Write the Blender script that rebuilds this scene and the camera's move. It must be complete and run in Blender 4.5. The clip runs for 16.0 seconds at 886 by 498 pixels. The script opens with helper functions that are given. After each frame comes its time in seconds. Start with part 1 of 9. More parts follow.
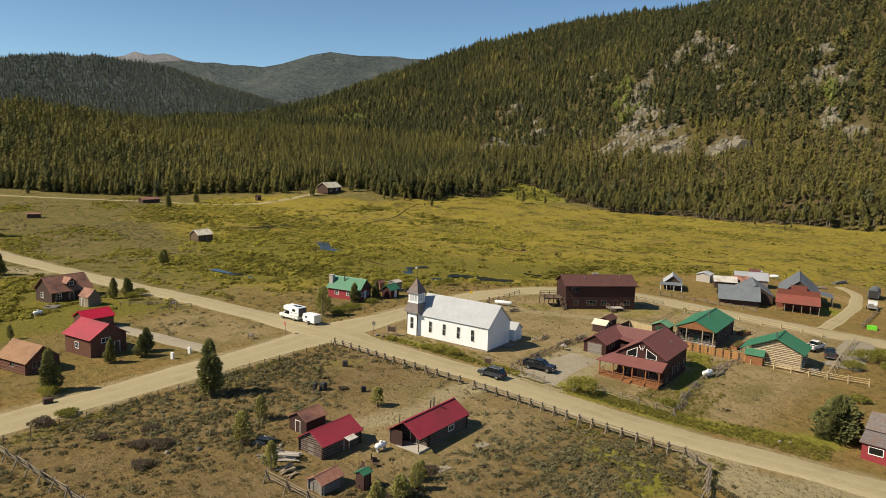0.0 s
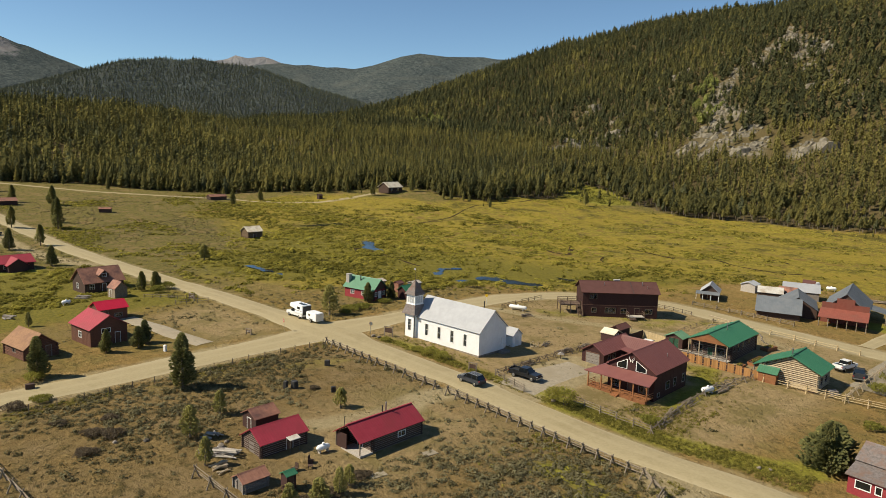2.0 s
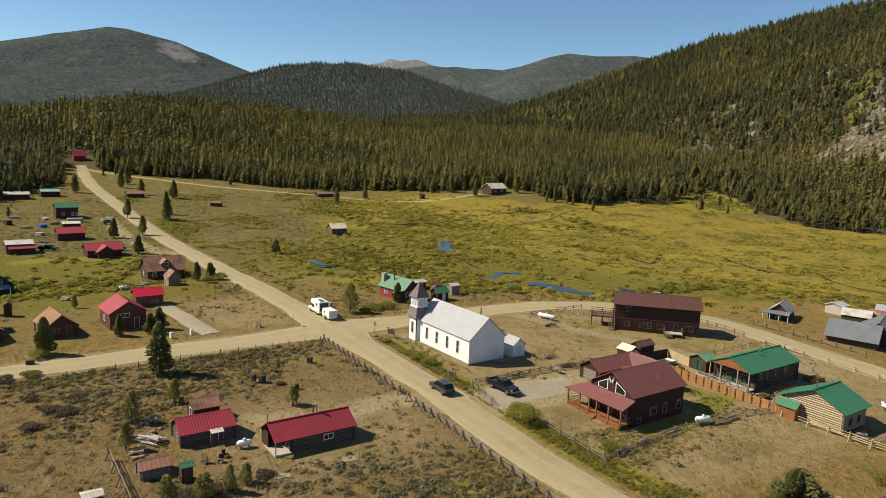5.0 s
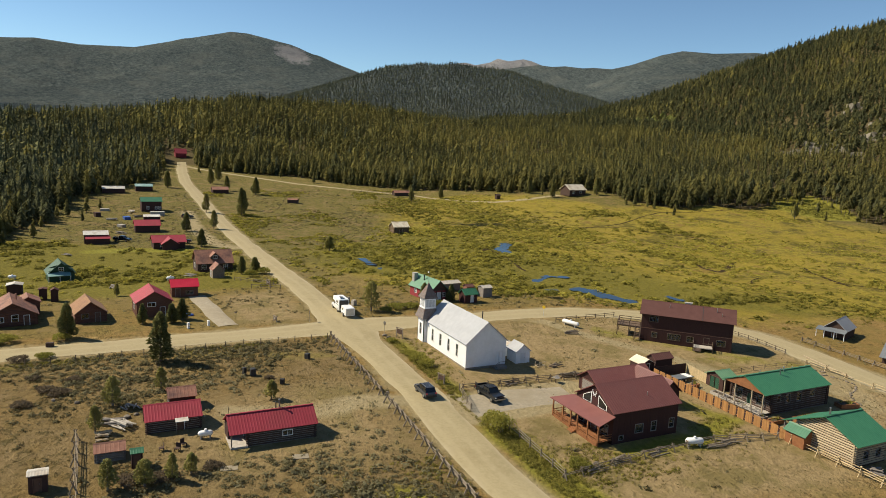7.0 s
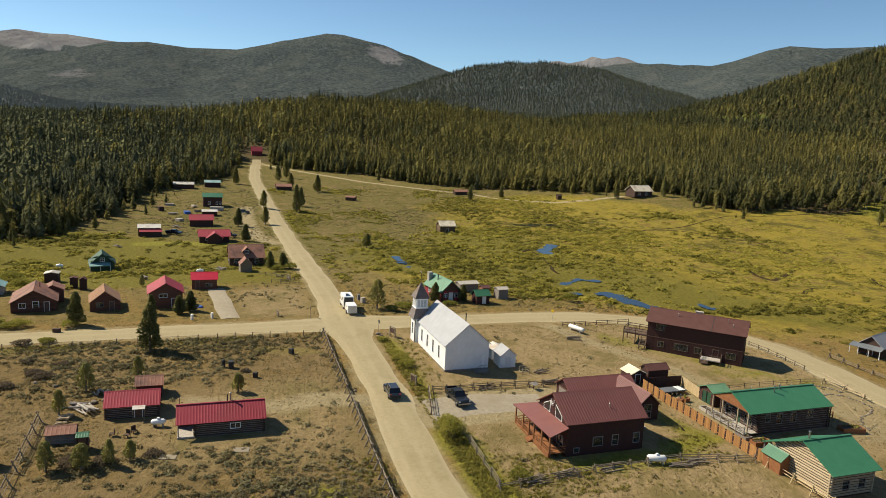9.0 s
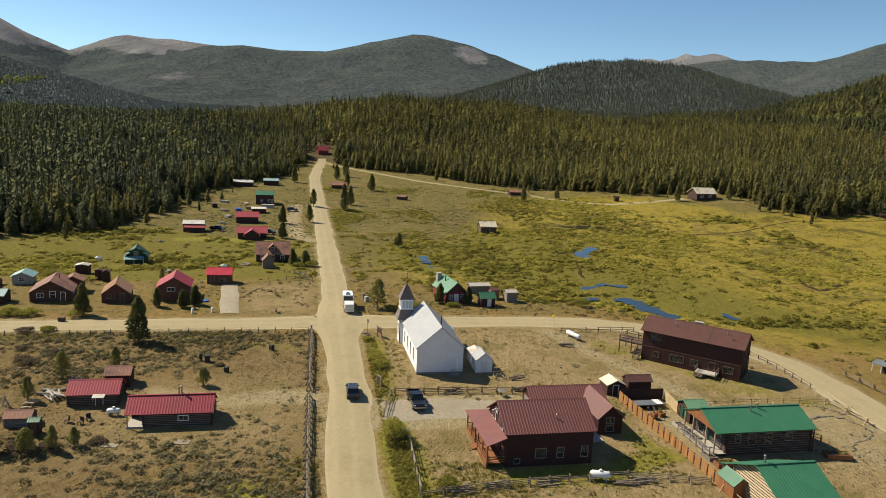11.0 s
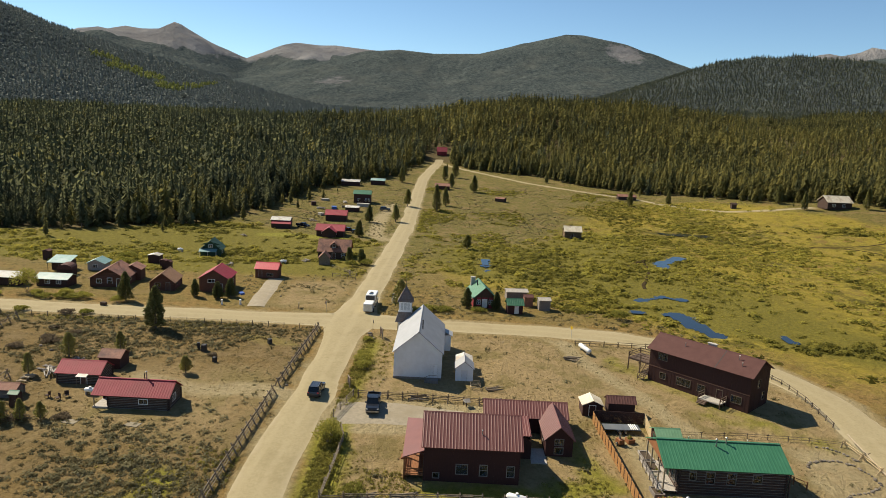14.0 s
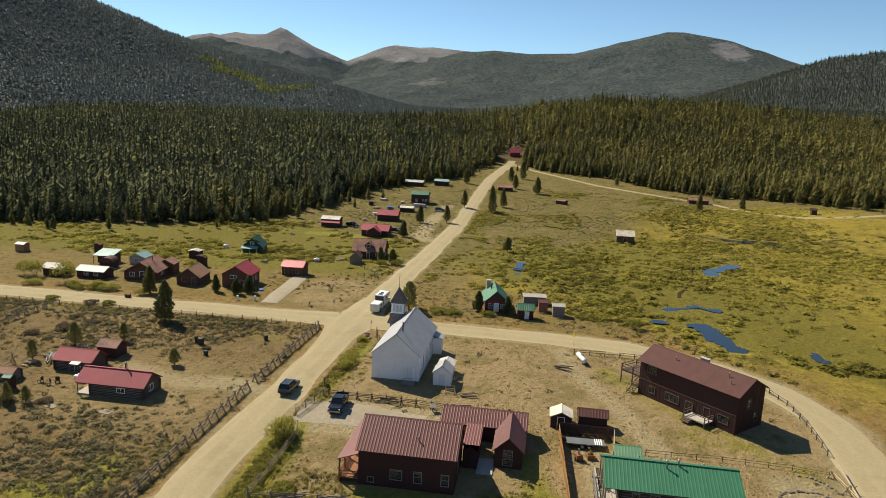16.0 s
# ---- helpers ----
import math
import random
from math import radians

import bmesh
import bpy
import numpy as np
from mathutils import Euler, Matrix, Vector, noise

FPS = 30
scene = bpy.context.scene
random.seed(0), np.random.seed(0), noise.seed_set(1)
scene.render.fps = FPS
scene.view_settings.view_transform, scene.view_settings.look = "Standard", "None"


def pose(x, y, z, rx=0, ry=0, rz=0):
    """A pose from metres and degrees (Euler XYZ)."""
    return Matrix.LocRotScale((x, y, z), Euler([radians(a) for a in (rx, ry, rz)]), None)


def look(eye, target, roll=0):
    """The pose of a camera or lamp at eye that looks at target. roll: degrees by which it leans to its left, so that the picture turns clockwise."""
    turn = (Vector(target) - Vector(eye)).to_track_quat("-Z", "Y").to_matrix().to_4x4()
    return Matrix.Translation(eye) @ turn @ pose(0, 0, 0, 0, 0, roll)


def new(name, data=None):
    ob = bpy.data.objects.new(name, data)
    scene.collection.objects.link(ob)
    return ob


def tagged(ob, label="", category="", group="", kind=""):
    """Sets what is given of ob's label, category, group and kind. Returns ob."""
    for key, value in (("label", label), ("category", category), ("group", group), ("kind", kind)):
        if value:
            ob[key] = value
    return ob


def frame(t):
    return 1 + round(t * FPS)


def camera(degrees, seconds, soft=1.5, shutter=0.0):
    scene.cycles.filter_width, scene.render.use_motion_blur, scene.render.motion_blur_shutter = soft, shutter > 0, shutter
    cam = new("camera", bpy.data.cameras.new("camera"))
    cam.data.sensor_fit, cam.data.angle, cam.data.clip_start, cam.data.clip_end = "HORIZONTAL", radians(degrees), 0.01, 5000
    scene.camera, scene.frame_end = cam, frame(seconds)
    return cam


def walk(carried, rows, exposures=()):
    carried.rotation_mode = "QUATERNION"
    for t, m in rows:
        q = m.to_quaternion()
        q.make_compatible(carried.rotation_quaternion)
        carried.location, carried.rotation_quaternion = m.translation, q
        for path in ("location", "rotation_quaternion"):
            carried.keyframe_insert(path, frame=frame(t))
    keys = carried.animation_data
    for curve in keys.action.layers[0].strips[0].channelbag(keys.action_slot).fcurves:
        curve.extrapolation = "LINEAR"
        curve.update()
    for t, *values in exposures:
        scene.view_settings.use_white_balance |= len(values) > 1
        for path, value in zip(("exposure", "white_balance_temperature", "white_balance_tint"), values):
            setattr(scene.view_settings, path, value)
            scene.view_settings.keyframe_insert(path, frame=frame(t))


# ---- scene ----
cam = camera(64.4, 16.0, soft=0.85)
METRES, EYE, TILT, LEAN, TURN = 147.1, 40.0, 0.0, 0.0, 35.4
ROWS = [
    (0.0, 0.0, 0.0, 0.0, 0.25, -8.09, -1.78),
    (0.5, 0.0286, 0.0011, 0.0006, 1.99, -8.1, -1.87),
    (1.0, 0.0574, 0.0082, 0.0014, 3.74, -8.15, -1.94),
    (1.5, 0.0866, 0.0165, 0.0023, 5.58, -8.24, -2.02),
    (2.0, 0.1163, 0.022, 0.0033, 7.49, -8.27, -2.08),
    (2.5, 0.146, 0.031, 0.0042, 9.49, -8.35, -2.18),
    (3.0, 0.1757, 0.0402, 0.005, 11.34, -8.42, -2.22),
    (3.5, 0.2048, 0.0504, 0.0059, 13.13, -8.47, -2.27),
    (4.0, 0.2335, 0.0615, 0.007, 15.09, -8.53, -2.34),
    (6.5, 0.3718, 0.1315, 0.0134, 26.37, -8.95, -2.7),
    (7.0, 0.3979, 0.1482, 0.0145, 28.31, -9.06, -2.77),
    (7.5, 0.4234, 0.1656, 0.0158, 30.25, -9.16, -2.83),
    (8.0, 0.4488, 0.1841, 0.0172, 32.29, -9.29, -2.85),
    (8.5, 0.4741, 0.2033, 0.0184, 34.23, -9.4, -2.89),
    (9.0, 0.4986, 0.2233, 0.02, 35.82, -9.5, -2.88),
    (11.5, 0.6103, 0.3349, 0.028, 44.9, -9.97, -2.87),
    (12.0, 0.6301, 0.3593, 0.0296, 46.96, -10.06, -2.86),
    (12.5, 0.6494, 0.3845, 0.031, 48.93, -10.13, -2.85),
    (13.0, 0.6678, 0.4104, 0.0323, 50.87, -10.2, -2.84),
    (13.5, 0.6849, 0.4369, 0.0338, 53.02, -10.29, -2.81),
    (14.0, 0.7012, 0.4645, 0.0354, 55.31, -10.37, -2.8),
    (14.5, 0.7168, 0.4923, 0.0366, 57.44, -10.46, -2.76),
    (15.0, 0.7318, 0.5209, 0.0384, 59.49, -10.53, -2.71),
    (15.5, 0.7457, 0.5498, 0.0401, 61.3, -10.56, -2.67),
    (16.0, 0.7585, 0.5792, 0.0414, 63.17, -10.67, -2.62),
]
walk(cam, [(t, pose(0, 0, EYE, TILT, LEAN, TURN) @ pose(METRES * x, METRES * y, METRES * z, 90 + pitch, roll, yaw)) for t, x, y, z, yaw, pitch, roll in ROWS],
     exposures=[(0.0, 0.35), (4.0, 0.38), (9.0, 0.43), (16.0, 0.48)])

# ---- light ----
SUN_FROM = Vector((-0.60, -0.80, 0.0)).normalized()
SUN_UP = radians(44)
world = bpy.data.worlds.new("world")
scene.world = world
world.use_nodes = True
wn = world.node_tree.nodes
sky = wn.new("ShaderNodeTexSky")
sky.sky_type, sky.sun_disc = "NISHITA", False
sky.sun_elevation, sky.sun_rotation = SUN_UP, math.atan2(SUN_FROM.x, SUN_FROM.y)
sky.altitude, sky.air_density, sky.dust_density, sky.ozone_density = 2300, 0.92, 0.03, 1.3
wn["Background"].inputs["Strength"].default_value = 0.090
tint = wn.new("ShaderNodeVectorMath")
tint.operation, tint.inputs[1].default_value = "MULTIPLY", (0.85, 0.98, 0.99)
world.node_tree.links.new(sky.outputs[0], tint.inputs[0])
world.node_tree.links.new(tint.outputs[0], wn["Background"].inputs["Color"])
sun = new("sun", bpy.data.lights.new("sun", "SUN"))
sun.data.energy, sun.data.angle, sun.data.color = 5.0, radians(0.53), (1.0, 0.89, 0.69)
sun.matrix_world = look((0, 0, 100), Vector((0, 0, 100)) - SUN_FROM * math.cos(SUN_UP) - Vector((0, 0, math.sin(SUN_UP))))


# ---- numbers ----
def vnoise(x, y, scale, seed=0):
    """Smooth value noise, -1 to 1, for arrays."""
    x, y = np.asarray(x, float) / scale + seed * 17.31, np.asarray(y, float) / scale - seed * 9.73
    i, j = np.floor(x), np.floor(y)
    u, v = x - i, y - j
    u, v = u * u * (3 - 2 * u), v * v * (3 - 2 * v)

    def lattice(a, b):
        s = np.sin(a * 127.1 + b * 311.7 + seed * 74.7) * 43758.5453
        return (s - np.floor(s)) * 2 - 1
    low = lattice(i, j) * (1 - u) + lattice(i + 1, j) * u
    high = lattice(i, j + 1) * (1 - u) + lattice(i + 1, j + 1) * u
    return low * (1 - v) + high * v


def fbm(x, y, scale, seed=0, octaves=4):
    return sum(vnoise(x, y, scale / 2 ** k, seed + k) / 2 ** k for k in range(octaves))


def along(x, y, line):
    """Distance from a polyline and the value interpolated along it."""
    best = np.full(np.shape(x), 1e9)
    value = np.zeros(np.shape(x))
    for a, b in zip(line[:-1], line[1:]):
        dx, dy = b[0] - a[0], b[1] - a[1]
        s = np.clip(((x - a[0]) * dx + (y - a[1]) * dy) / (dx * dx + dy * dy), 0, 1)
        d = np.hypot(x - a[0] - s * dx, y - a[1] - s * dy)
        h = a[2] + s * (b[2] - a[2])
        value = np.where(d < best, h, value)
        best = np.minimum(best, d)
    return best, value


# crest lines: x, y, height; then the width of the slope and its steepness
HILLS = [
    ([(-640, 640, 62), (-695, 719, 83), (-705, 908, 153), (-691, 981, 195), (-645, 1012, 215), (-512, 1030, 237), (-401, 1024, 245), (-307, 1004, 240), (-185, 983, 262), (-84, 946, 275), (150, 930, 290), (500, 1000, 300)], 545, 1.2, 1),
    ([(-560, -260, 22), (-600, -130, 27), (-645, -34, 34), (-680, 69, 44), (-690, 189, 65), (-670, 290, 64), (-620, 400, 54), (-560, 504, 54), (-650, 623, 58), (-760, 470, 58), (-830, 345, 60)], 290, 1.0, 2),
    ([(-1885, 560, 70), (-1868, 667, 73), (-1838, 753, 125), (-1816, 809, 235), (-1751, 951, 246), (-1680, 1088, 233), (-1588, 1218, 184), (-1443, 1384, 129), (-1250, 1500, 60)], 900, 1.55, 3),
    ([(-3200, 1700, 350), (-2900, 1960, 406), (-2667, 2270, 398), (-2488, 2470, 484), (-2340, 2600, 477), (-2158, 2750, 473), (-1700, 3100, 420)], 1500, 1.2, 4),
    ([(-4150, 2200, 527), (-4076, 2339, 536), (-4006, 2459, 568), (-3921, 2592, 572), (-3867, 2671, 536), (-3750, 2800, 430)], 1300, 1.5, 5),
    ([(-3120, -520, 250), (-3155, -240, 344), (-3160, -132, 353), (-3162, 21, 342), (-3157, 220, 353), (-3140, 430, 405), (-3118, 590, 439), (-3080, 790, 424), (-3045, 930, 372), (-3000, 1076, 187), (-2950, 1250, 200)], 1700, 1.75, 6),
    ([(-4100, -2150, 439), (-4189, -1939, 507), (-4267, -1767, 503), (-4342, -1584, 558), (-4402, -1421, 476), (-4483, -1158, 244), (-4516, -1033, 433), (-4549, -890, 506), (-4578, -743, 482), (-4631, -369, 476), (-4654, 202, 488)], 1500, 1.5, 7),
    ([(-1100, -1400, 520), (-1487, -995, 306), (-1539, -921, 269), (-1615, -796, 216), (-1675, -680, 181), (-1730, -553, 73), (-1759, -472, 53), (-1814, -272, 30)], 950, 1.5, 8),
]
GROUND_X = [-5000, -2200, -1200, -700, -520, -450, -350, -300, -270, -250, -230, -200, -150, -90, -60, -30, 0, 60, 200, 5000]
GROUND_Z = [150, 75, 45, 30, 16, 12, 7.2, 4.6, 3.1, 2.2, 1.9, 2.3, 3.2, 3.6, 2.9, 1.6, 0.6, -0.5, -2, -8]


def valley(x, y):
    z = np.interp(x, GROUND_X, GROUND_Z)
    z = z + 14 * np.clip((y - 340) / 160, 0, 1.5) ** 2
    z = z + 9 * np.clip((y - 230) / 110, 0, 1.2) * np.clip((-x - 150) / 130, 0, 1.2) * np.clip((x + 900) / 400, 0, 1)
    z = z - 2.0 * np.exp(-((x + 170) / 24) ** 2 - ((y - 40) / 45) ** 2)
    return z - 2.2 * np.exp(-((x + 140) / 60) ** 2 - ((y - 240) / 60) ** 2)


def height(x, y):
    """The ground's height."""
    x, y = np.asarray(x, float), np.asarray(y, float)
    low = valley(x, y)
    top = low
    for line, width, power, seed in HILLS:
        d, rise = np.full(x.shape, 1e9), np.zeros(x.shape)
        for a, b in zip(line[:-1], line[1:]):
            e, h = along(x, y, [a, b])
            rise = np.maximum(rise, h * np.clip(1 - e / width, 0, 1) ** power)
            d = np.minimum(d, e)
        q = np.clip(1 - d / width, 0, 1)
        z = rise * (1 + (0.40 if seed in (5, 7) else 0.12) * fbm(x, y, width * 0.4, seed, 6 if seed in (5, 7) else 3 if width > 800 else 5) * 4 * q * (1 - q) * np.clip(d / (0.25 * width), 0, 1))
        top = np.maximum(top, z)
    return top


def ground(x, y):
    return float(height(x, y))

# ---- materials ----
def nodes_of(name):
    m = bpy.data.materials.new(name)
    m.use_nodes = True
    return m, m.node_tree.nodes, m.node_tree.links


def ramp(n, a, b, fac, links):
    mix = n.new("ShaderNodeMix")
    mix.data_type = "RGBA"
    for socket, v in ((mix.inputs["A"], a), (mix.inputs["B"], b)):
        if isinstance(v, tuple):
            socket.default_value = (*v, 1)
        else:
            links.new(v, socket)
    links.new(fac, mix.inputs["Factor"])
    return mix.outputs["Result"]


def noise_tex(n, links, scale, detail=4, vec=None, rough=0.6):
    t = n.new("ShaderNodeTexNoise")
    t.inputs["Scale"].default_value, t.inputs["Detail"].default_value, t.inputs["Roughness"].default_value = scale, detail, rough
    if vec is not None:
        links.new(vec, t.inputs["Vector"])
    return t.outputs["Fac"]


def steps(n, links, fac, lo, hi):
    r = n.new("ShaderNodeMapRange")
    r.inputs["From Min"].default_value, r.inputs["From Max"].default_value = lo, hi
    links.new(fac, r.inputs["Value"])
    return r.outputs["Result"]


def math_node(n, links, op, a, b):
    q = n.new("ShaderNodeMath")
    q.operation = op
    for s, v in zip(q.inputs, (a, b)):
        if isinstance(v, (int, float)):
            s.default_value = v
        else:
            links.new(v, s)
    return q.outputs[0]


def surface(name, a, b, grain=1.0, coarse=0.15, rough=0.8, bump=0.1, metal=0.0, stain=None, spread=0.12, stretch=(1, 1, 1), spec=0.4):
    """Two-tone surface with fine grain, coarse wear and a small difference from piece to piece."""
    m, n, k = nodes_of(name)
    p = n["Principled BSDF"]
    geo = n.new("ShaderNodeNewGeometry")
    mapping = n.new("ShaderNodeMapping")
    mapping.inputs["Scale"].default_value = stretch
    k.new(geo.outputs["Position"], mapping.inputs["Vector"])
    fine = noise_tex(n, k, grain, 5, mapping.outputs["Vector"], 0.7)
    big = noise_tex(n, k, coarse, 3, geo.outputs["Position"])
    col = ramp(n, a, b, steps(n, k, fine, 0.3, 0.7), k)
    if stain:
        col = ramp(n, col, stain, steps(n, k, big, 0.48, 0.72), k)
    info = n.new("ShaderNodeObjectInfo")
    hsv = n.new("ShaderNodeHueSaturation")
    k.new(steps_out(n, k, info.outputs["Random"], 1 - spread, 1 + spread), hsv.inputs["Value"])
    k.new(col, hsv.inputs["Color"])
    k.new(hsv.outputs["Color"], p.inputs["Base Color"])
    p.inputs["Roughness"].default_value, p.inputs["Metallic"].default_value = rough, metal
    p.inputs["Specular IOR Level"].default_value = spec
    if bump:
        bp = n.new("ShaderNodeBump")
        bp.inputs["Strength"].default_value, bp.inputs["Distance"].default_value = min(1, bump * 4), bump
        k.new(fine, bp.inputs["Height"])
        k.new(bp.outputs["Normal"], p.inputs["Normal"])
    return m


def steps_out(n, links, fac, lo, hi):
    r = n.new("ShaderNodeMapRange")
    r.inputs["To Min"].default_value, r.inputs["To Max"].default_value = lo, hi
    links.new(fac, r.inputs["Value"])
    return r.outputs["Result"]


def leafy(name, dark, light, rough=0.9, spec=0.15):
    """Foliage: tone from each plant's own number, mostly higher towards its top, with fine variation."""
    m, n, k = nodes_of(name)
    p = n["Principled BSDF"]
    tone = n.new("ShaderNodeAttribute")
    tone.attribute_name = "tone"
    geo = n.new("ShaderNodeNewGeometry")
    fine = noise_tex(n, k, 1.3, 3, geo.outputs["Position"])
    f = math_node(n, k, "MULTIPLY_ADD", fine, 0.7)
    f.node.inputs[2].default_value = -0.35
    f = math_node(n, k, "ADD", f, tone.outputs["Fac"])
    k.new(ramp(n, dark, light, f, k), p.inputs["Base Color"])
    p.inputs["Roughness"].default_value, p.inputs["Specular IOR Level"].default_value = rough, spec
    # thin leaves and needles let some light through
    thin = n.new("ShaderNodeBsdfTranslucent")
    k.new(p.inputs["Base Color"].links[0].from_socket, thin.inputs["Color"])
    both = n.new("ShaderNodeMixShader")
    both.inputs["Fac"].default_value = 0.5
    k.new(p.outputs["BSDF"], both.inputs[1])
    k.new(thin.outputs["BSDF"], both.inputs[2])
    k.new(both.outputs["Shader"], n["Material Output"].inputs["Surface"])
    return m


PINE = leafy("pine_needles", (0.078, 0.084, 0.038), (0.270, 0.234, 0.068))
# the two far needle colours are lightened and blued to paint in haze
HAZED_PINE = leafy("hazed_pine_needles", (0.122, 0.132, 0.092), (0.210, 0.218, 0.138))
HAZED_SPRUCE = leafy("hazed_spruce_needles", (0.195, 0.218, 0.205), (0.272, 0.294, 0.264))
# PINE made duller and bluer, with shade and haze painted into the needles
SHADE_PINE = leafy("shaded_pine_needles", (0.078, 0.090, 0.052), (0.200, 0.200, 0.092))
YARD_PINE = leafy("yard_pine_needles", (0.120, 0.126, 0.050), (0.400, 0.365, 0.120))
WILLOW = leafy("willow_leaves", (0.120, 0.112, 0.022), (0.400, 0.350, 0.064))
ASPEN = leafy("aspen_leaves", (0.16, 0.18, 0.050), (0.32, 0.33, 0.095))
SAGE = leafy("sage_leaves", (0.120, 0.104, 0.048), (0.300, 0.270, 0.150))
DEAD_BRUSH = leafy("dead_brush_twigs", (0.095, 0.072, 0.046), (0.230, 0.182, 0.122))
BUSH = leafy("bush_leaves", (0.120, 0.126, 0.026), (0.350, 0.320, 0.070))
VERGE = leafy("verge_weeds", (0.14, 0.130, 0.028), (0.36, 0.315, 0.070))
STRAW = leafy("dry_straw", (0.13, 0.100, 0.040), (0.34, 0.265, 0.125))
BARK = surface("bark", (0.13, 0.10, 0.075), (0.25, 0.205, 0.16), 4, 0.5, 0.95, 0.03)


def ground_material():
    m, n, k = nodes_of("valley_ground")
    p = n["Principled BSDF"]
    geo = n.new("ShaderNodeNewGeometry")
    pos = geo.outputs["Position"]

    def zone(name):
        a = n.new("ShaderNodeAttribute")
        a.attribute_name = name
        return a.outputs["Fac"]
    grit = noise_tex(n, k, 5.0, 3, pos, 0.7)
    fine = noise_tex(n, k, 1.3, 6, pos, 0.8)
    mid = noise_tex(n, k, 0.16, 5, pos, 0.7)
    big = noise_tex(n, k, 0.03, 5, pos, 0.65)
    dry = ramp(n, (0.152, 0.095, 0.030), (0.357, 0.238, 0.086), steps(n, k, fine, 0.28, 0.74), k)
    dry = ramp(n, dry, (0.200, 0.150, 0.047), steps(n, k, mid, 0.42, 0.66), k)
    mats = noise_tex(n, k, 0.55, 5, pos, 0.75)
    dry = ramp(n, dry, (0.105, 0.079, 0.025), math_node(n, k, "MULTIPLY", steps(n, k, mats, 0.53, 0.63), 0.8), k)
    dry = ramp(n, dry, (0.389, 0.272, 0.114), steps(n, k, math_node(n, k, "MULTIPLY", steps(n, k, big, 0.45, 0.65), fine), 0.30, 0.75), k)
    dry = ramp(n, (0.163, 0.104, 0.035), dry, steps(n, k, grit, 0.28, 0.46), k)
    wet = ramp(n, (0.126, 0.101, 0.017), (0.385, 0.306, 0.050), steps(n, k, fine, 0.30, 0.68), k)
    wet = ramp(n, wet, (0.195, 0.135, 0.045), math_node(n, k, "MULTIPLY", steps(n, k, mid, 0.50, 0.62), 0.9), k)
    # dark green mats, partly painted shadow between the meadow's lumps
    wet = ramp(n, wet, (0.128, 0.112, 0.020), math_node(n, k, "MULTIPLY", steps(n, k, mats, 0.50, 0.60), 0.9), k)
    swale = noise_tex(n, k, 0.085, 7, pos, 0.78)
    wet = ramp(n, wet, (0.082, 0.070, 0.016), math_node(n, k, "MULTIPLY", steps(n, k, swale, 0.51, 0.57), 0.85), k)
    wet = ramp(n, wet, (0.185, 0.112, 0.035), math_node(n, k, "MULTIPLY", steps(n, k, swale, 0.44, 0.38), 0.7), k)
    wet = ramp(n, wet, (0.278, 0.212, 0.033), math_node(n, k, "MULTIPLY", steps(n, k, big, 0.46, 0.58), 0.60), k)
    bare = ramp(n, (0.245, 0.194, 0.104), (0.395, 0.322, 0.180), steps(n, k, fine, 0.3, 0.7), k)
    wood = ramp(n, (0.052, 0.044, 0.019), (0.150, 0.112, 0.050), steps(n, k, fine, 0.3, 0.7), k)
    lush = ramp(n, (0.128, 0.122, 0.019), (0.295, 0.264, 0.043), steps(n, k, fine, 0.3, 0.7), k)
    rock = ramp(n, (0.052, 0.044, 0.024), (0.205, 0.172, 0.108), steps(n, k, noise_tex(n, k, 0.20, 6, pos, 0.85), 0.40, 0.62), k)
    edge = math_node(n, k, "MULTIPLY_ADD", mid, 0.9)
    edge.node.inputs[2].default_value = -0.45

    def lay(under, over, name, lo=0.30, hi=0.70):
        f = math_node(n, k, "ADD", zone(name), edge)
        return ramp(n, under, over, steps(n, k, f, lo, hi), k)
    weedy = ramp(n, (0.108, 0.074, 0.030), (0.240, 0.172, 0.076), steps(n, k, fine, 0.30, 0.70), k)
    weedy = ramp(n, weedy, (0.215, 0.152, 0.070), steps(n, k, mid, 0.50, 0.60), k)
    weedy = ramp(n, weedy, (0.085, 0.066, 0.024), math_node(n, k, "MULTIPLY", steps(n, k, mats, 0.53, 0.62), 0.85), k)
    dry = lay(dry, weedy, "weedy")
    olive = ramp(n, (0.078, 0.067, 0.018), (0.215, 0.180, 0.052), steps(n, k, fine, 0.30, 0.70), k)
    olive = ramp(n, olive, (0.205, 0.148, 0.060), steps(n, k, mid, 0.50, 0.60), k)
    olive = ramp(n, olive, (0.066, 0.058, 0.017), math_node(n, k, "MULTIPLY", steps(n, k, mats, 0.53, 0.62), 0.85), k)
    dry = lay(dry, olive, "olive")
    trod = ramp(n, (0.215, 0.153, 0.072), (0.365, 0.272, 0.138), steps(n, k, fine, 0.27, 0.73), k)
    trod = ramp(n, trod, (0.190, 0.148, 0.058), math_node(n, k, "MULTIPLY", steps(n, k, mid, 0.47, 0.60), 0.9), k)
    dry = lay(dry, trod, "yard", 0.2, 0.8)
    under = ramp(n, (0.084, 0.074, 0.014), (0.245, 0.206, 0.036), steps(n, k, fine, 0.32, 0.72), k)
    wet = lay(wet, under, "thicket")
    col = lay(dry, wet, "wet")
    col = lay(col, bare, "bare")
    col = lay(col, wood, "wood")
    col = lay(col, lush, "grass")
    col = lay(col, rock, "rock")
    k.new(col, p.inputs["Base Color"])
    p.inputs["Roughness"].default_value, p.inputs["Specular IOR Level"].default_value = 0.95, 0.1
    bp = n.new("ShaderNodeBump")
    bp.inputs["Strength"].default_value, bp.inputs["Distance"].default_value = 0.9, 0.35
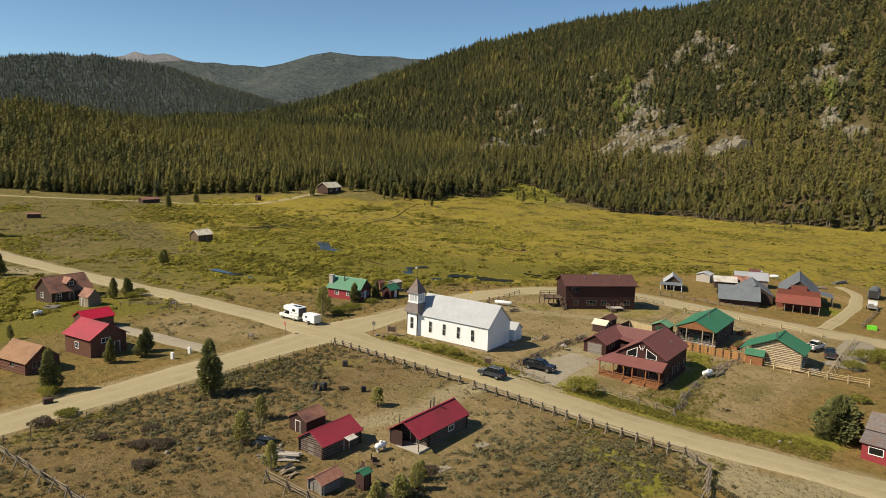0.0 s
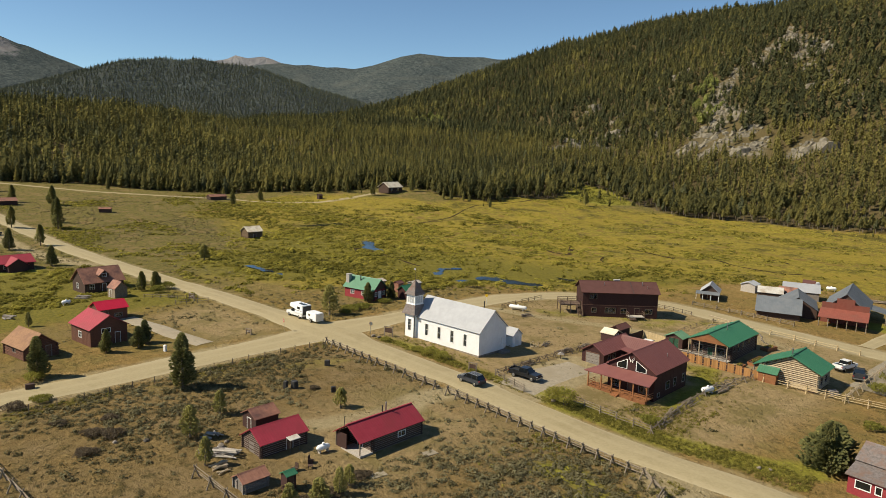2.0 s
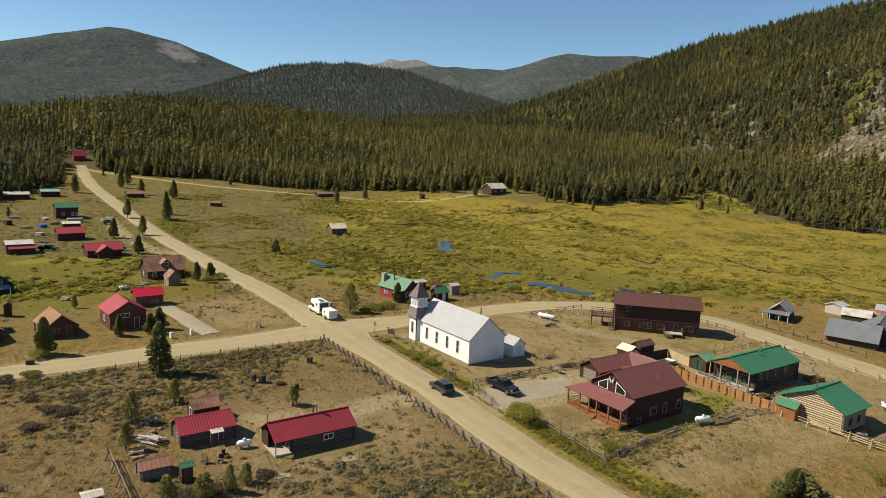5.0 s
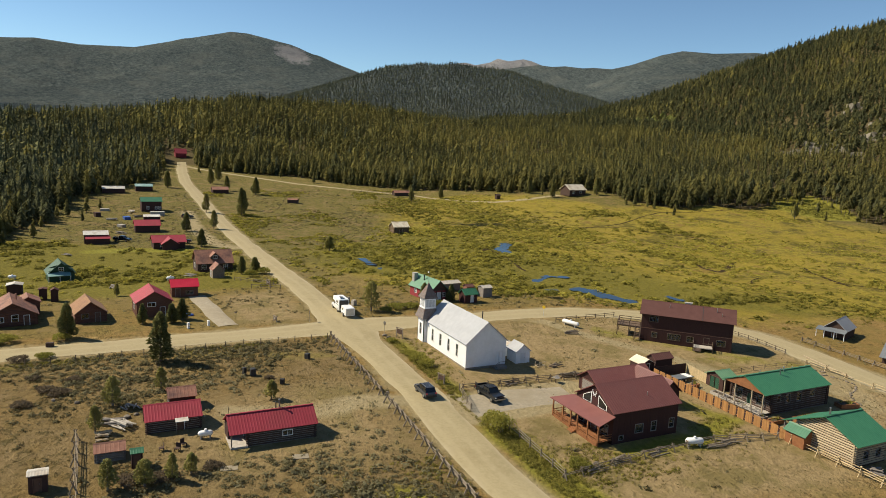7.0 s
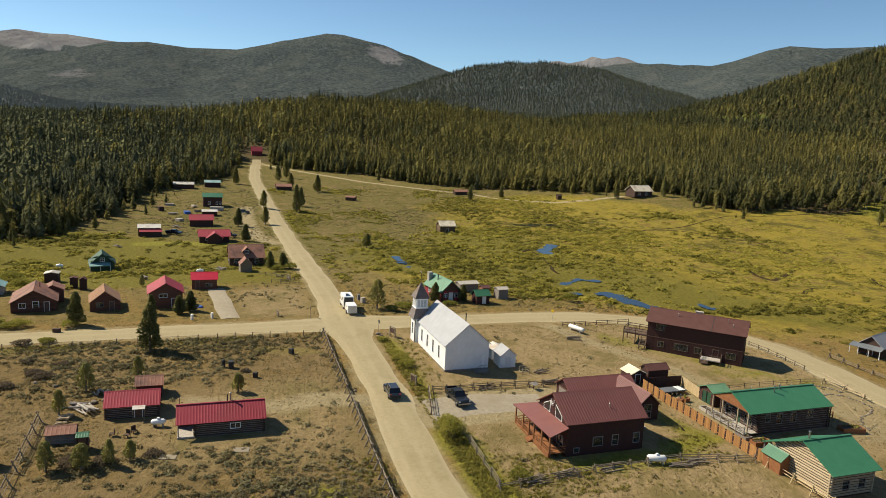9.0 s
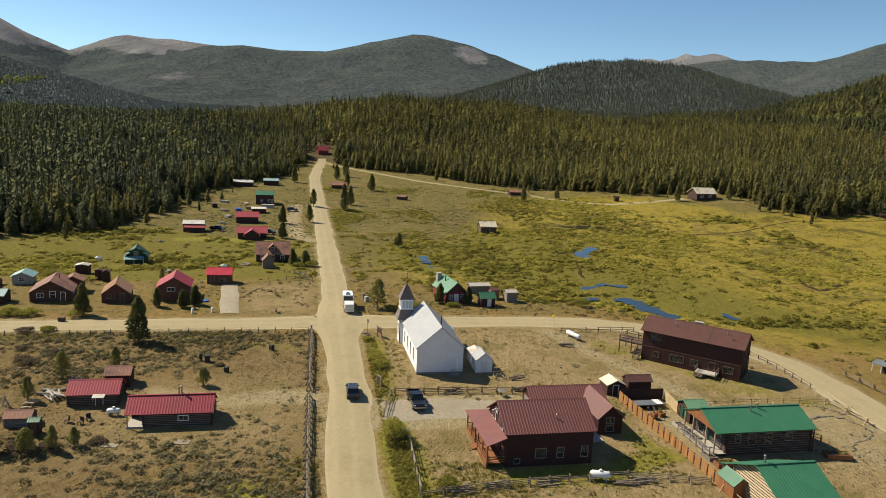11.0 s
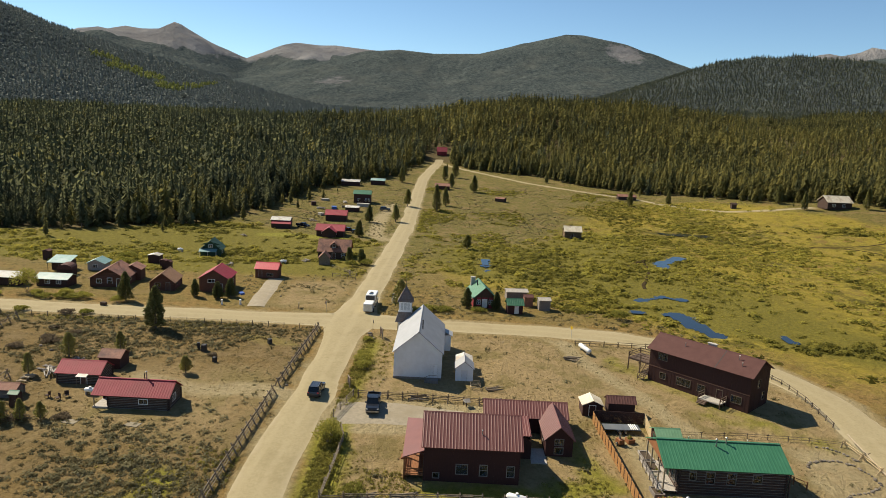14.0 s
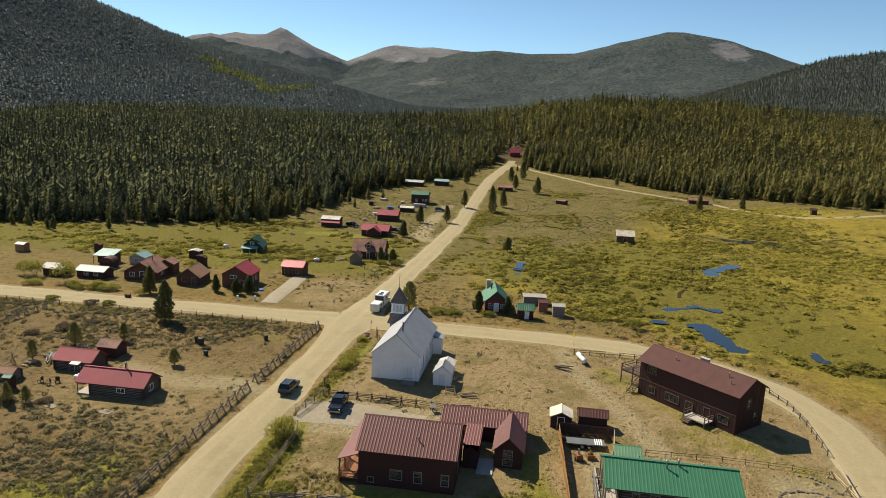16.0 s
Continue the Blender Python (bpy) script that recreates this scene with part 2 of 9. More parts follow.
    k.new(math_node(n, k, "ADD", fine, math_node(n, k, "MULTIPLY", mats, 2.0)), bp.inputs["Height"])
    k.new(bp.outputs["Normal"], p.inputs["Normal"])
    return m


def mountain_material():
    m, n, k = nodes_of("far_mountain")
    p = n["Principled BSDF"]
    geo = n.new("ShaderNodeNewGeometry")
    pos = geo.outputs["Position"]
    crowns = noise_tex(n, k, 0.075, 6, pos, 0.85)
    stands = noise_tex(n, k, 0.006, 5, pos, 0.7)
    # forest tones raised towards blue grey: aerial haze put into the colour
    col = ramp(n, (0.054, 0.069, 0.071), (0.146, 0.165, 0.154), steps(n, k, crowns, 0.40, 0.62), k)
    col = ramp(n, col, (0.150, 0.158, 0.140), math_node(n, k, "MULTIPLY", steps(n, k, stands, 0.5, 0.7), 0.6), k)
    # bare rock greyed and blued to carry haze too
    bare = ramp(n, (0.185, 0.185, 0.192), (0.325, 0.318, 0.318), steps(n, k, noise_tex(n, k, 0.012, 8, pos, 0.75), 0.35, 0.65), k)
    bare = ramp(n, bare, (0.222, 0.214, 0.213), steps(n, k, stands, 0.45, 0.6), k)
    zone = n.new("ShaderNodeAttribute")
    zone.attribute_name = "alpine"
    f = math_node(n, k, "MULTIPLY_ADD", noise_tex(n, k, 0.02, 5, pos, 0.75), 1.0)
    f.node.inputs[2].default_value = -0.5
    k.new(ramp(n, col, bare, steps(n, k, math_node(n, k, "ADD", zone.outputs["Fac"], f), 0.42, 0.58), k), p.inputs["Base Color"])
    p.inputs["Roughness"].default_value, p.inputs["Specular IOR Level"].default_value = 1.0, 0.0
    bp = n.new("ShaderNodeBump")
    bp.inputs["Strength"].default_value, bp.inputs["Distance"].default_value = 1.0, 14.0
    folds = noise_tex(n, k, 0.0035, 5, pos, 0.55)
    k.new(math_node(n, k, "ADD", crowns, math_node(n, k, "MULTIPLY", folds, 9.0)), bp.inputs["Height"])
    k.new(bp.outputs["Normal"], p.inputs["Normal"])
    return m


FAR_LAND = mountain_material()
GROUND = ground_material()

def road_material():
    """Packed gravel: an even olive tan bed, faint wheel tracks and paler loose stones along both edges."""
    m, n, k = nodes_of("gravel_road")
    p = n["Principled BSDF"]
    geo = n.new("ShaderNodeNewGeometry")
    pos = geo.outputs["Position"]
    across = n.new("ShaderNodeAttribute")
    across.attribute_name = "across"
    fine = noise_tex(n, k, 2.2, 6, pos, 0.75)
    mid = noise_tex(n, k, 0.22, 4, pos, 0.7)
    big = noise_tex(n, k, 0.035, 3, pos)
    col = ramp(n, (0.285, 0.234, 0.130), (0.375, 0.312, 0.182), steps(n, k, fine, 0.28, 0.72), k)
    track = n.new("ShaderNodeMath")
    track.operation = "SINE"
    k.new(math_node(n, k, "ADD", math_node(n, k, "MULTIPLY", across.outputs["Fac"], 9.5), math_node(n, k, "MULTIPLY", big, 4.0)), track.inputs[0])
    wheel = math_node(n, k, "MULTIPLY", steps(n, k, track.outputs[0], 0.1, 0.9), steps(n, k, mid, 0.35, 0.6))
    col = ramp(n, col, (0.405, 0.338, 0.205), math_node(n, k, "MULTIPLY", wheel, 0.55), k)
    col = ramp(n, col, (0.252, 0.204, 0.108), math_node(n, k, "MULTIPLY", steps(n, k, mid, 0.50, 0.70), 0.6), k)
    side = math_node(n, k, "ADD", math_node(n, k, "ABSOLUTE", across.outputs["Fac"], 0), math_node(n, k, "MULTIPLY", mid, 0.5))
    col = ramp(n, col, (0.430, 0.360, 0.235), math_node(n, k, "MULTIPLY", steps(n, k, side, 0.95, 1.12), 0.7), k)
    col = ramp(n, col, (0.240, 0.190, 0.085), math_node(n, k, "MULTIPLY", steps(n, k, side, 1.17, 1.30), 0.85), k)
    k.new(col, p.inputs["Base Color"])
    p.inputs["Roughness"].default_value, p.inputs["Specular IOR Level"].default_value = 0.95, 0.2
    bp = n.new("ShaderNodeBump")
    bp.inputs["Strength"].default_value, bp.inputs["Distance"].default_value = 0.5, 0.06
    k.new(math_node(n, k, "ADD", fine, mid), bp.inputs["Height"])
    k.new(bp.outputs["Normal"], p.inputs["Normal"])
    return m


GRAVEL = road_material()
DRIVE = surface("pale_gravel", (0.225, 0.190, 0.132), (0.335, 0.288, 0.210), 1.6, 0.2, 0.95, 0.05, stain=(0.24, 0.198, 0.13))
FENCE_BOARD = surface("orange_fence_boards", (0.32, 0.155, 0.050), (0.42, 0.22, 0.08), 3, 0.6, 0.8, 0.01, stretch=(4, 4, 0.6), spread=0.2)
RED_LOG = surface("red_brown_logs", (0.095, 0.040, 0.026), (0.150, 0.068, 0.044), 2.5, 0.5, 0.85, 0.012, stretch=(1, 1, 4))
TAN_LOG = surface("weathered_tan_logs", (0.10, 0.066, 0.038), (0.19, 0.13, 0.076), 2.5, 0.5, 0.9, 0.012, stretch=(1, 1, 4))
CREAM_TIN = surface("cream_tin_roof", (0.70, 0.61, 0.44), (0.84, 0.75, 0.58), 1.5, 0.4, 0.2, 0.006, stain=(0.50, 0.39, 0.26))
BRICK_RED = surface("brick_red_boards", (0.175, 0.048, 0.032), (0.235, 0.070, 0.046), 1.2, 0.3, 0.8, 0.008, stain=(0.16, 0.06, 0.042))
RED_METAL = surface("red_metal_roof", (0.28, 0.028, 0.044), (0.34, 0.040, 0.058), 0.8, 0.3, 0.62, 0.004, stain=(0.25, 0.036, 0.045), spec=0.3)
BRIGHT_RED = surface("bright_red_roof", (0.46, 0.012, 0.035), (0.54, 0.018, 0.05), 0.8, 0.3, 0.42, 0.004)
MAROON = surface("maroon_metal_roof", (0.150, 0.054, 0.048), (0.182, 0.070, 0.060), 0.7, 0.2, 0.52, 0.003, stain=(0.155, 0.064, 0.058), spec=0.35)
BROWN_METAL = surface("brown_metal_roof", (0.096, 0.043, 0.037), (0.122, 0.056, 0.048), 0.7, 0.2, 0.8, 0.004, spec=0.2)
RUST = surface("rusted_roof", (0.225, 0.098, 0.064), (0.330, 0.160, 0.105), 2.0, 0.4, 0.75, 0.01, stain=(0.12, 0.06, 0.05))
TAN_ROOF = surface("tan_shingle_roof", (0.24, 0.13, 0.07), (0.33, 0.19, 0.105), 2.5, 0.4, 0.9, 0.02, stain=(0.20, 0.11, 0.07))
PALE_GREEN = surface("faded_green_roof", (0.115, 0.235, 0.130), (0.150, 0.285, 0.165), 0.7, 0.25, 0.55, 0.004, spec=0.4)
GREEN_METAL = surface("green_metal_roof", (0.032, 0.140, 0.070), (0.046, 0.172, 0.088), 0.7, 0.25, 0.50, 0.004, spec=0.5)
DARK_GREEN = surface("dark_green_roof", (0.018, 0.060, 0.034), (0.028, 0.085, 0.048), 0.7, 0.3, 0.6, 0.004)
GREY_METAL = surface("grey_metal_roof", (0.112, 0.126, 0.140), (0.152, 0.166, 0.180), 0.6, 0.25, 0.60, 0.004, stain=(0.17, 0.178, 0.186), spec=0.4)
CHURCH_ROOF = surface("silver_metal_roof", (0.32, 0.326, 0.34), (0.39, 0.396, 0.41), 0.6, 0.25, 0.58, 0.004, stain=(0.31, 0.316, 0.33), spec=0.3)
WHITE_TIN = surface("weathered_tin", (0.50, 0.48, 0.43), (0.66, 0.63, 0.57), 1.5, 0.4, 0.55, 0.006, stain=(0.38, 0.30, 0.22))
TEAL_ROOF = surface("pale_teal_roof", (0.16, 0.30, 0.28), (0.24, 0.39, 0.37), 1.0, 0.3, 0.55, 0.004, stain=(0.32, 0.43, 0.42))
SHAKE = surface("weathered_shingles", (0.11, 0.095, 0.09), (0.23, 0.195, 0.18), 3.0, 0.8, 0.92, 0.03, stain=(0.19, 0.12, 0.09))
WHITE_PAINT = surface("white_painted_boards", (0.80, 0.80, 0.79), (0.87, 0.87, 0.86), 1.5, 0.5, 0.6, 0.006, stain=(0.77, 0.765, 0.75))
DARK_LOG = surface("dark_stained_log", (0.045, 0.026, 0.020), (0.085, 0.050, 0.036), 2.5, 0.5, 0.85, 0.012, stretch=(1, 1, 4))
BROWN_BOARD = surface("brown_painted_boards", (0.042, 0.019, 0.016), (0.064, 0.030, 0.024), 3, 0.5, 0.8, 0.01, stretch=(4, 4, 0.6))
MAROON_BOARD = surface("maroon_boards", (0.036, 0.011, 0.010), (0.056, 0.018, 0.016), 3, 0.5, 0.75, 0.01, stretch=(4, 4, 0.6))
RED_BOARD = surface("red_painted_boards", (0.22, 0.025, 0.032), (0.29, 0.04, 0.045), 3, 0.5, 0.75, 0.01)
PALE_LOG = surface("peeled_pale_log", (0.330, 0.255, 0.160), (0.470, 0.380, 0.255), 2.0, 0.6, 0.75, 0.012, stretch=(1, 1, 4))
ORANGE_WOOD = surface("orange_stained_boards", (0.200, 0.078, 0.030), (0.300, 0.128, 0.050), 2.0, 0.6, 0.7, 0.01)
RAIL_WOOD = surface("weathered_rail", (0.150, 0.118, 0.082), (0.290, 0.235, 0.172), 3.0, 0.6, 0.92, 0.02)
NEW_RAIL = surface("fresh_peeled_rail", (0.42, 0.31, 0.16), (0.58, 0.45, 0.26), 3.0, 0.6, 0.85, 0.02)
GREY_WOOD = surface("grey_weathered_boards", (0.15, 0.13, 0.115), (0.27, 0.24, 0.21), 3.0, 0.5, 0.92, 0.015, stretch=(4, 4, 0.6))
CONCRETE = surface("grey_concrete", (0.33, 0.31, 0.28), (0.46, 0.43, 0.39), 3.0, 0.6, 0.9, 0.01)
STONE = surface("field_stone", (0.12, 0.098, 0.075), (0.25, 0.212, 0.165), 2.0, 0.6, 0.9, 0.05, spread=0.35)
TANK_WHITE = surface("white_tank_paint", (0.76, 0.76, 0.74), (0.82, 0.82, 0.80), 2, 0.6, 0.4, 0.0)
BLACK_PAINT = surface("black_car_paint", (0.012, 0.013, 0.016), (0.018, 0.019, 0.022), 1, 0.5, 0.18, 0.0, spec=0.6)
GREY_PAINT = surface("dark_grey_car_paint", (0.030, 0.034, 0.042), (0.040, 0.045, 0.055), 1, 0.5, 0.2, 0.0, spec=0.6)
WHITE_CAR = surface("white_vehicle_paint", (0.75, 0.75, 0.74), (0.82, 0.82, 0.81), 1, 0.5, 0.25, 0.0, spec=0.5)
RUBBER = surface("black_rubber", (0.012, 0.012, 0.012), (0.022, 0.022, 0.022), 6, 1, 0.9, 0.0)
STEEL = surface("dull_steel", (0.30, 0.30, 0.30), (0.42, 0.42, 0.42), 3, 1, 0.4, 0.0, metal=0.9)
DARK_STEEL = surface("dark_steel", (0.02, 0.02, 0.02), (0.045, 0.042, 0.04), 3, 1, 0.6, 0.0)
YELLOW = surface("yellow_paint", (0.65, 0.42, 0.02), (0.75, 0.5, 0.03), 2, 1, 0.6, 0.0)
SIGN_RED = surface("red_sign_paint", (0.45, 0.02, 0.02), (0.5, 0.025, 0.025), 2, 1, 0.5, 0.0)
BLUE_TARP = surface("blue_plastic", (0.03, 0.09, 0.35), (0.05, 0.13, 0.45), 2, 1, 0.5, 0.0)
LIME = surface("bright_green_plastic", (0.12, 0.50, 0.02), (0.16, 0.58, 0.03), 2, 1, 0.5, 0.0)
TRIM_WHITE = surface("white_trim", (0.70, 0.69, 0.66), (0.80, 0.79, 0.76), 2, 1, 0.6, 0.0)
TRIM_BROWN = surface("brown_trim", (0.10, 0.05, 0.035), (0.14, 0.075, 0.05), 2, 1, 0.7, 0.0)


def glass_material():
    m, n, k = nodes_of("window_glass")
    p = n["Principled BSDF"]
    p.inputs["Base Color"].default_value = (0.35, 0.38, 0.40, 1)
    p.inputs["Roughness"].default_value, p.inputs["IOR"].default_value = 0.04, 1.45
    p.inputs["Transmission Weight"].default_value = 0.9
    return m


def water_material():
    m, n, k = nodes_of("pond_water")
    p = n["Principled BSDF"]
    geo = n.new("ShaderNodeNewGeometry")
    p.inputs["Base Color"].default_value = (0.012, 0.018, 0.022, 1)
    p.inputs["Roughness"].default_value, p.inputs["IOR"].default_value, p.inputs["Specular IOR Level"].default_value = 0.06, 1.33, 0.6
    bp = n.new("ShaderNodeBump")
    bp.inputs["Strength"].default_value, bp.inputs["Distance"].default_value = 0.25, 0.03
    k.new(noise_tex(n, k, 2.5, 3, geo.outputs["Position"]), bp.inputs["Height"])
    k.new(bp.outputs["Normal"], p.inputs["Normal"])
    return m


GLASS_DARK = surface("tinted_glass", (0.008, 0.010, 0.012), (0.012, 0.014, 0.016), 1, 1, 0.06, 0.0, spec=0.7)
GLASS = glass_material()
WATER = water_material()
LODGE_BOARD = surface("red_brown_boards", (0.034, 0.012, 0.010), (0.054, 0.020, 0.016), 3, 0.5, 0.8, 0.008, stretch=(4, 4, 0.6))
PALE_BOARD = surface("worn_pale_boards", (0.30, 0.27, 0.23), (0.46, 0.42, 0.37), 3, 0.5, 0.85, 0.01)
DECK_WOOD = surface("brown_deck_boards", (0.085, 0.055, 0.038), (0.160, 0.108, 0.074), 3, 0.5, 0.88, 0.012)
RAIL_DARK = surface("dark_weathered_rail", (0.095, 0.072, 0.050), (0.185, 0.142, 0.102), 3.0, 0.6, 0.92, 0.02)
LOUVRE_GREY = surface("grey_painted_louvres", (0.36, 0.37, 0.38), (0.46, 0.47, 0.48), 2, 1, 0.7, 0.0)
MUD = surface("wet_bank_mud", (0.030, 0.022, 0.012), (0.075, 0.054, 0.026), 1.5, 0.3, 1.0, 0.05, spec=0.02)

# ---- building tools ----
def mesh_object(name, verts, faces, material, smooth=False):
    me = bpy.data.meshes.new(name)
    me.from_pydata([tuple(v) for v in verts], [], faces)
    me.materials.append(material)
    if smooth:
        me.polygons.foreach_set("use_smooth", [True] * len(me.polygons))
    me.update()
    return new(name, me)


def part(name, bm, material, parent, label=""):
    me = bpy.data.meshes.new(name)
    bm.normal_update()
    bm.to_mesh(me)
    bm.free()
    me.materials.append(material)
    ob = new(name, me)
    ob.parent = parent
    if label:
        tagged(ob, label)
    return ob


def piece(name, me, parent, m):
    ob = new(name, me)
    ob.parent = parent
    ob.matrix_basis = m
    return ob


def thing(name, m, label, category, group=""):
    ob = new(name)
    ob.matrix_world = m
    ob.empty_display_size = 0.5
    return tagged(ob, label, category, group)


def box(bm, x0, x1, y0, y1, z0, z1, m=None):
    vs = [bm.verts.new((x, y, z)) for z in (z0, z1) for x, y in ((x0, y0), (x1, y0), (x1, y1), (x0, y1))]
    for f in ((3, 2, 1, 0), (4, 5, 6, 7), (0, 1, 5, 4), (1, 2, 6, 5), (2, 3, 7, 6), (3, 0, 4, 7)):
        bm.faces.new([vs[i] for i in f])
    if m is not None:
        for v in vs:
            v.co = m @ v.co
    return vs


def boxes(*dims):
    bm = bmesh.new()
    for d in dims:
        box(bm, *d)
    return bm


def tube(bm, a, b, r0, r1=None, n=8, caps=True):
    a, b = Vector(a), Vector(b)
    r1 = r0 if r1 is None else r1
    q = (b - a).to_track_quat("Z", "Y")
    rings = []
    for c, r in ((a, r0), (b, r1)):
        rings.append([bm.verts.new(c + q @ Vector((r * math.cos(6.28319 * i / n), r * math.sin(6.28319 * i / n), 0))) for i in range(n)])
    for i in range(n):
        bm.faces.new((rings[0][i], rings[0][(i + 1) % n], rings[1][(i + 1) % n], rings[1][i]))
    if caps:
        bm.faces.new(rings[0][::-1])
        bm.faces.new(rings[1])


def tubes(*rods, n=8):
    bm = bmesh.new()
    for a, b, r in rods:
        tube(bm, a, b, r, n=n)
    return bm


def prism(bm, outline, a, b, m=None):
    """An outline in x and z, drawn from y = a to y = b."""
    lo = [bm.verts.new((x, a, z)) for x, z in outline]
    hi = [bm.verts.new((x, b, z)) for x, z in outline]
    bm.faces.new(lo)
    bm.faces.new(hi[::-1])
    k = len(outline)
    for i in range(k):
        bm.faces.new((lo[(i + 1) % k], lo[i], hi[i], hi[(i + 1) % k]))
    if m is not None:
        for v in lo + hi:
            v.co = m @ v.co


def wall_panel(bm, m, length, tall, thick, holes, top=None):
    """A wall from x = 0 to length, its outer face at y = 0, with holes (x0, x1, z0, z1) right through it. top(x): the height there."""
    xs = sorted({0.0, length, *[min(max(v, 0), length) for h in holes for v in h[:2]], *([length / 2] if top else [])})
    zs = sorted({0.0, tall, *[v for h in holes for v in h[2:]]})
    put = lambda x, y, z: bm.verts.new(m @ Vector((x, y, z)))

    def quad(*p):
        if len(p) > 2:
            bm.faces.new([put(*v) for v in p])

    def holed(x0, x1, z0, z1):
        cx, cz = (x0 + x1) / 2, (z0 + z1) / 2
        return any(h[0] < cx < h[1] and h[2] < cz < h[3] for h in holes)
    for x0, x1 in zip(xs[:-1], xs[1:]):
        for z0, z1 in zip(zs[:-1], zs[1:]):
            if holed(x0, x1, z0, z1):
                continue
            a, b = (z1, z1) if not top else (min(z1, top(x0)), min(z1, top(x1)))
            if a <= z0 and b <= z0:
                continue
            a, b = max(a, z0), max(b, z0)
            quad((x0, 0, z0), (x1, 0, z0), (x1, 0, b), (x0, 0, a))
            quad((x1, thick, z0), (x0, thick, z0), (x0, thick, a), (x1, thick, b))
    for x0, x1, z0, z1 in holes:
        quad((x0, 0, z0), (x0, thick, z0), (x1, thick, z0), (x1, 0, z0))
        quad((x0, 0, z1), (x1, 0, z1), (x1, thick, z1), (x0, thick, z1))
        quad((x0, 0, z0), (x0, 0, z1), (x0, thick, z1), (x0, thick, z0))
        quad((x1, 0, z0), (x1, thick, z0), (x1, thick, z1), (x1, 0, z1))
    for x in (0, length):
        h = top(x) if top else tall
        quad((x, 0, 0), (x, thick, 0), (x, thick, h), (x, 0, h))


def window_part(parent, m, w, h, trim, bars=(1, 1), deep=0.05, casing=0.09):
    """Casing, sash bars and pane for an opening; m puts its lower left corner on the wall's outer face."""
    bm = boxes((-casing, w + casing, -deep, 0.02, -casing, 0), (-casing, w + casing, -deep, 0.02, h, h + casing), (-casing, 0, -deep, 0.02, 0, h), (w, w + casing, -deep, 0.02, 0, h))
    bm.transform(m)
    win = part("window", bm, trim, parent)
    for i in range(1, bars[0] + 1):
        x = w * i / (bars[0] + 1)
        bm = boxes((x - 0.025, x + 0.025, 0.0, 0.05, 0, h))
        bm.transform(m)
        part("sash_bar", bm, trim, win)
    for i in range(1, bars[1] + 1):
        z = h * i / (bars[1] + 1)
        bm = boxes((0, w, 0.002, 0.052, z - 0.025, z + 0.025))
        bm.transform(m)
        part("sash_bar", bm, trim, win)
    bm = boxes((0.002, w - 0.002, 0.055, 0.067, 0.002, h - 0.002))
    bm.transform(m)
    part("pane", bm, GLASS, win)
    return win


def door_part(parent, m, w, h, leaf, trim, panels=2):
    bm = boxes((0.01, w - 0.01, 0.03, 0.08, 0.0, h - 0.01))
    for i in range(panels):
        z = 0.12 + i * (h - 0.2) / panels
        box(bm, 0.14, w - 0.14, 0.015, 0.032, z, z + (h - 0.2) / panels - 0.12)
    bm.transform(m)
    d = part("door", bm, leaf, parent)
    bm = boxes((-0.09, 0, -0.04, 0.02, 0, h + 0.09), (w, w + 0.09, -0.04, 0.02, 0, h + 0.09), (0, w, -0.04, 0.02, h, h + 0.09))
    bm.transform(m)
    part("door_frame", bm, trim, d)
    bm = bmesh.new()
    tube(bm, (w - 0.12, 0.03, 1.0), (w - 0.12, -0.05, 1.0), 0.03, n=6)
    bm.transform(m)
    part("handle", bm, STEEL, d)
    return d


def roof_slope(bm, m, length, run, drop, thick=0.10, ribs=0.0):
    """One slope: from the ridge (y = 0, z = 0) down to y = run, z = -drop, along x from 0 to length. ribs: their spacing."""
    slant = math.hypot(run, drop)
    tilt = m @ Matrix.Rotation(-math.atan2(drop, run), 4, "X")
    line = [(0, 0)]
    up = 0.030 if abs(ribs - 0.40) < 0.005 else 0.014
    if ribs:
        count = max(1, round(length / ribs))
        for i in range(count):
            c = (i + 0.5) * length / count
            line += [(c - 0.10, 0), (c - 0.03, up), (c + 0.03, up), (c + 0.10, 0)]
    line += [(length, 0), (length, -thick), (0, -thick)]
    rows = [[bm.verts.new(tilt @ Vector((u, y, w))) for u, w in line] for y in (0, slant)]
    k = len(line)
    for i in range(k):
        bm.faces.new((rows[0][i], rows[0][(i + 1) % k], rows[1][(i + 1) % k], rows[1][i]))
    bm.faces.new(rows[0][::-1])
    bm.faces.new(rows[1])
    bmesh.ops.recalc_face_normals(bm, faces=bm.faces)


def slab(bm, corners, thick):
    """A flat plate under the given corners."""
    top = [bm.verts.new(c) for c in corners]
    low = [bm.verts.new(Vector(c) - Vector((0, 0, thick))) for c in corners]
    bm.faces.new(top)
    bm.faces.new(low[::-1])
    for i in range(len(top)):
        j = (i + 1) % len(top)
        bm.faces.new((top[j], top[i], low[i], low[j]))
    bmesh.ops.recalc_face_normals(bm, faces=bm.faces)


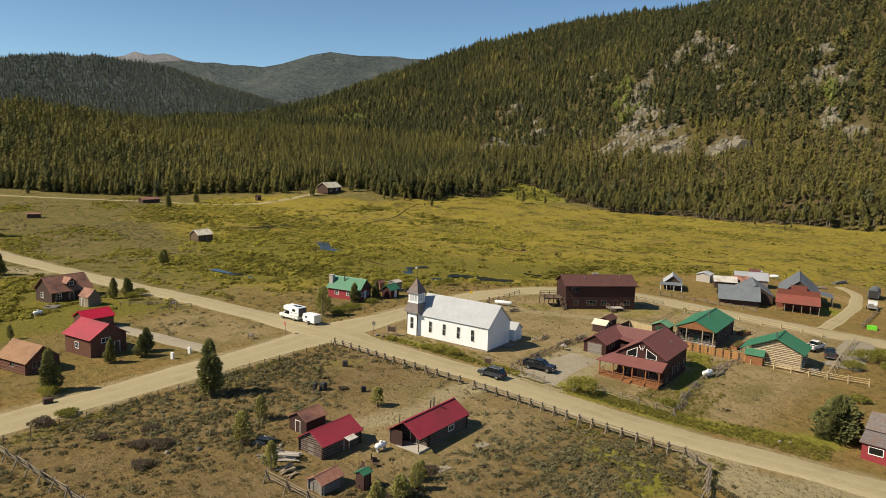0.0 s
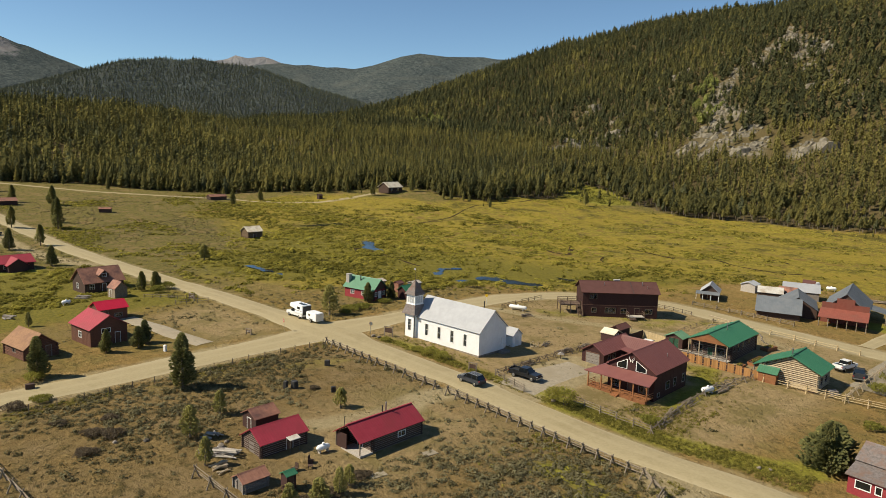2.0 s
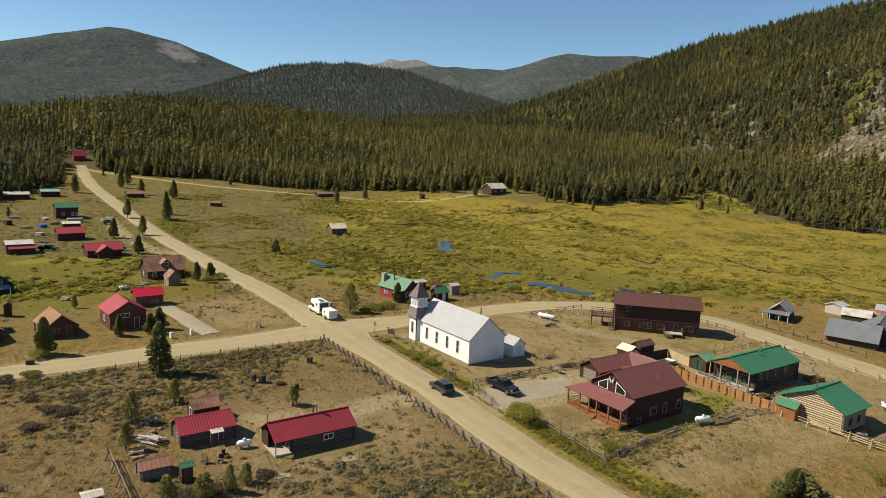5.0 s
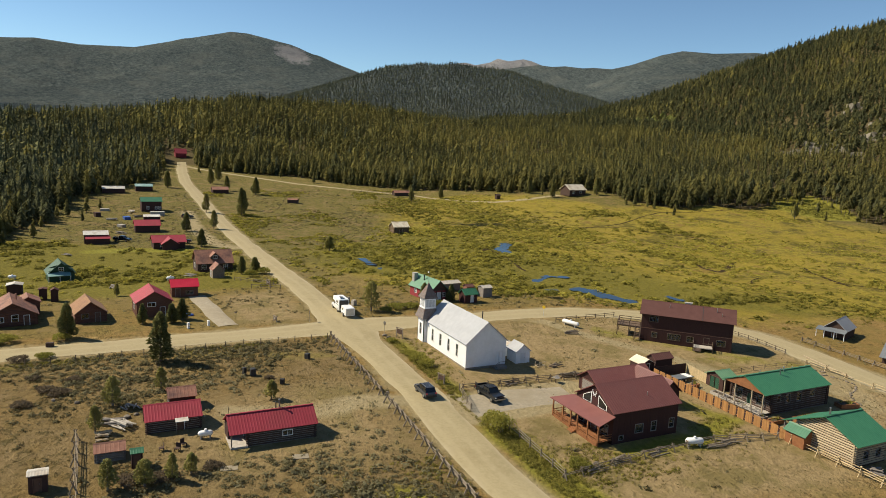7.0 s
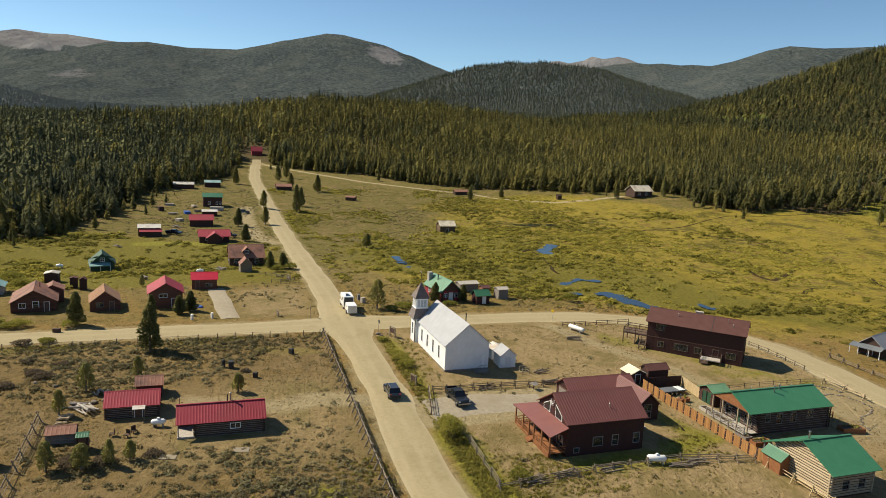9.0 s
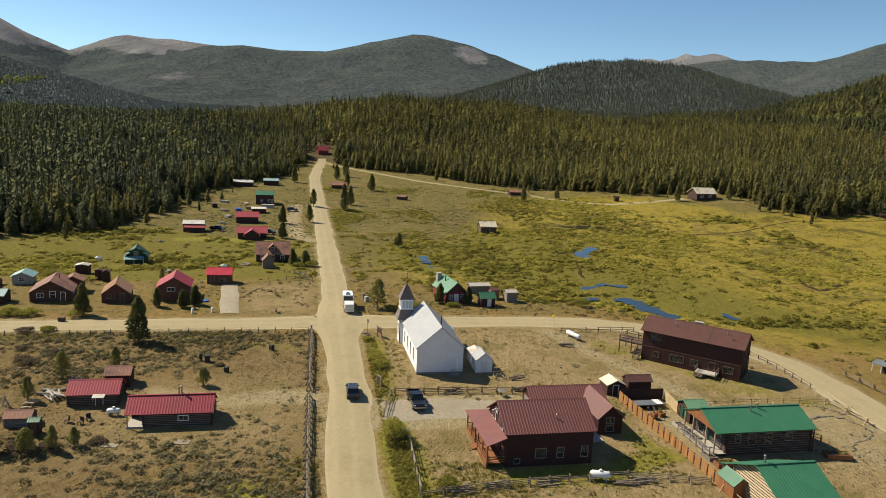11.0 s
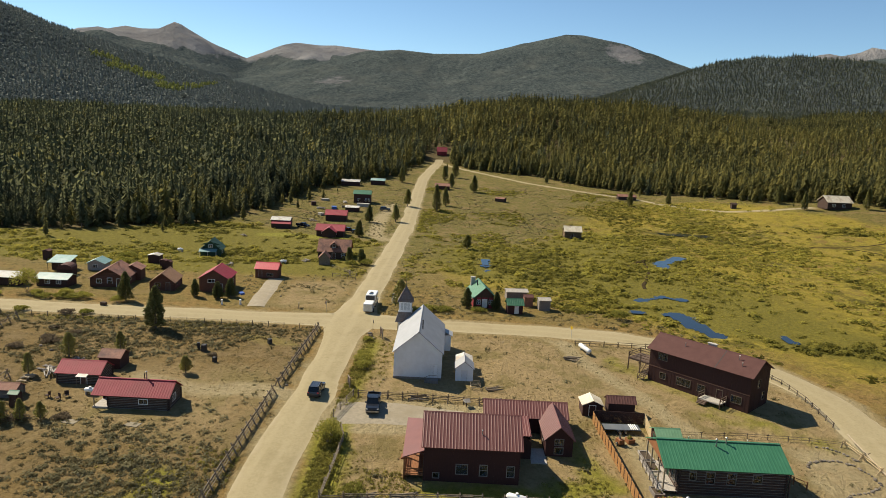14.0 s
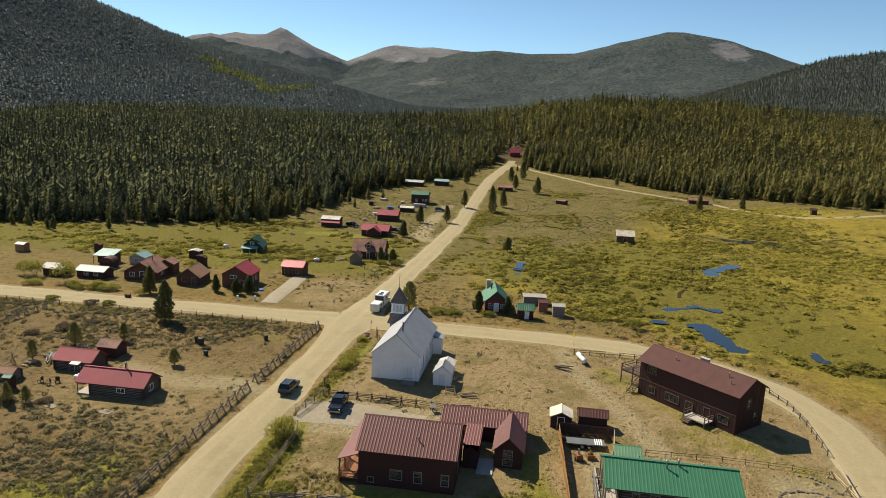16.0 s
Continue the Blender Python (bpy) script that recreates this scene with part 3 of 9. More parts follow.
def gable_roof(parent, L, W, eave, ridge, over, gable_over, material, ribs=0.45, name="roof", label="", shift=0.0):
    """Two slopes, ridge along x, over a body L by W; over and gable_over are the overhangs."""
    rise = (ridge - eave) / (W / 2)
    run = W / 2 + over
    roof = None
    for k, side in enumerate((1, -1)):
        bm = bmesh.new()
        turn = Matrix.Translation((0, 0, ridge + 0.10)) @ (Matrix.Identity(4) if side > 0 else Matrix.Rotation(math.pi, 4, "Z"))
        roof_slope(bm, turn @ Matrix.Translation((-L / 2 - gable_over, 0, 0)), L + 2 * gable_over, run, run * rise, 0.10, ribs)
        roof = part("roof_slope", bm, material, parent, label)
    bm = bmesh.new()
    prism(bm, [(-0.16, -0.16 * rise + 0.12), (0, 0.15), (0.16, -0.16 * rise + 0.12), (0, 0.11)], -L / 2 - gable_over - 0.01, L / 2 + gable_over + 0.01, Matrix.Translation((0, 0, ridge)) @ Matrix.Rotation(math.pi / 2, 4, "Z"))
    part("ridge_cap", bm, material, parent)
    return roof


WALL_FRAMES = {
    "S": lambda L, W: Matrix.Translation((-L / 2, -W / 2, 0)),
    "N": lambda L, W: Matrix.Translation((L / 2, W / 2, 0)) @ Matrix.Rotation(math.pi, 4, "Z"),
    "E": lambda L, W: Matrix.Translation((L / 2, -W / 2, 0)) @ Matrix.Rotation(math.pi / 2, 4, "Z"),
    "W": lambda L, W: Matrix.Translation((-L / 2, W / 2, 0)) @ Matrix.Rotation(-math.pi / 2, 4, "Z"),
}


def house(name, label, x, y, yaw, L, W, eave, ridge, wall, roof, over=0.35, gable_over=0.35, ribs=0.45, windows=(), doors=(), trim=TRIM_WHITE, logs=0.0, category="house", z=None, sink=0.35, roof_label="", board=0.0, group="", backing=None):
    """A house with its ridge along local x. windows: (wall, along, sill, width, height, bars); doors: (wall, along, width, height, leaf)."""
    base = ground(x, y) if z is None else z
    h = thing(name, pose(x, y, base, 0, 0, yaw), label, category, group)
    thick = 0.16
    for side in "SNEW":
        length = L if side in "SN" else W
        m = WALL_FRAMES[side](L, W)
        holes = [(u, u + w, s + sink, s + sink + t) for k, u, s, w, t, *_ in windows if k == side] + [(u, u + w, sink, sink + t) for k, u, w, t, *_ in doors if k == side]
        bm = bmesh.new()
        down = m @ Matrix.Translation((0, 0, -sink))
        if side in "SN":
            wall_panel(bm, down, length, eave + sink, thick, holes)
        else:
            slope = (ridge - eave) / (W / 2)
            wall_panel(bm, down @ Matrix.Translation((0.004, -0.004, 0)), length - 0.008, ridge + sink, thick, holes, lambda q: eave + sink + slope * min(q, W - q) if 0 < q < W else eave + sink)
        body = part("wall", bm, backing or wall, h)
        if logs:
            rows = int(eave / logs)
            bm = bmesh.new()
            tube(bm, (0, 0, 0), (1, 0, 0), logs * (0.41 if backing else 0.5), n=7)
            me = bpy.data.meshes.new("log")
            bm.to_mesh(me)
            bm.free()
            me.materials.append(wall)
            for r in range(int((ridge if side in "EW" else eave) / logs)):
                zz = (r + 0.5) * logs
                a, b = -0.22, length + 0.22
                if zz > eave:
                    cut = (zz - eave) / ((ridge - eave) / (W / 2))
                    a, b = cut + 0.1, length - cut - 0.1
                spans = [(a, b)]
                for k0, k1, z0, z1 in holes:
                    if z0 - sink - logs * 0.3 < zz < z1 - sink + logs * 0.3:
                        spans = [q for s0, s1 in spans for q in ((s0, min(s1, k0 - 0.1)), (max(s0, k1 + 0.1), s1)) if q[1] - q[0] > 0.1]
                for s0, s1 in spans:
                    piece("log", me, body, m @ Matrix.Translation((s0, 0.02 + 0.03 * (r % 2), zz)) @ Matrix.Diagonal((s1 - s0, 1, 1, 1)))
        elif board:
            me = bpy.data.meshes.new("batten")
            bm = boxes((-0.02, 0.02, -0.018, 0.0, 0, 1))
            bm.to_mesh(me)
            bm.free()
            me.materials.append(wall)
            count = int(length / board)
            for i in range(1, count):
                u = i * length / count
                h_here = eave if side in "SN" else eave + (ridge - eave) / (W / 2) * min(u, W - u)
                if any(k0 - 0.12 < u < k1 + 0.12 for k0, k1, _, _ in holes):
                    continue
                piece("batten", me, body, m @ Matrix.Translation((u, 0, -sink)) @ Matrix.Diagonal((1, 1, h_here - 0.02 + sink, 1)))
        for k, u, s, w, t, *bars in windows:
            if k == side:
                window_part(h, m @ Matrix.Translation((u, 0, s)), w, t, trim, bars[0] if bars else (1, 1))
        for k, u, w, t, leaf in doors:
            if k == side:
                door_part(h, m @ Matrix.Translation((u, 0, 0)), w, t, leaf, trim)
    if roof:
        gable_roof(h, L, W, eave, ridge, over, gable_over, roof, ribs, label=roof_label)
    return h


def stovepipe(h, x, y, z0, z1, r=0.09, material=STEEL, cap=True):
    bm = tubes(((x, y, z0), (x, y, z1), r))
    if cap:
        tube(bm, (x, y, z1 + 0.03), (x, y, z1 + 0.12), r * 1.7, r * 0.4)
    return part("stovepipe", bm, material, h, "thin metal stovepipe")


def chimney(h, x, y, z0, z1, w=0.6, material=STONE):
    bm = boxes((x - w / 2, x + w / 2, y - w / 2, y + w / 2, z0, z1), (x - w / 2 - 0.06, x + w / 2 + 0.06, y - w / 2 - 0.06, y + w / 2 + 0.06, z1, z1 + 0.12))
    return part("chimney", bm, material, h, "stone chimney")

# ---- the ground ----
def inside(x, y, poly):
    ok = np.zeros(np.shape(x), bool)
    for (x0, y0), (x1, y1) in zip(poly, poly[1:] + poly[:1]):
        cross = ((y0 > y) != (y1 > y)) & (x < (x1 - x0) * (y - y0) / ((y1 - y0) or 1e-9) + x0)
        ok ^= cross
    return ok


def edge_of(x, y, poly):
    """Signed distance into a polygon."""
    d, _ = along(x, y, [(*p, 0) for p in poly + poly[:1]])
    return np.where(inside(x, y, poly), d, -d)


CLEARING = [(-100, -400), (-151.1, -91), (-171.3, -49.1), (-192.8, -10.8), (-201.7, 4.4), (-213.2, 18.5), (-237.4, 21.4), (-261, 27.4), (-293.1, 37.3), (-344.6, 44.4), (-385.8, 75.6), (-449, 88), (-470.6, 98.5), (-470.6, 113.3), (-452.3, 140.6), (-410.9, 175.7), (-383.6, 210.5), (-344.8, 258.8), (-310.3, 321.5), (-252, 341), (-230, 383), (-251, 446), (-228, 441), (-210.4, 415), (-157.2, 405.7), (-93, 404), (-66, 412), (-23, 421), (80, 432), (700, 470), (900, -400)]
MEADOW = [(-152, 112), (-194.2, 106.5), (-206.8, 151.7), (-316.8, 176.1), (-323.8, 254.5), (-272.6, 319.9), (-243.7, 419), (-230.6, 422.5), (-217.4, 402), (-150.6, 408), (-20, 420), (300, 438), (400, 270), (-20, 254), (-45, 241), (-62, 224), (-80, 202), (-93, 186), (-111, 166), (-127, 153), (-139, 136)]
WILLOWS = [(-138, 92), (-197.1, 90.1), (-208.1, 61.2), (-232.4, 28.9), (-197.5, -0.7), (-167.8, -72.1), (-128, -70), (-141.9, -0.9), (-134, 50)]
ROAD_MAIN = [(120, 94.5), (40, 95.5), (0, 97.0), (-15, 96.3), (-30, 94.9), (-60, 96.2), (-84, 96.5), (-131, 97.7), (-230, 99.1), (-300, 99.2), (-390, 99.6), (-440, 103), (-488, 108)]
ROAD_CROSS = [(-96.5, -160), (-95.3, 0), (-95.0, 30), (-95.0, 52), (-95.2, 76), (-95.8, 95), (-95.6, 120), (-95.0, 138), (-93.5, 152), (-88, 164), (-78, 175), (-65, 180), (-50, 179), (-20, 178), (40, 178), (200, 180)]
TRACK = [(-470, 113), (-449, 126), (-420, 146), (-393, 164), (-378, 181), (-361, 200), (-345, 222), (-318, 240), (-305, 254), (-304, 275), (-306, 297)]
PONDS = [[(-117, 170.5), (-112, 171.4), (-106, 172.6), (-100.5, 173.6)], [(-129, 164), (-133, 169), (-135.5, 173), (-133.5, 176.5)], [(-181, 186), (-187, 187), (-191, 190.5), (-198, 196.5)], [(-254.5, 208), (-251.5, 213), (-255, 218), (-251.5, 222), (-254, 226)], [(-104, 189.5), (-99.5, 189)], [(-174.5, 127.6), (-164.5, 127), (-156.5, 128.2), (-150, 127.4)], [(-118, 160.7), (-117, 162)]]


def forest_depth(x, y):
    """Metres inside the forest (negative: out in the clearing)."""
    return -edge_of(x, y, CLEARING) + fbm(x, y, 40, 3, 3) * 9


def spread_axis(lo, hi, step, far, grow):
    mid = list(np.arange(lo, hi + 0.01, step))
    out, s, v = [], step, hi
    while v < far:
        s *= grow
        v += s
        out.append(min(v, far))
    back, s, v = [], step, lo
    while v > -far:
        s *= grow
        v -= s
        back.append(max(v, -far))
    return np.array(back[::-1] + mid + out)


gx, gy = spread_axis(-300, 45, 2.5, 4750, 1.028), spread_axis(-10, 260, 2.5, 4750, 1.028)
X, Y = np.meshgrid(gx, gy, indexing="ij")
Z = height(X, Y)
near = np.clip(1 - np.hypot(X + 100, Y - 120) / 260, 0, 1)
Z = Z + near * 0.10 * fbm(X, Y, 14, 5, 3) * np.clip((np.minimum(along(X, Y, [(*p, 0) for p in ROAD_MAIN])[0], along(X, Y, [(*p, 0) for p in ROAD_CROSS])[0]) - 5) / 6, 0, 1)
for k, pond in enumerate(PONDS):
    Z = Z - 0.5 * np.clip(1 - along(X, Y, [(*p, 0) for p in pond])[0] / 8, 0, 1)
nx, ny = len(gx), len(gy)
idx = np.arange(nx * ny).reshape(nx, ny)
quads = np.stack([idx[:-1, :-1], idx[1:, :-1], idx[1:, 1:], idx[:-1, 1:]], -1).reshape(-1, 4)
verts = np.stack([X, Y, Z], -1).reshape(-1, 3)
me = bpy.data.meshes.new("ground")
me.from_pydata(verts.tolist(), [], quads.tolist())
me.materials.append(GROUND)
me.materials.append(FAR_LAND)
centre = verts[quads].mean(1)
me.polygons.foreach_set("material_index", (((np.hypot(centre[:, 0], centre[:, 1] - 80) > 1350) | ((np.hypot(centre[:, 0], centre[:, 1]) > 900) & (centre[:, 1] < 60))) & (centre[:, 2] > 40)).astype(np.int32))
me.polygons.foreach_set("use_smooth", [True] * len(me.polygons))


def soft(d, w):
    return np.clip(0.5 + d / (2 * w), 0, 1)


def line_zone(x, y, line, half, w):
    return soft(half - along(x, y, [(*p, 0) for p in line])[0], w)


deep = forest_depth(X, Y)
away = np.hypot(X, Y - 80)
OUTCROPS = [(-235, 793, 9), (-216, 761, 10), (-229, 758, 11), (-234, 748, 10), (-234, 735, 9), (-206, 747, 9), (-196, 736, 8), (-207, 727, 7), (-186, 734, 6), (-167, 676, 7), (-184, 703, 6), (-164, 644, 6), (-322, 738, 8), (-346, 768, 5), (-255, 708, 6), (-251, 679, 8), (-244, 653, 8), (-219, 604, 9), (-215, 586, 9), (-208, 593, 8), (-222, 536, 9), (-216, 545, 9), (-200, 527, 9), (-197, 542, 9), (-194, 550, 8), (-178, 528, 8), (-182, 565, 8), (-167, 529, 8), (-167, 541, 6), (-398, 698, 7), (-407, 688, 7), (-409, 669, 7), (-406, 647, 7), (-343, 545, 7), (-339, 576, 9), (-318, 572, 9), (-347, 649, 7), (-315, 608, 8), (-311, 651, 6), (-334, 611, 7), (-270, 586, 6), (-102, 689, 9), (-92, 648, 10), (-96, 624, 8), (-72, 629, 8), (-73, 570, 9), (-74, 560, 8), (-67, 641, 7), (-108, 618, 6), (-122, 665, 5), (-140, 634, 6), (-125, 607, 6), (-55, 543, 9), (-134, 526, 7), (-240, 720, 8), (-250, 695, 8), (-247, 665, 8), (-238, 630, 9), (-230, 615, 8), (-222, 570, 10), (-212, 560, 9), (-330, 560, 8), (-352, 600, 8), (-300, 560, 7), (-376, 640, 7)]


def rock_mask(x, y):
    r = np.zeros(np.shape(x))
    for cx, cy, s in OUTCROPS:
        r = np.maximum(r, np.exp(-((x - cx) / (1.15 * s)) ** 2 - ((y - cy) / (1.5 * s)) ** 2))
    return r + 0.35 * fbm(x, y, 22, 21, 3) * (r > 0.03)


aspen_spots = [(-621, 636, 24, 18), (-617, 668, 16, 18), (-270, 680, 8, 14), (-254, 645, 9, 18), (-236, 600, 9, 20), (-224, 562, 8, 14), (-77, 610, 7, 10), (-76, 587, 8, 10), (-1441, -604, 30, 34), (-1407, -549, 36, 34), (-1397, -499, 38, 30), (-1341, -432, 40, 30), (-1419, -411, 45, 18), (-1500, -409, 45, 14), (-954, -458, 22, 16)]


def aspen_mask(x, y):
    r = np.zeros(np.shape(x))
    for cx, cy, sx, sy in aspen_spots:
        r = np.maximum(r, np.exp(-((x - cx) / sx) ** 2 - ((y - cy) / sy) ** 2))
    return r + 0.25 * fbm(x, y, 60, 31, 3) * (r > 0.05)


zones = {
    "thicket": np.maximum(soft(edge_of(X, Y, MEADOW), 6) * soft(205 - Y + 0.25 * (X + 150), 30) * soft(X + 262, 20), soft(edge_of(X, Y, WILLOWS), 5)),
    "yard": np.max([soft(edge_of(X, Y, [(-91, 102), (-20, 102), (-16, 128), (-10, 180), (-60, 178), (-76, 172), (-90, 152)]), 5), 0.8 * soft(edge_of(X, Y, [(-68, 90), (-42, 90), (-42, 62), (-60, 56), (-66, 66)]), 7), 0.8 * soft(edge_of(X, Y, [(-102, 76), (-130, 76), (-134, 94), (-102, 93)]), 4)], 0),
    "weedy": 0.66 * soft(92 - Y, 2) * soft(-22 - X, 6) * soft(X + 92, 3),
    "olive": soft(-101 - X, 4) * (0.50 + 0.25 * soft(-150 - X, 20)),
    "wet": np.maximum(soft(edge_of(X, Y, MEADOW) + 16 * fbm(X, Y, 45, 26, 3), 16), soft(edge_of(X, Y, WILLOWS), 7)),
    "bare": np.max([line_zone(X, Y, ROAD_MAIN, 4.0, 1.2) * 0.75, line_zone(X, Y, ROAD_CROSS, 5.2, 1.5) * 0.75, line_zone(X, Y, TRACK, 2.0, 1.2),
                    line_zone(X, Y, [(-88, 139), (-76, 142), (-66, 147), (-57, 150), (-48, 153)], 1.7, 1.4) * 1.0, line_zone(X, Y, [(-21, 91), (-15, 87), (-6, 90)], 4.5, 2.5), soft(edge_of(X, Y, [(-49, 164), (-50, 173), (-38, 173.5), (-28, 168), (-28, 158), (-33, 158), (-34, 163)]), 1.6) * 0.62, soft(edge_of(X, Y, [(-52, 140.5), (-28, 141.2), (-29, 146), (-50, 146)]), 1.2) * 0.8,
                    line_zone(X, Y, [(-57.5, 93), (-58.5, 85), (-57, 78), (-61, 68)], 2.2, 1.8) * 0.95, line_zone(X, Y, [(-51.8, 101), (-51.5, 112), (-51, 120)], 5.5, 0.8) * 1.25, line_zone(X, Y, [(-290, 89), (-262, 87.5), (-248, 87), (-230, 88), (-214, 88.6), (-203, 93.4)], 3.6, 2.0) * 0.8], 0),
    "grass": np.max([line_zone(X, Y, [(-84, 103), (-60, 102.5), (-48, 102)], 1.6, 1.6) * 0.8, line_zone(X, Y, [(-44, 101.5), (-26, 102.3), (-13, 105.5), (-10, 108)], 2.6, 2.0) * 1.0, line_zone(X, Y, [(-33, 115), (-32, 128), (-36, 137)], 2.5, 2.0) * 0.8, line_zone(X, Y, [(-80, 86), (-86, 70), (-87, 40), (-88, 10)], 3.0, 4.0) * 0.5, line_zone(X, Y, [(-32, 83), (-30, 83), (-26, 81), (-25, 77)], 2.6, 2.4) * 1.0,
                     line_zone(X, Y, [(-203.4, 51), (-204.9, 62.5), (-201, 77)], 3.4, 2.0), soft(edge_of(X, Y, [(-256, 416), (-257, 450), (-228, 444), (-195, 412), (-208, 394), (-236, 398)]), 4), line_zone(X, Y, [(-80, 147), (-74, 149), (-64, 157), (-55, 165)], 2.6, 3.0) * 0.62, line_zone(X, Y, [(-57, 158), (-50, 170)], 3.5, 3.5) * 0.55, line_zone(X, Y, [(-45, 134), (-36, 136)], 2.5, 2.5) * 0.7, line_zone(X, Y, [(-24, 206), (-20, 204)], 4, 2)], 0),
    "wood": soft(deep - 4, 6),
    "rock": rock_mask(X, Y) * 0.85,
    "alpine": np.max([soft(Z - 330 + 40 * fbm(X, Y, 300, 8, 4), 40) * (away > 4300), np.exp(-((X + 2900) / 170) ** 2 - ((Y - 805) / 100) ** 2) * 0.76, 0.55 * np.exp(-((X + 2600) / 160) ** 2 - ((Y + 330) / 130) ** 2)], 0),
}
for key, value in zones.items():
    a = me.attributes.new(key, "FLOAT", "POINT")
    a.data.foreach_set("value", value.reshape(-1).astype(np.float32))


def lie(x, y):
    """Height of the ground sheet itself."""
    x, y = np.asarray(x, float), np.asarray(y, float)
    i = np.clip(np.searchsorted(gx, x) - 1, 0, nx - 2)
    j = np.clip(np.searchsorted(gy, y) - 1, 0, ny - 2)
    u, v = (x - gx[i]) / (gx[i + 1] - gx[i]), (y - gy[j]) / (gy[j + 1] - gy[j])
    return (Z[i, j] * (1 - u) + Z[i + 1, j] * u) * (1 - v) + (Z[i, j + 1] * (1 - u) + Z[i + 1, j + 1] * u) * v


def floor_at(x, y):
    return float(lie(x, y))


land = tagged(new("ground", me), "dry grassland valley floor rising into wooded mountain slopes", "ground", kind="structure")


def ribbon(name, line, half, material, label, lift=0.06, step=2.0, wobble=0.5, seed=1, flare=0.0):
    """A draped strip with slightly ragged edges."""
    pts = [Vector(p) for p in line]
    path = []
    for a, b in zip(pts[:-1], pts[1:]):
        n = max(1, int((b - a).length / step))
        path += [a.lerp(b, i / n) for i in range(n)]
    path.append(pts[-1])
    for _ in range(6):
        path = [path[0]] + [(path[i - 1] + path[i] * 2 + path[i + 1]) / 4 for i in range(1, len(path) - 1)] + [path[-1]]
    vs, us, cols = [], [], 7
    for i, p in enumerate(path):
        d = (path[min(i + 1, len(path) - 1)] - path[max(i - 1, 0)]).normalized()
        side = Vector((-d.y, d.x))
        for j in range(cols):
            u = -1 + 2 * j / (cols - 1)
            q = p + side * (u * (half + flare * math.exp(-((p.x + 95.5) ** 2 + (p.y - 97) ** 2) / 85) + wobble * float(vnoise(p.x + 50 * (u > 0), p.y, 7, seed)) * (abs(u) > 0.9)))
            vs.append((q.x, q.y, lift * (1 - 1.7 * u ** 4)))
            us.append(u)
    arr = np.array(vs)
    arr[:, 2] += height(arr[:, 0], arr[:, 1])
    faces = [(i * cols + j, (i + 1) * cols + j, (i + 1) * cols + j + 1, i * cols + j + 1) for i in range(len(path) - 1) for j in range(cols - 1)]
    ob = mesh_object(name, arr.tolist(), [f[::-1] for f in faces], material, True)
    a = ob.data.attributes.new("across", "FLOAT", "POINT")
    a.data.foreach_set("value", np.array(us, np.float32))
    return tagged(ob, label, "road", kind="structure")


ribbon("road", ROAD_MAIN, 3.8, GRAVEL, "straight unpaved gravel road through the village", 0.14, wobble=1.0, flare=3.0)
ribbon("road", ROAD_CROSS, 4.5, GRAVEL, "wide unpaved dirt cross road bending past the lodge", 0.10, wobble=1.1, seed=2, flare=2.6)
ribbon("driveway", [(-103, 75), (-112, 74), (-122, 73), (-131, 72.6)], 2.3, DRIVE, "pale gravel driveway to the red cabin", 0.10, seed=3)
ribbon("track", TRACK, 1.6, GRAVEL, "narrow two-wheel dirt track to a far homestead", 0.08, seed=5)
ribbon("driveway", [(-20, 182), (-18.6, 195), (-17.0, 215), (-17.9, 237), (-24, 247)], 1.9, GRAVEL, "gravel driveway beside the grey roofed barns", 0.10, seed=6)
ribbon("driveway", [(-52.2, 100.6), (-52.6, 106), (-52.2, 112), (-51.2, 119)], 4.4, DRIVE, "pale grey gravel parking pad before the maroon house", 0.12, seed=8)
ribbon("driveway", [(-12, 176), (-12, 162), (-13, 150)], 3.6, DRIVE, "gravel yard beside the pale log house", 0.10, seed=7)


def pond(line, half, seed):
    d_line = [(*p, 0) for p in line]
    cx, cy = np.mean([p[0] for p in line]), np.mean([p[1] for p in line])
    span = max(np.hypot(p[0] - cx, p[1] - cy) for p in line) + half * 2
    xs = np.arange(cx - span, cx + span, 0.7)
    ys = np.arange(cy - span, cy + span, 0.7)
    PX, PY = np.meshgrid(xs, ys, indexing="ij")
    d = along(PX, PY, d_line)[0] + 1.3 * fbm(PX, PY, 5, seed, 3)
    keep = d < half
    level = min(ground(*p) for p in line) - 0.12
    ids, vs, faces = {}, [], []
    for i, j in zip(*np.nonzero(keep)):
        f = []
        for a, b in ((i, j), (i + 1, j), (i + 1, j + 1), (i, j + 1)):
            if (a, b) not in ids:
                ids[(a, b)] = len(vs)
                vs.append((cx - span + a * 0.7, cy - span + b * 0.7, level))
            f.append(ids[(a, b)])
        faces.append(f)
    return tagged(mesh_object("water", vs, faces, WATER), "still dark blue beaver pond in the willow meadow", "pond", kind="structure")


for k, (line, half) in enumerate(zip(PONDS, (2.7, 1.5, 2.2, 2.4, 1.0, 1.15, 1.0))):
    pond(line, half, 40 + k)


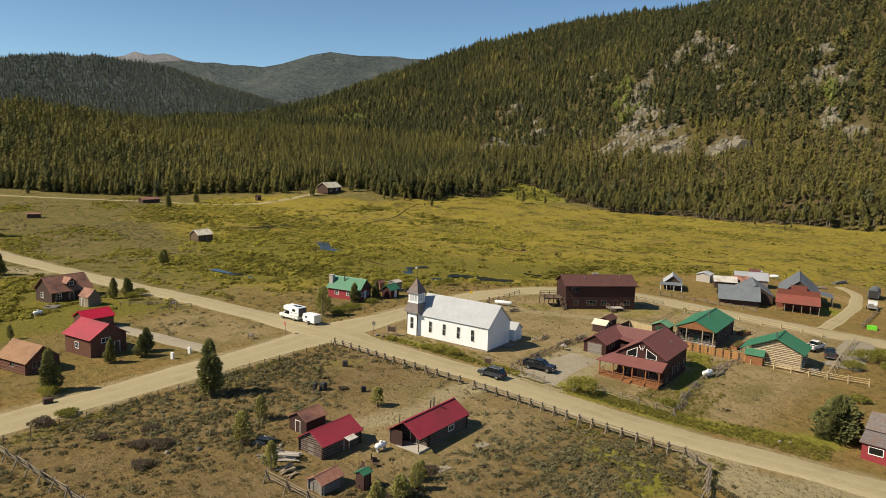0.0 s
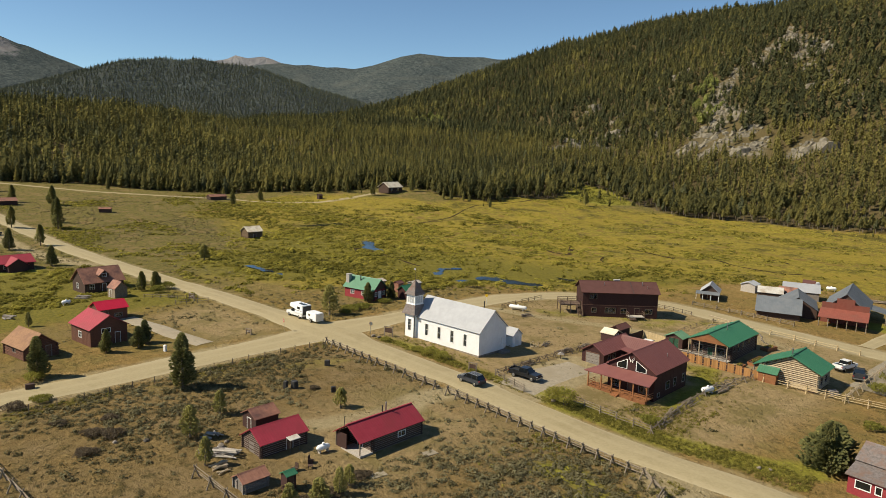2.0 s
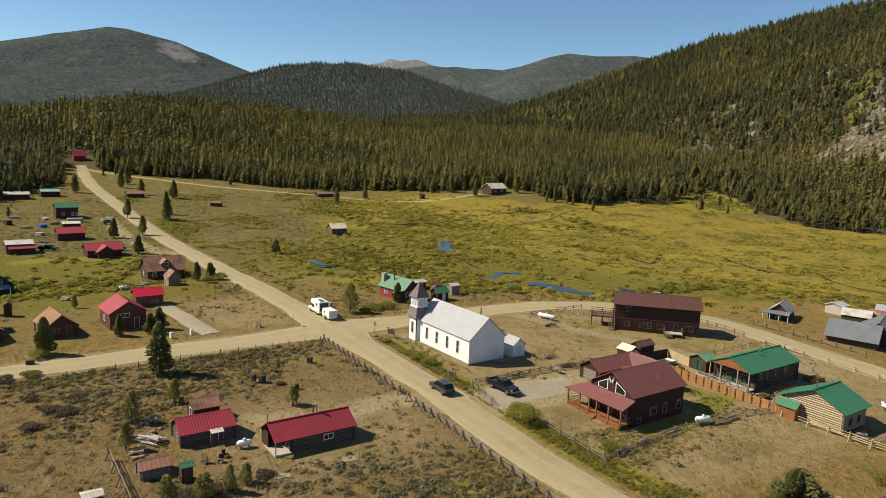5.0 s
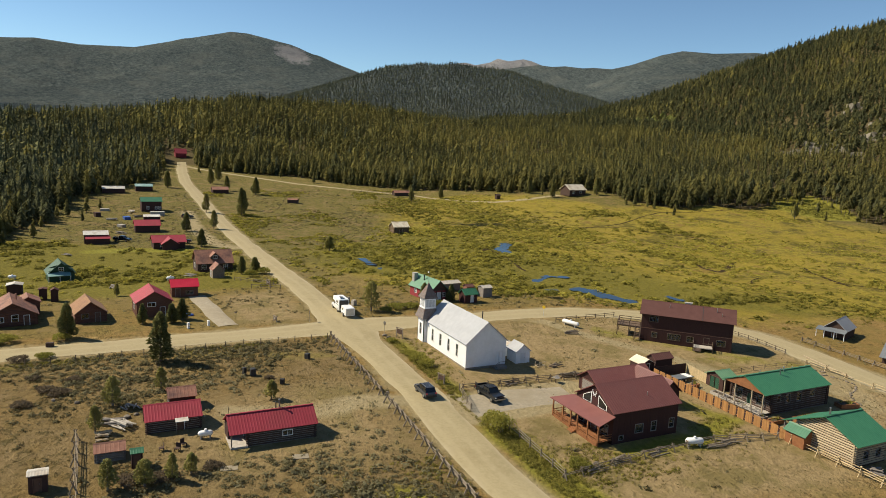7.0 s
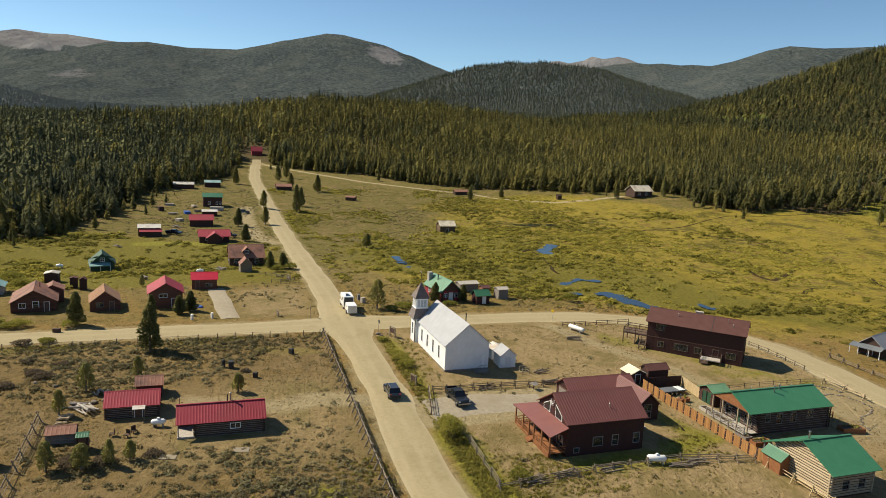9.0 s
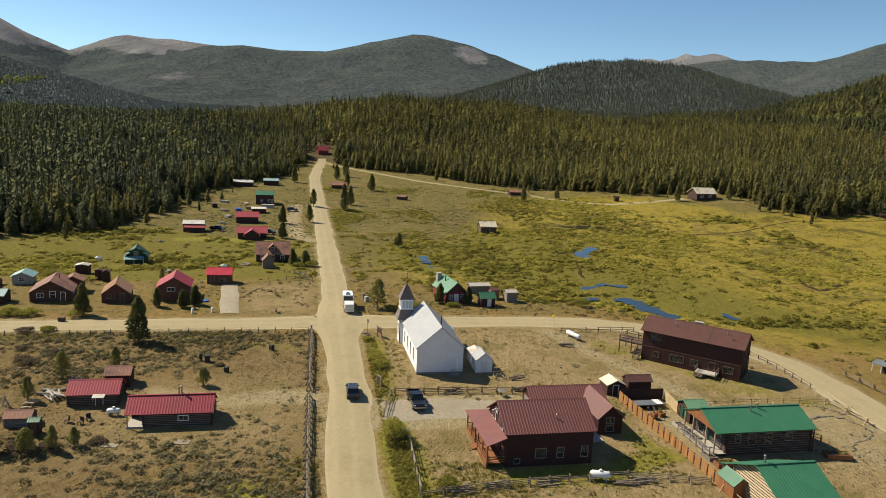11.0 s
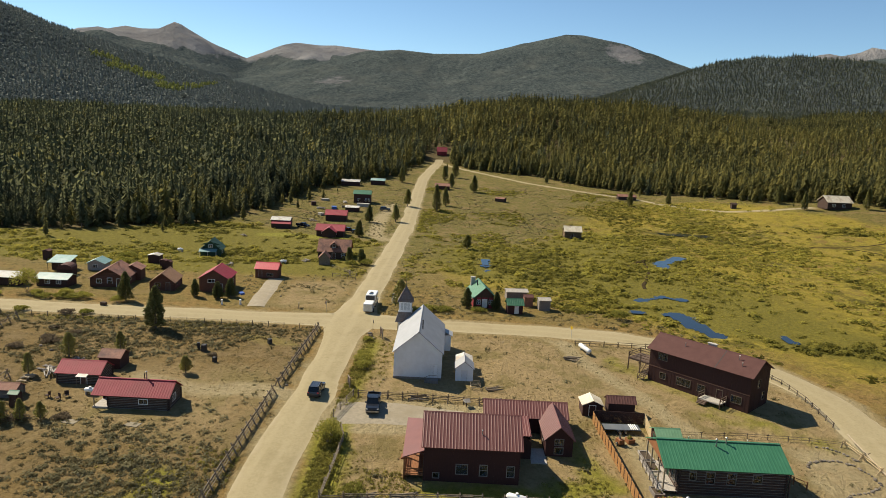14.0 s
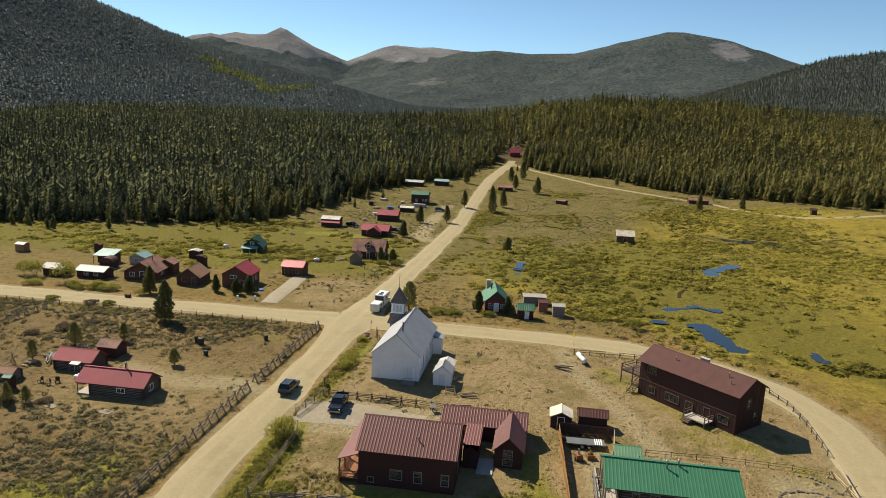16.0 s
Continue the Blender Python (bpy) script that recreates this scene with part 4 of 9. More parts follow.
# narrow creeks winding through the meadow
for k, line in enumerate(([(-248, 400), (-250, 386), (-243, 362), (-247, 324), (-232, 290), (-226, 256), (-214, 232), (-211, 216), (-196, 199)], [(-190, 186), (-178, 172), (-173, 165), (-165, 150), (-160, 138), (-166, 128)], [(-128, 280), (-119, 275), (-107, 269), (-96, 266), (-85, 268), (-70, 262), (-52, 268)],
                          [(-238, 224), (-232, 245), (-229, 263), (-214, 280), (-190, 288), (-160, 282)], [(-188, 184), (-170, 180), (-150, 176), (-136, 174)])):
    winding = []
    for a, b in zip(line[:-1], line[1:]):
        for i in range(5):
            x, y = a[0] + (b[0] - a[0]) * i / 5, a[1] + (b[1] - a[1]) * i / 5
            winding.append((x + 4.5 * float(fbm(x, y, 14, 80 + k, 2)), y + 4.5 * float(fbm(x, y, 14, 90 + k, 2))))
    ribbon("creek", winding, 0.55, MUD, "narrow dark creek winding through the wet meadow", 0.05, 2.0, 0.7, 30 + k).name = "water"
for k, line in enumerate(([(-149, 246.7), (-140, 243), (-133, 241.8), (-139.6, 252.9), (-146.8, 264.8)], [(-106, 263.5), (-103, 263.8), (-100, 262)], [(-73.5, 288), (-70, 287.5), (-66, 284)], [(-114, 235.6), (-118, 240), (-121, 247)], [(-44, 333), (-39, 332)])):
    ribbon("creek", line, 0.85, MUD, "dark brown cut bank in the wet meadow", 0.06, 1.0, 0.9, 50 + k).name = "water"

# ---- trees ----
def conifers(name, x, y, tall, wide, sprays, material, label, seed=0, bare=0.18, tone=None, trunk=False, kind="stuff", blunt=0.75, droop=1.0, fine=1.0):
    """Many conifers in one mesh: each a slim dark core wrapped in ragged drooping sprays. blunt: under 1 for a fuller crown."""
    rng = np.random.default_rng(seed)
    n = len(x)
    z0 = lie(x, y) - 0.2
    tone = np.clip(rng.normal(0.45, 0.22, n), 0, 1.2) if tone is None else tone
    bare = np.clip(bare + rng.normal(0, 0.04, n), 0, 0.6)[:, None]
    X0, Y0, Z0, H, W = x[:, None], y[:, None], z0[:, None], tall[:, None], wide[:, None]
    u = (np.arange(sprays)[None, :] + rng.uniform(0, 1, (n, sprays))) / sprays
    f = 1 - np.sqrt(1 - 0.985 * u)
    girth = (1 - f) ** blunt * np.clip(0.60 + 2.4 * f, 0, 1) + 0.04
    ang = rng.uniform(0, 6.283, (n, 1)) + np.arange(sprays)[None, :] * 2.39996 + rng.normal(0, 0.25, (n, sprays))
    lean = 1 + 0.22 * np.sin(ang * 2 + rng.uniform(0, 6.283, (n, 1)))
    R = W * girth * rng.uniform(0.66, 1.22, (n, sprays)) * lean
    zc = Z0 + H * (bare + (1 - bare) * f * 0.97)
    rise = droop * (R * rng.uniform(0.45, 1.35, (n, sprays)) + 0.035 * H) * (0.35 + 0.65 * fine)
    half = (R * rng.uniform(0.30, 0.62, (n, sprays)) + 0.05 * W) * fine
    ca, sa = np.cos(ang), np.sin(ang)
    jig = rng.uniform(-0.30, 0.30, (2, n, sprays)) * R
    twist = rng.uniform(0.75, 1.1, (2, n, sprays))
    tri = np.stack([
        np.stack([X0 + 0.12 * R * ca, Y0 + 0.12 * R * sa, np.minimum(zc + rise, Z0 + H * 1.01)], -1),
        np.stack([X0 + R * ca * twist[0] - half * sa, Y0 + R * sa * twist[0] + half * ca, zc + jig[0]], -1),
        np.stack([X0 + R * ca * twist[1] + half * sa, Y0 + R * sa * twist[1] - half * ca, zc + jig[1]], -1)], 2)
    V = [tri.reshape(-1, 3)]
    # sprays get a lighter tone towards the tip of the tree
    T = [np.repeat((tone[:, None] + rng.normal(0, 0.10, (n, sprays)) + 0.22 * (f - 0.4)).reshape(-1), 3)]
    # the core, toned darker than the sprays
    k = np.arange(4)
    q = k * 1.5708 + 0.4
    rim = np.stack([X0 + 0.34 * W * np.cos(q), Y0 + 0.34 * W * np.sin(q), np.broadcast_to(Z0 + H * (bare + 0.03), (n, 4))], -1)
    nxt = np.roll(rim, -1, axis=1)
    tip = np.broadcast_to(np.stack([x, y, z0 + tall], -1)[:, None, :], (n, 4, 3))
    V.append(np.stack([rim, nxt, tip], 2).reshape(-1, 3))
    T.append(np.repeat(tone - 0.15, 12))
    V, T = np.concatenate(V), np.concatenate(T)
    F = np.arange(len(V))
    me = bpy.data.meshes.new(name)
    me.vertices.add(len(V))
    me.vertices.foreach_set("co", V.reshape(-1).astype(np.float32))
    me.loops.add(len(F))
    me.loops.foreach_set("vertex_index", F.astype(np.int32))
    me.polygons.add(len(F) // 3)
    me.polygons.foreach_set("loop_start", (np.arange(len(F) // 3) * 3).astype(np.int32))
    me.update(calc_edges=True)
    a = me.attributes.new("tone", "FLOAT", "POINT")
    a.data.foreach_set("value", T.astype(np.float32))
    me.materials.append(material)
    ob = tagged(new(name, me), label, "forest", kind=kind)
    if trunk:
        s = np.arange(4)
        ring = np.stack([np.cos(s * 1.5708), np.sin(s * 1.5708)], -1)
        lo = np.concatenate([np.stack([x, y], -1)[:, None, :] + ring[None] * (wide * 0.10)[:, None, None], np.broadcast_to((z0 - 0.3)[:, None, None], (n, 4, 1))], -1)
        hi = np.concatenate([np.stack([x, y], -1)[:, None, :] + ring[None] * (wide * 0.05)[:, None, None], np.broadcast_to((z0 + tall * 0.7)[:, None, None], (n, 4, 1))], -1)
        vs = np.concatenate([lo, hi], 1).reshape(-1, 3)
        b = np.arange(n)[:, None] * 8
        q = np.stack([b + s, b + (s + 1) % 4, b + 4 + (s + 1) % 4, b + 4 + s], -1).reshape(-1, 4)
        tagged(mesh_object(name + "_trunks", vs.tolist(), q.tolist(), BARK), "slender grey brown pine trunks at the forest edge", "trunks", kind="stuff")
    return ob


def off_ways(x, y):
    return (along(x, y, [(*p, 0) for p in ROAD_MAIN])[0] > 6) & (along(x, y, [(-425, 101, 0), (-515, 110, 0)])[0] > 10) & (along(x, y, [(*p, 0) for p in TRACK])[0] > 3.5)


def seen_side(x, y):
    return (x < 70 + 0.06 * y) & (y > 0.84 * x + 60)


def scatter(x0, x1, y0, y1, step, seed):
    rng = np.random.default_rng(seed)
    a, b = np.meshgrid(np.arange(x0, x1, step), np.arange(y0, y1, step), indexing="ij")
    a = a + rng.uniform(-0.5, 0.5, a.shape) * step
    b = b + rng.uniform(-0.5, 0.5, b.shape) * step
    a, b = a.reshape(-1), b.reshape(-1)
    keep = seen_side(a, b)
    return a[keep], b[keep], rng


# forest edge, drawn more fully
x, y, rng = scatter(-520, 60, -160, 520, 3.7, 1)
d = forest_depth(x, y)
gaps = fbm(x, y, 17, 73, 3)
keep = (d > 0) & (d < 42) & off_ways(x, y) & (rng.uniform(0, 1, len(x)) < np.where((gaps > 0.40) & (d > 12), 0.45, 0.96))
x, y, d = x[keep], y[keep], d[keep]
north = np.clip((y - 300) / 120, 0, 1)
tall = (rng.normal(12.6, 3.2, len(x)) + 2.2 * fbm(x, y, 24, 75, 2)).clip(4, 20) * (0.74 + 0.26 * np.clip(d / 10, 0, 1)) * (1 - 0.20 * north)
light = np.clip(rng.normal(0.42, 0.20, len(x)) + 0.26 * fbm(x, y, 60, 9, 4) - 0.10 * np.clip((70 - y) / 60, 0, 1) - 0.10 * north, 0, 1.2)
slim = rng.uniform(0.135, 0.215, len(x))
# trees further south mostly get the needles with painted shade
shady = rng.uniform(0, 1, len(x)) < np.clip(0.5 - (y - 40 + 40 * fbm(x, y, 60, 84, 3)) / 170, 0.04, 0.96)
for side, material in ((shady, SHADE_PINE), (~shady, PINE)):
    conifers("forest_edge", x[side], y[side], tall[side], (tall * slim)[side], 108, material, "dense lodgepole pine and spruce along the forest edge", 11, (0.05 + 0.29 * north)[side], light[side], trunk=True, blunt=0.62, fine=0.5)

# young trees straying out from the edge
x, y, rng = scatter(-520, 60, -60, 470, 5.5, 7)
d = forest_depth(x, y)
keep = (d < 0) & (d > -20) & (rng.uniform(0, 1, len(x)) < 0.17 * (fbm(x, y, 30, 78, 2) > -0.05)) & off_ways(x, y) & (np.hypot(x + 303, y - 306) > 12)
x, y = x[keep], y[keep]
tall = rng.uniform(2.0, 9.0, len(x))
conifers("forest_edge", x, y, tall, tall * rng.uniform(0.13, 0.20, len(x)), 56, PINE, "young scattered pines in front of the forest edge", 18, 0.08, np.clip(rng.normal(0.5, 0.2, len(x)), 0, 1), trunk=True)

# forest floor behind the edge and up the knoll
x, y, rng = scatter(-860, 70, -420, 760, 3.9, 2)
d = forest_depth(x, y)
gaps = fbm(x, y, 21, 74, 3)
keep = (d >= 42) & off_ways(x, y) & (np.hypot(x + 500, y - 109) > 10) & (rng.uniform(0, 1, len(x)) < np.where((gaps > 0.45) & (y < 400), 0.40, 0.97)) & (rock_mask(x, y) < 0.30 + rng.uniform(-0.2, 0.2, len(x))) & (y < 560)
x, y = x[keep], y[keep]
north = np.clip((y - 300) / 120, 0, 1)
tall = (rng.normal(11.6, 2.6, len(x)) + 2.0 * fbm(x, y, 26, 76, 2)).clip(4.5, 18) * (1 - 0.22 * north)
light = np.clip(rng.normal(0.52, 0.20, len(x)) + 0.30 * fbm(x, y, 80, 9, 4) - 0.10 * np.clip((70 - y) / 60, 0, 1), 0, 1.2)
wide = tall * rng.uniform(0.145, 0.225, len(x)) * (1.0 + 0.25 * np.clip((100 - y) / 100, 0, 1))
# same split: southern trees take the shaded needle colours
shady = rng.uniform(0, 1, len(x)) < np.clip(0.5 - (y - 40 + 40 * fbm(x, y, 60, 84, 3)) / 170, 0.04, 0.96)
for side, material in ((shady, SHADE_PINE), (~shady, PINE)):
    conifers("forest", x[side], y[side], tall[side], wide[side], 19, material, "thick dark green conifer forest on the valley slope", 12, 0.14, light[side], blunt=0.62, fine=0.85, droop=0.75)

# the steep rocky hillside
x, y, rng = scatter(-900, 200, 480, 1060, 5.0, 3)
d = forest_depth(x, y)
rock = rock_mask(x, y)
keep = (d >= 30) & (y >= 560) & (rng.uniform(0, 1, len(x)) < np.clip(0.96 - 1.9 * np.clip(rock - 0.30, 0, 1), 0.30, 1)) & (rng.uniform(0, 1, len(x)) > 0.12 * (fbm(x, y, 60, 14, 3) > 0.35))
x, y = x[keep], y[keep]
tall = rng.normal(10.2, 2.6, len(x)).clip(4, 17)
asp = aspen_mask(x, y)
light = np.clip(rng.normal(0.10, 0.26, len(x)) + 0.32 * fbm(x, y, 70, 19, 4), 0, 1.3)
is_aspen = (asp > 0.35) & (rng.uniform(0, 1, len(x)) < 0.8)
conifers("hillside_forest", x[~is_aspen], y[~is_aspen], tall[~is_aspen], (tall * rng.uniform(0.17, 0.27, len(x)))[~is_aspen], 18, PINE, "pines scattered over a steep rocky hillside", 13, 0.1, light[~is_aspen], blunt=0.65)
conifers("aspen_grove", x[is_aspen], y[is_aspen], tall[is_aspen] * 0.7, tall[is_aspen] * 0.24, 26, ASPEN, "yellow green aspen grove on the hillside", 14, 0.05, blunt=0.4)

# farther wooded hills, their haze carried by the needle colours
x, y, rng = scatter(-1900, -1000, 350, 1700, 7, 4)
h = height(x, y)
keep = (h > 55) & (rng.uniform(0, 1, len(x)) < 0.9)
x, y = x[keep], y[keep]
tall = rng.normal(8.5, 2.0, len(x)).clip(4, 13)
conifers("far_forest", x, y, tall, tall * 0.36, 5, HAZED_PINE, "far rounded hill covered in dark forest", 15, 0.0, np.clip(rng.normal(0.35, 0.22, len(x)) + 0.25 * fbm(x, y, 130, 77, 3), 0, 1.1), droop=0.45)
x, y, rng = scatter(-1850, -640, -1250, 60, 7.5, 5)
h = height(x, y)
asp = aspen_mask(x, y)
keep = ((h > 40) | (x > -1100)) & (rng.uniform(0, 1, len(x)) < 0.9) & (asp < 0.45) & ((x < -860) | (y < -420))
x, y = x[keep], y[keep]
tall = rng.normal(7.0, 1.5, len(x)).clip(4, 10)
conifers("far_forest", x, y, tall, tall * 0.60, 5, HAZED_SPRUCE, "far mountainside covered in dark forest", 16, 0.0, np.clip(rng.normal(0.30, 0.22, len(x)) + 0.25 * fbm(x, y, 130, 77, 3), 0, 1.1), droop=0.30)
x, y, rng = scatter(-1700, -900, -760, -400, 8, 6)
keep = (aspen_mask(x, y) > 0.4)
x, y = x[keep], y[keep]
conifers("far_aspens", x, y, rng.uniform(6, 9, len(x)), np.full(len(x), 3.2), 12, ASPEN, "bright green aspen swath on the far mountainside", 17, 0.0, blunt=0.4)

# ---- the church ----
def church():
    x, y, L, W = -74.3, 111.85, 16.8, 7.9
    tall = [("S", u, 1.1, 0.72, 2.2, (0, 1)) for u in (3.25, 6.55, 9.85, 13.1)] + [("N", u, 1.1, 0.72, 2.2, (0, 1)) for u in (3.5, 6.9, 10.3)]
    c = house("church", "white painted wooden church with silver metal roof", x, y, 0, L, W, 4.35, 7.75, WHITE_PAINT, CHURCH_ROOF, 0.3, 0.3, 0.0,
              windows=tall, doors=[("E", 6.0, 0.55, 2.3, WHITE_PAINT), ("E", 6.7, 0.55, 2.3, WHITE_PAINT)], category="church", z=3.35, sink=0.0)
    part("foundation", boxes((-L / 2 - 0.05, L / 2 + 0.05, -W / 2 - 0.05, W / 2 + 0.05, -0.9, 0.0)), STONE, c, "rough grey stone foundation")
    # clapboard courses
    bm = bmesh.new()
    for i in range(1, 17):
        z = i * 0.255
        for side in (-1, 1):
            y0 = side * W / 2
            spans, cuts = [(-L / 2, L / 2)], [(-L / 2 + u - 0.12, -L / 2 + u + 0.84) for s, u, *_ in tall if s == ("S" if side < 0 else "N")]
            if side > 0:
                cuts = [(-b, -a) for a, b in cuts]
            for a, b in cuts:
                if 1.0 < z < 3.42:
                    spans = [q for s0, s1 in spans for q in ((s0, min(s1, a)), (max(s0, b), s1)) if q[1] > q[0]]
            for s0, s1 in spans:
                box(bm, s0, s1, min(y0, y0 + side * 0.012), max(y0, y0 + side * 0.012), z - 0.012, z + 0.012)
    part("clapboard", bm, WHITE_PAINT, c)
    # tower on the corner
    tx, ty = -83.15 + 74.3, 108.55 - 111.85
    m = Matrix.Translation((tx, ty, 0))
    bm = bmesh.new()
    for k in range(4):
        r = m @ Matrix.Rotation(k * math.pi / 2, 4, "Z") @ Matrix.Translation((-1.3, -1.3, -0.3))
        wall_panel(bm, r, 2.6, 5.1, 0.16, [(0.92, 1.68, 1.7, 3.9)] if k == 0 else [])
    tower = part("tower", bm, WHITE_PAINT, c)
    window_part(tower, m @ Matrix.Translation((-0.38, -1.3, 1.4)), 0.76, 2.2, TRIM_WHITE, (0, 1))
    bm = bmesh.new()
    prof = [(1.78, 4.62), (1.62, 5.15), (1.40, 5.75), (1.22, 6.55)]
    rings = [[bm.verts.new(m @ Vector((sx * r, sy * r, z))) for sx, sy in ((-1, -1), (1, -1), (1, 1), (-1, 1))] for r, z in prof]
    for a, b in zip(rings[:-1], rings[1:]):
        for i in range(4):
            bm.faces.new((a[i], a[(i + 1) % 4], b[(i + 1) % 4], b[i]))
    bm.faces.new(rings[0][::-1])
    bm.faces.new(rings[-1])
    part("skirt_roof", bm, SHAKE, c, "flared weathered shingle skirt roof")
    bm = boxes((-1.15, 1.15, -1.15, 1.15, 6.5, 8.45), (-1.25, 1.25, -1.25, 1.25, 8.3, 8.45), (-1.25, 1.25, -1.25, 1.25, 6.5, 6.62))
    bm.transform(m)
    belfry = part("belfry", bm, WHITE_PAINT, c, "white square belfry")
    for k in range(4):
        for u in (-0.62, 0.0, 0.62):
            bm = bmesh.new()
            for i in range(9):
                z = 6.85 + i * 0.15
                box(bm, u - 0.24, u + 0.24, -1.185, -1.15, z, z + 0.10)
            bm.transform(m @ Matrix.Rotation(k * math.pi / 2, 4, "Z"))
            part("louvre", bm, LOUVRE_GREY, belfry)
    bm = bmesh.new()
    base = [bm.verts.new(m @ Vector((sx * 1.42, sy * 1.42, 8.42))) for sx, sy in ((-1, -1), (1, -1), (1, 1), (-1, 1))]
    tip = bm.verts.new(m @ Vector((0, 0, 11.3)))
    bm.faces.new(base[::-1])
    for i in range(4):
        bm.faces.new((base[i], base[(i + 1) % 4], tip))
    spire = part("spire", bm, SHAKE, c, "pyramid spire of weathered shingles")
    for k in range(4):
        for row in range(14):
            bm = bmesh.new()
            f0, f1 = row / 14, (row + 1.12) / 14
            h0, h1 = 1.45 * (1 - f0), 1.45 * max(0.02, 1 - f1)
            z0, z1 = 8.42 + 2.9 * f0, 8.42 + 2.9 * f1
            q = [bm.verts.new(v) for v in ((-h0, -h0 - 0.03, z0), (h0, -h0 - 0.03, z0), (h1, -h1 - 0.01, z1), (-h1, -h1 - 0.01, z1))]
            bm.faces.new(q)
            q2 = [bm.verts.new(v) for v in ((-h0, -h0 - 0.03, z0), (h0, -h0 - 0.03, z0), (h0, -h0 + 0.02, z0), (-h0, -h0 + 0.02, z0))]
            bm.faces.new(q2)
            bm.transform(m @ Matrix.Rotation(k * math.pi / 2, 4, "Z"))
            part("shingle_course", bm, SHAKE, spire)
    bm = tubes(((tx, ty, 11.2), (tx, ty, 13.7), 0.035))
    part("pole", bm, DARK_STEEL, c)
    bm = bmesh.new()
    slab(bm, [(tx, ty, 13.6), (tx - 0.5, ty - 0.05, 13.4), (tx - 0.5, ty - 0.05, 13.1), (tx, ty, 13.2)], 0.01)
    part("pennant", bm, TRIM_WHITE, c, "small pale flag on the spire")
    stovepipe(c, 5.6, 0.5, 7.0, 8.9, 0.10, DARK_STEEL)
    # annex and steps
    bm = boxes((-L / 2 + 0.2, -L / 2 + 2.6, W / 2, W / 2 + 1.5, -0.4, 3.0))
    part("annex", bm, WHITE_PAINT, c)
    bm = bmesh.new()
    slab(bm, [(-L / 2, W / 2, 3.7), (-L / 2 + 2.8, W / 2, 3.7), (-L / 2 + 2.8, W / 2 + 1.8, 2.95), (-L / 2, W / 2 + 1.8, 2.95)], 0.1)
    part("annex_roof", bm, CHURCH_ROOF, c)
    for i in range(4):
        part("step", boxes((L / 2 + 0.05, L / 2 + 1.5, 1.6 - 0.35 * i, 1.95 - 0.35 * i, -0.9, 0.0 - 0.2 * i)), GREY_WOOD, c)
    part("landing", boxes((L / 2 + 0.05, L / 2 + 1.5, 1.95, 3.5, -0.9, 0.02)), GREY_WOOD, c)
    part("handrail", tubes(((L / 2 + 1.45, 0.5, 0.1), (L / 2 + 1.45, 2.0, 0.95), 0.03), ((L / 2 + 1.45, 2.0, 0.95), (L / 2 + 1.45, 3.4, 0.95), 0.03), ((L / 2 + 1.45, 2.0, 0.0), (L / 2 + 1.45, 2.0, 0.95), 0.03), ((L / 2 + 1.45, 0.5, -0.7), (L / 2 + 1.45, 0.5, 0.1), 0.03)), RAIL_WOOD, c)


church()
s = house("shed", "small white gabled shed beside the church", -67.6, 119.6, 0, 3.0, 2.9, 2.2, 3.35, WHITE_PAINT, CHURCH_ROOF, 0.2, 0.25, 0.0, doors=[("E", 1.0, 0.9, 1.8, WHITE_PAINT)], category="shed", z=3.0)
s2 = house("shed", "low white outbuilding with a pale roof", -71.6, 119.6, 0, 2.6, 2.6, 1.9, 2.4, WHITE_PAINT, WHITE_TIN, 0.2, 0.3, 0.0, doors=[("S", 0.8, 0.8, 1.7, WHITE_PAINT)], category="shed", z=3.1)


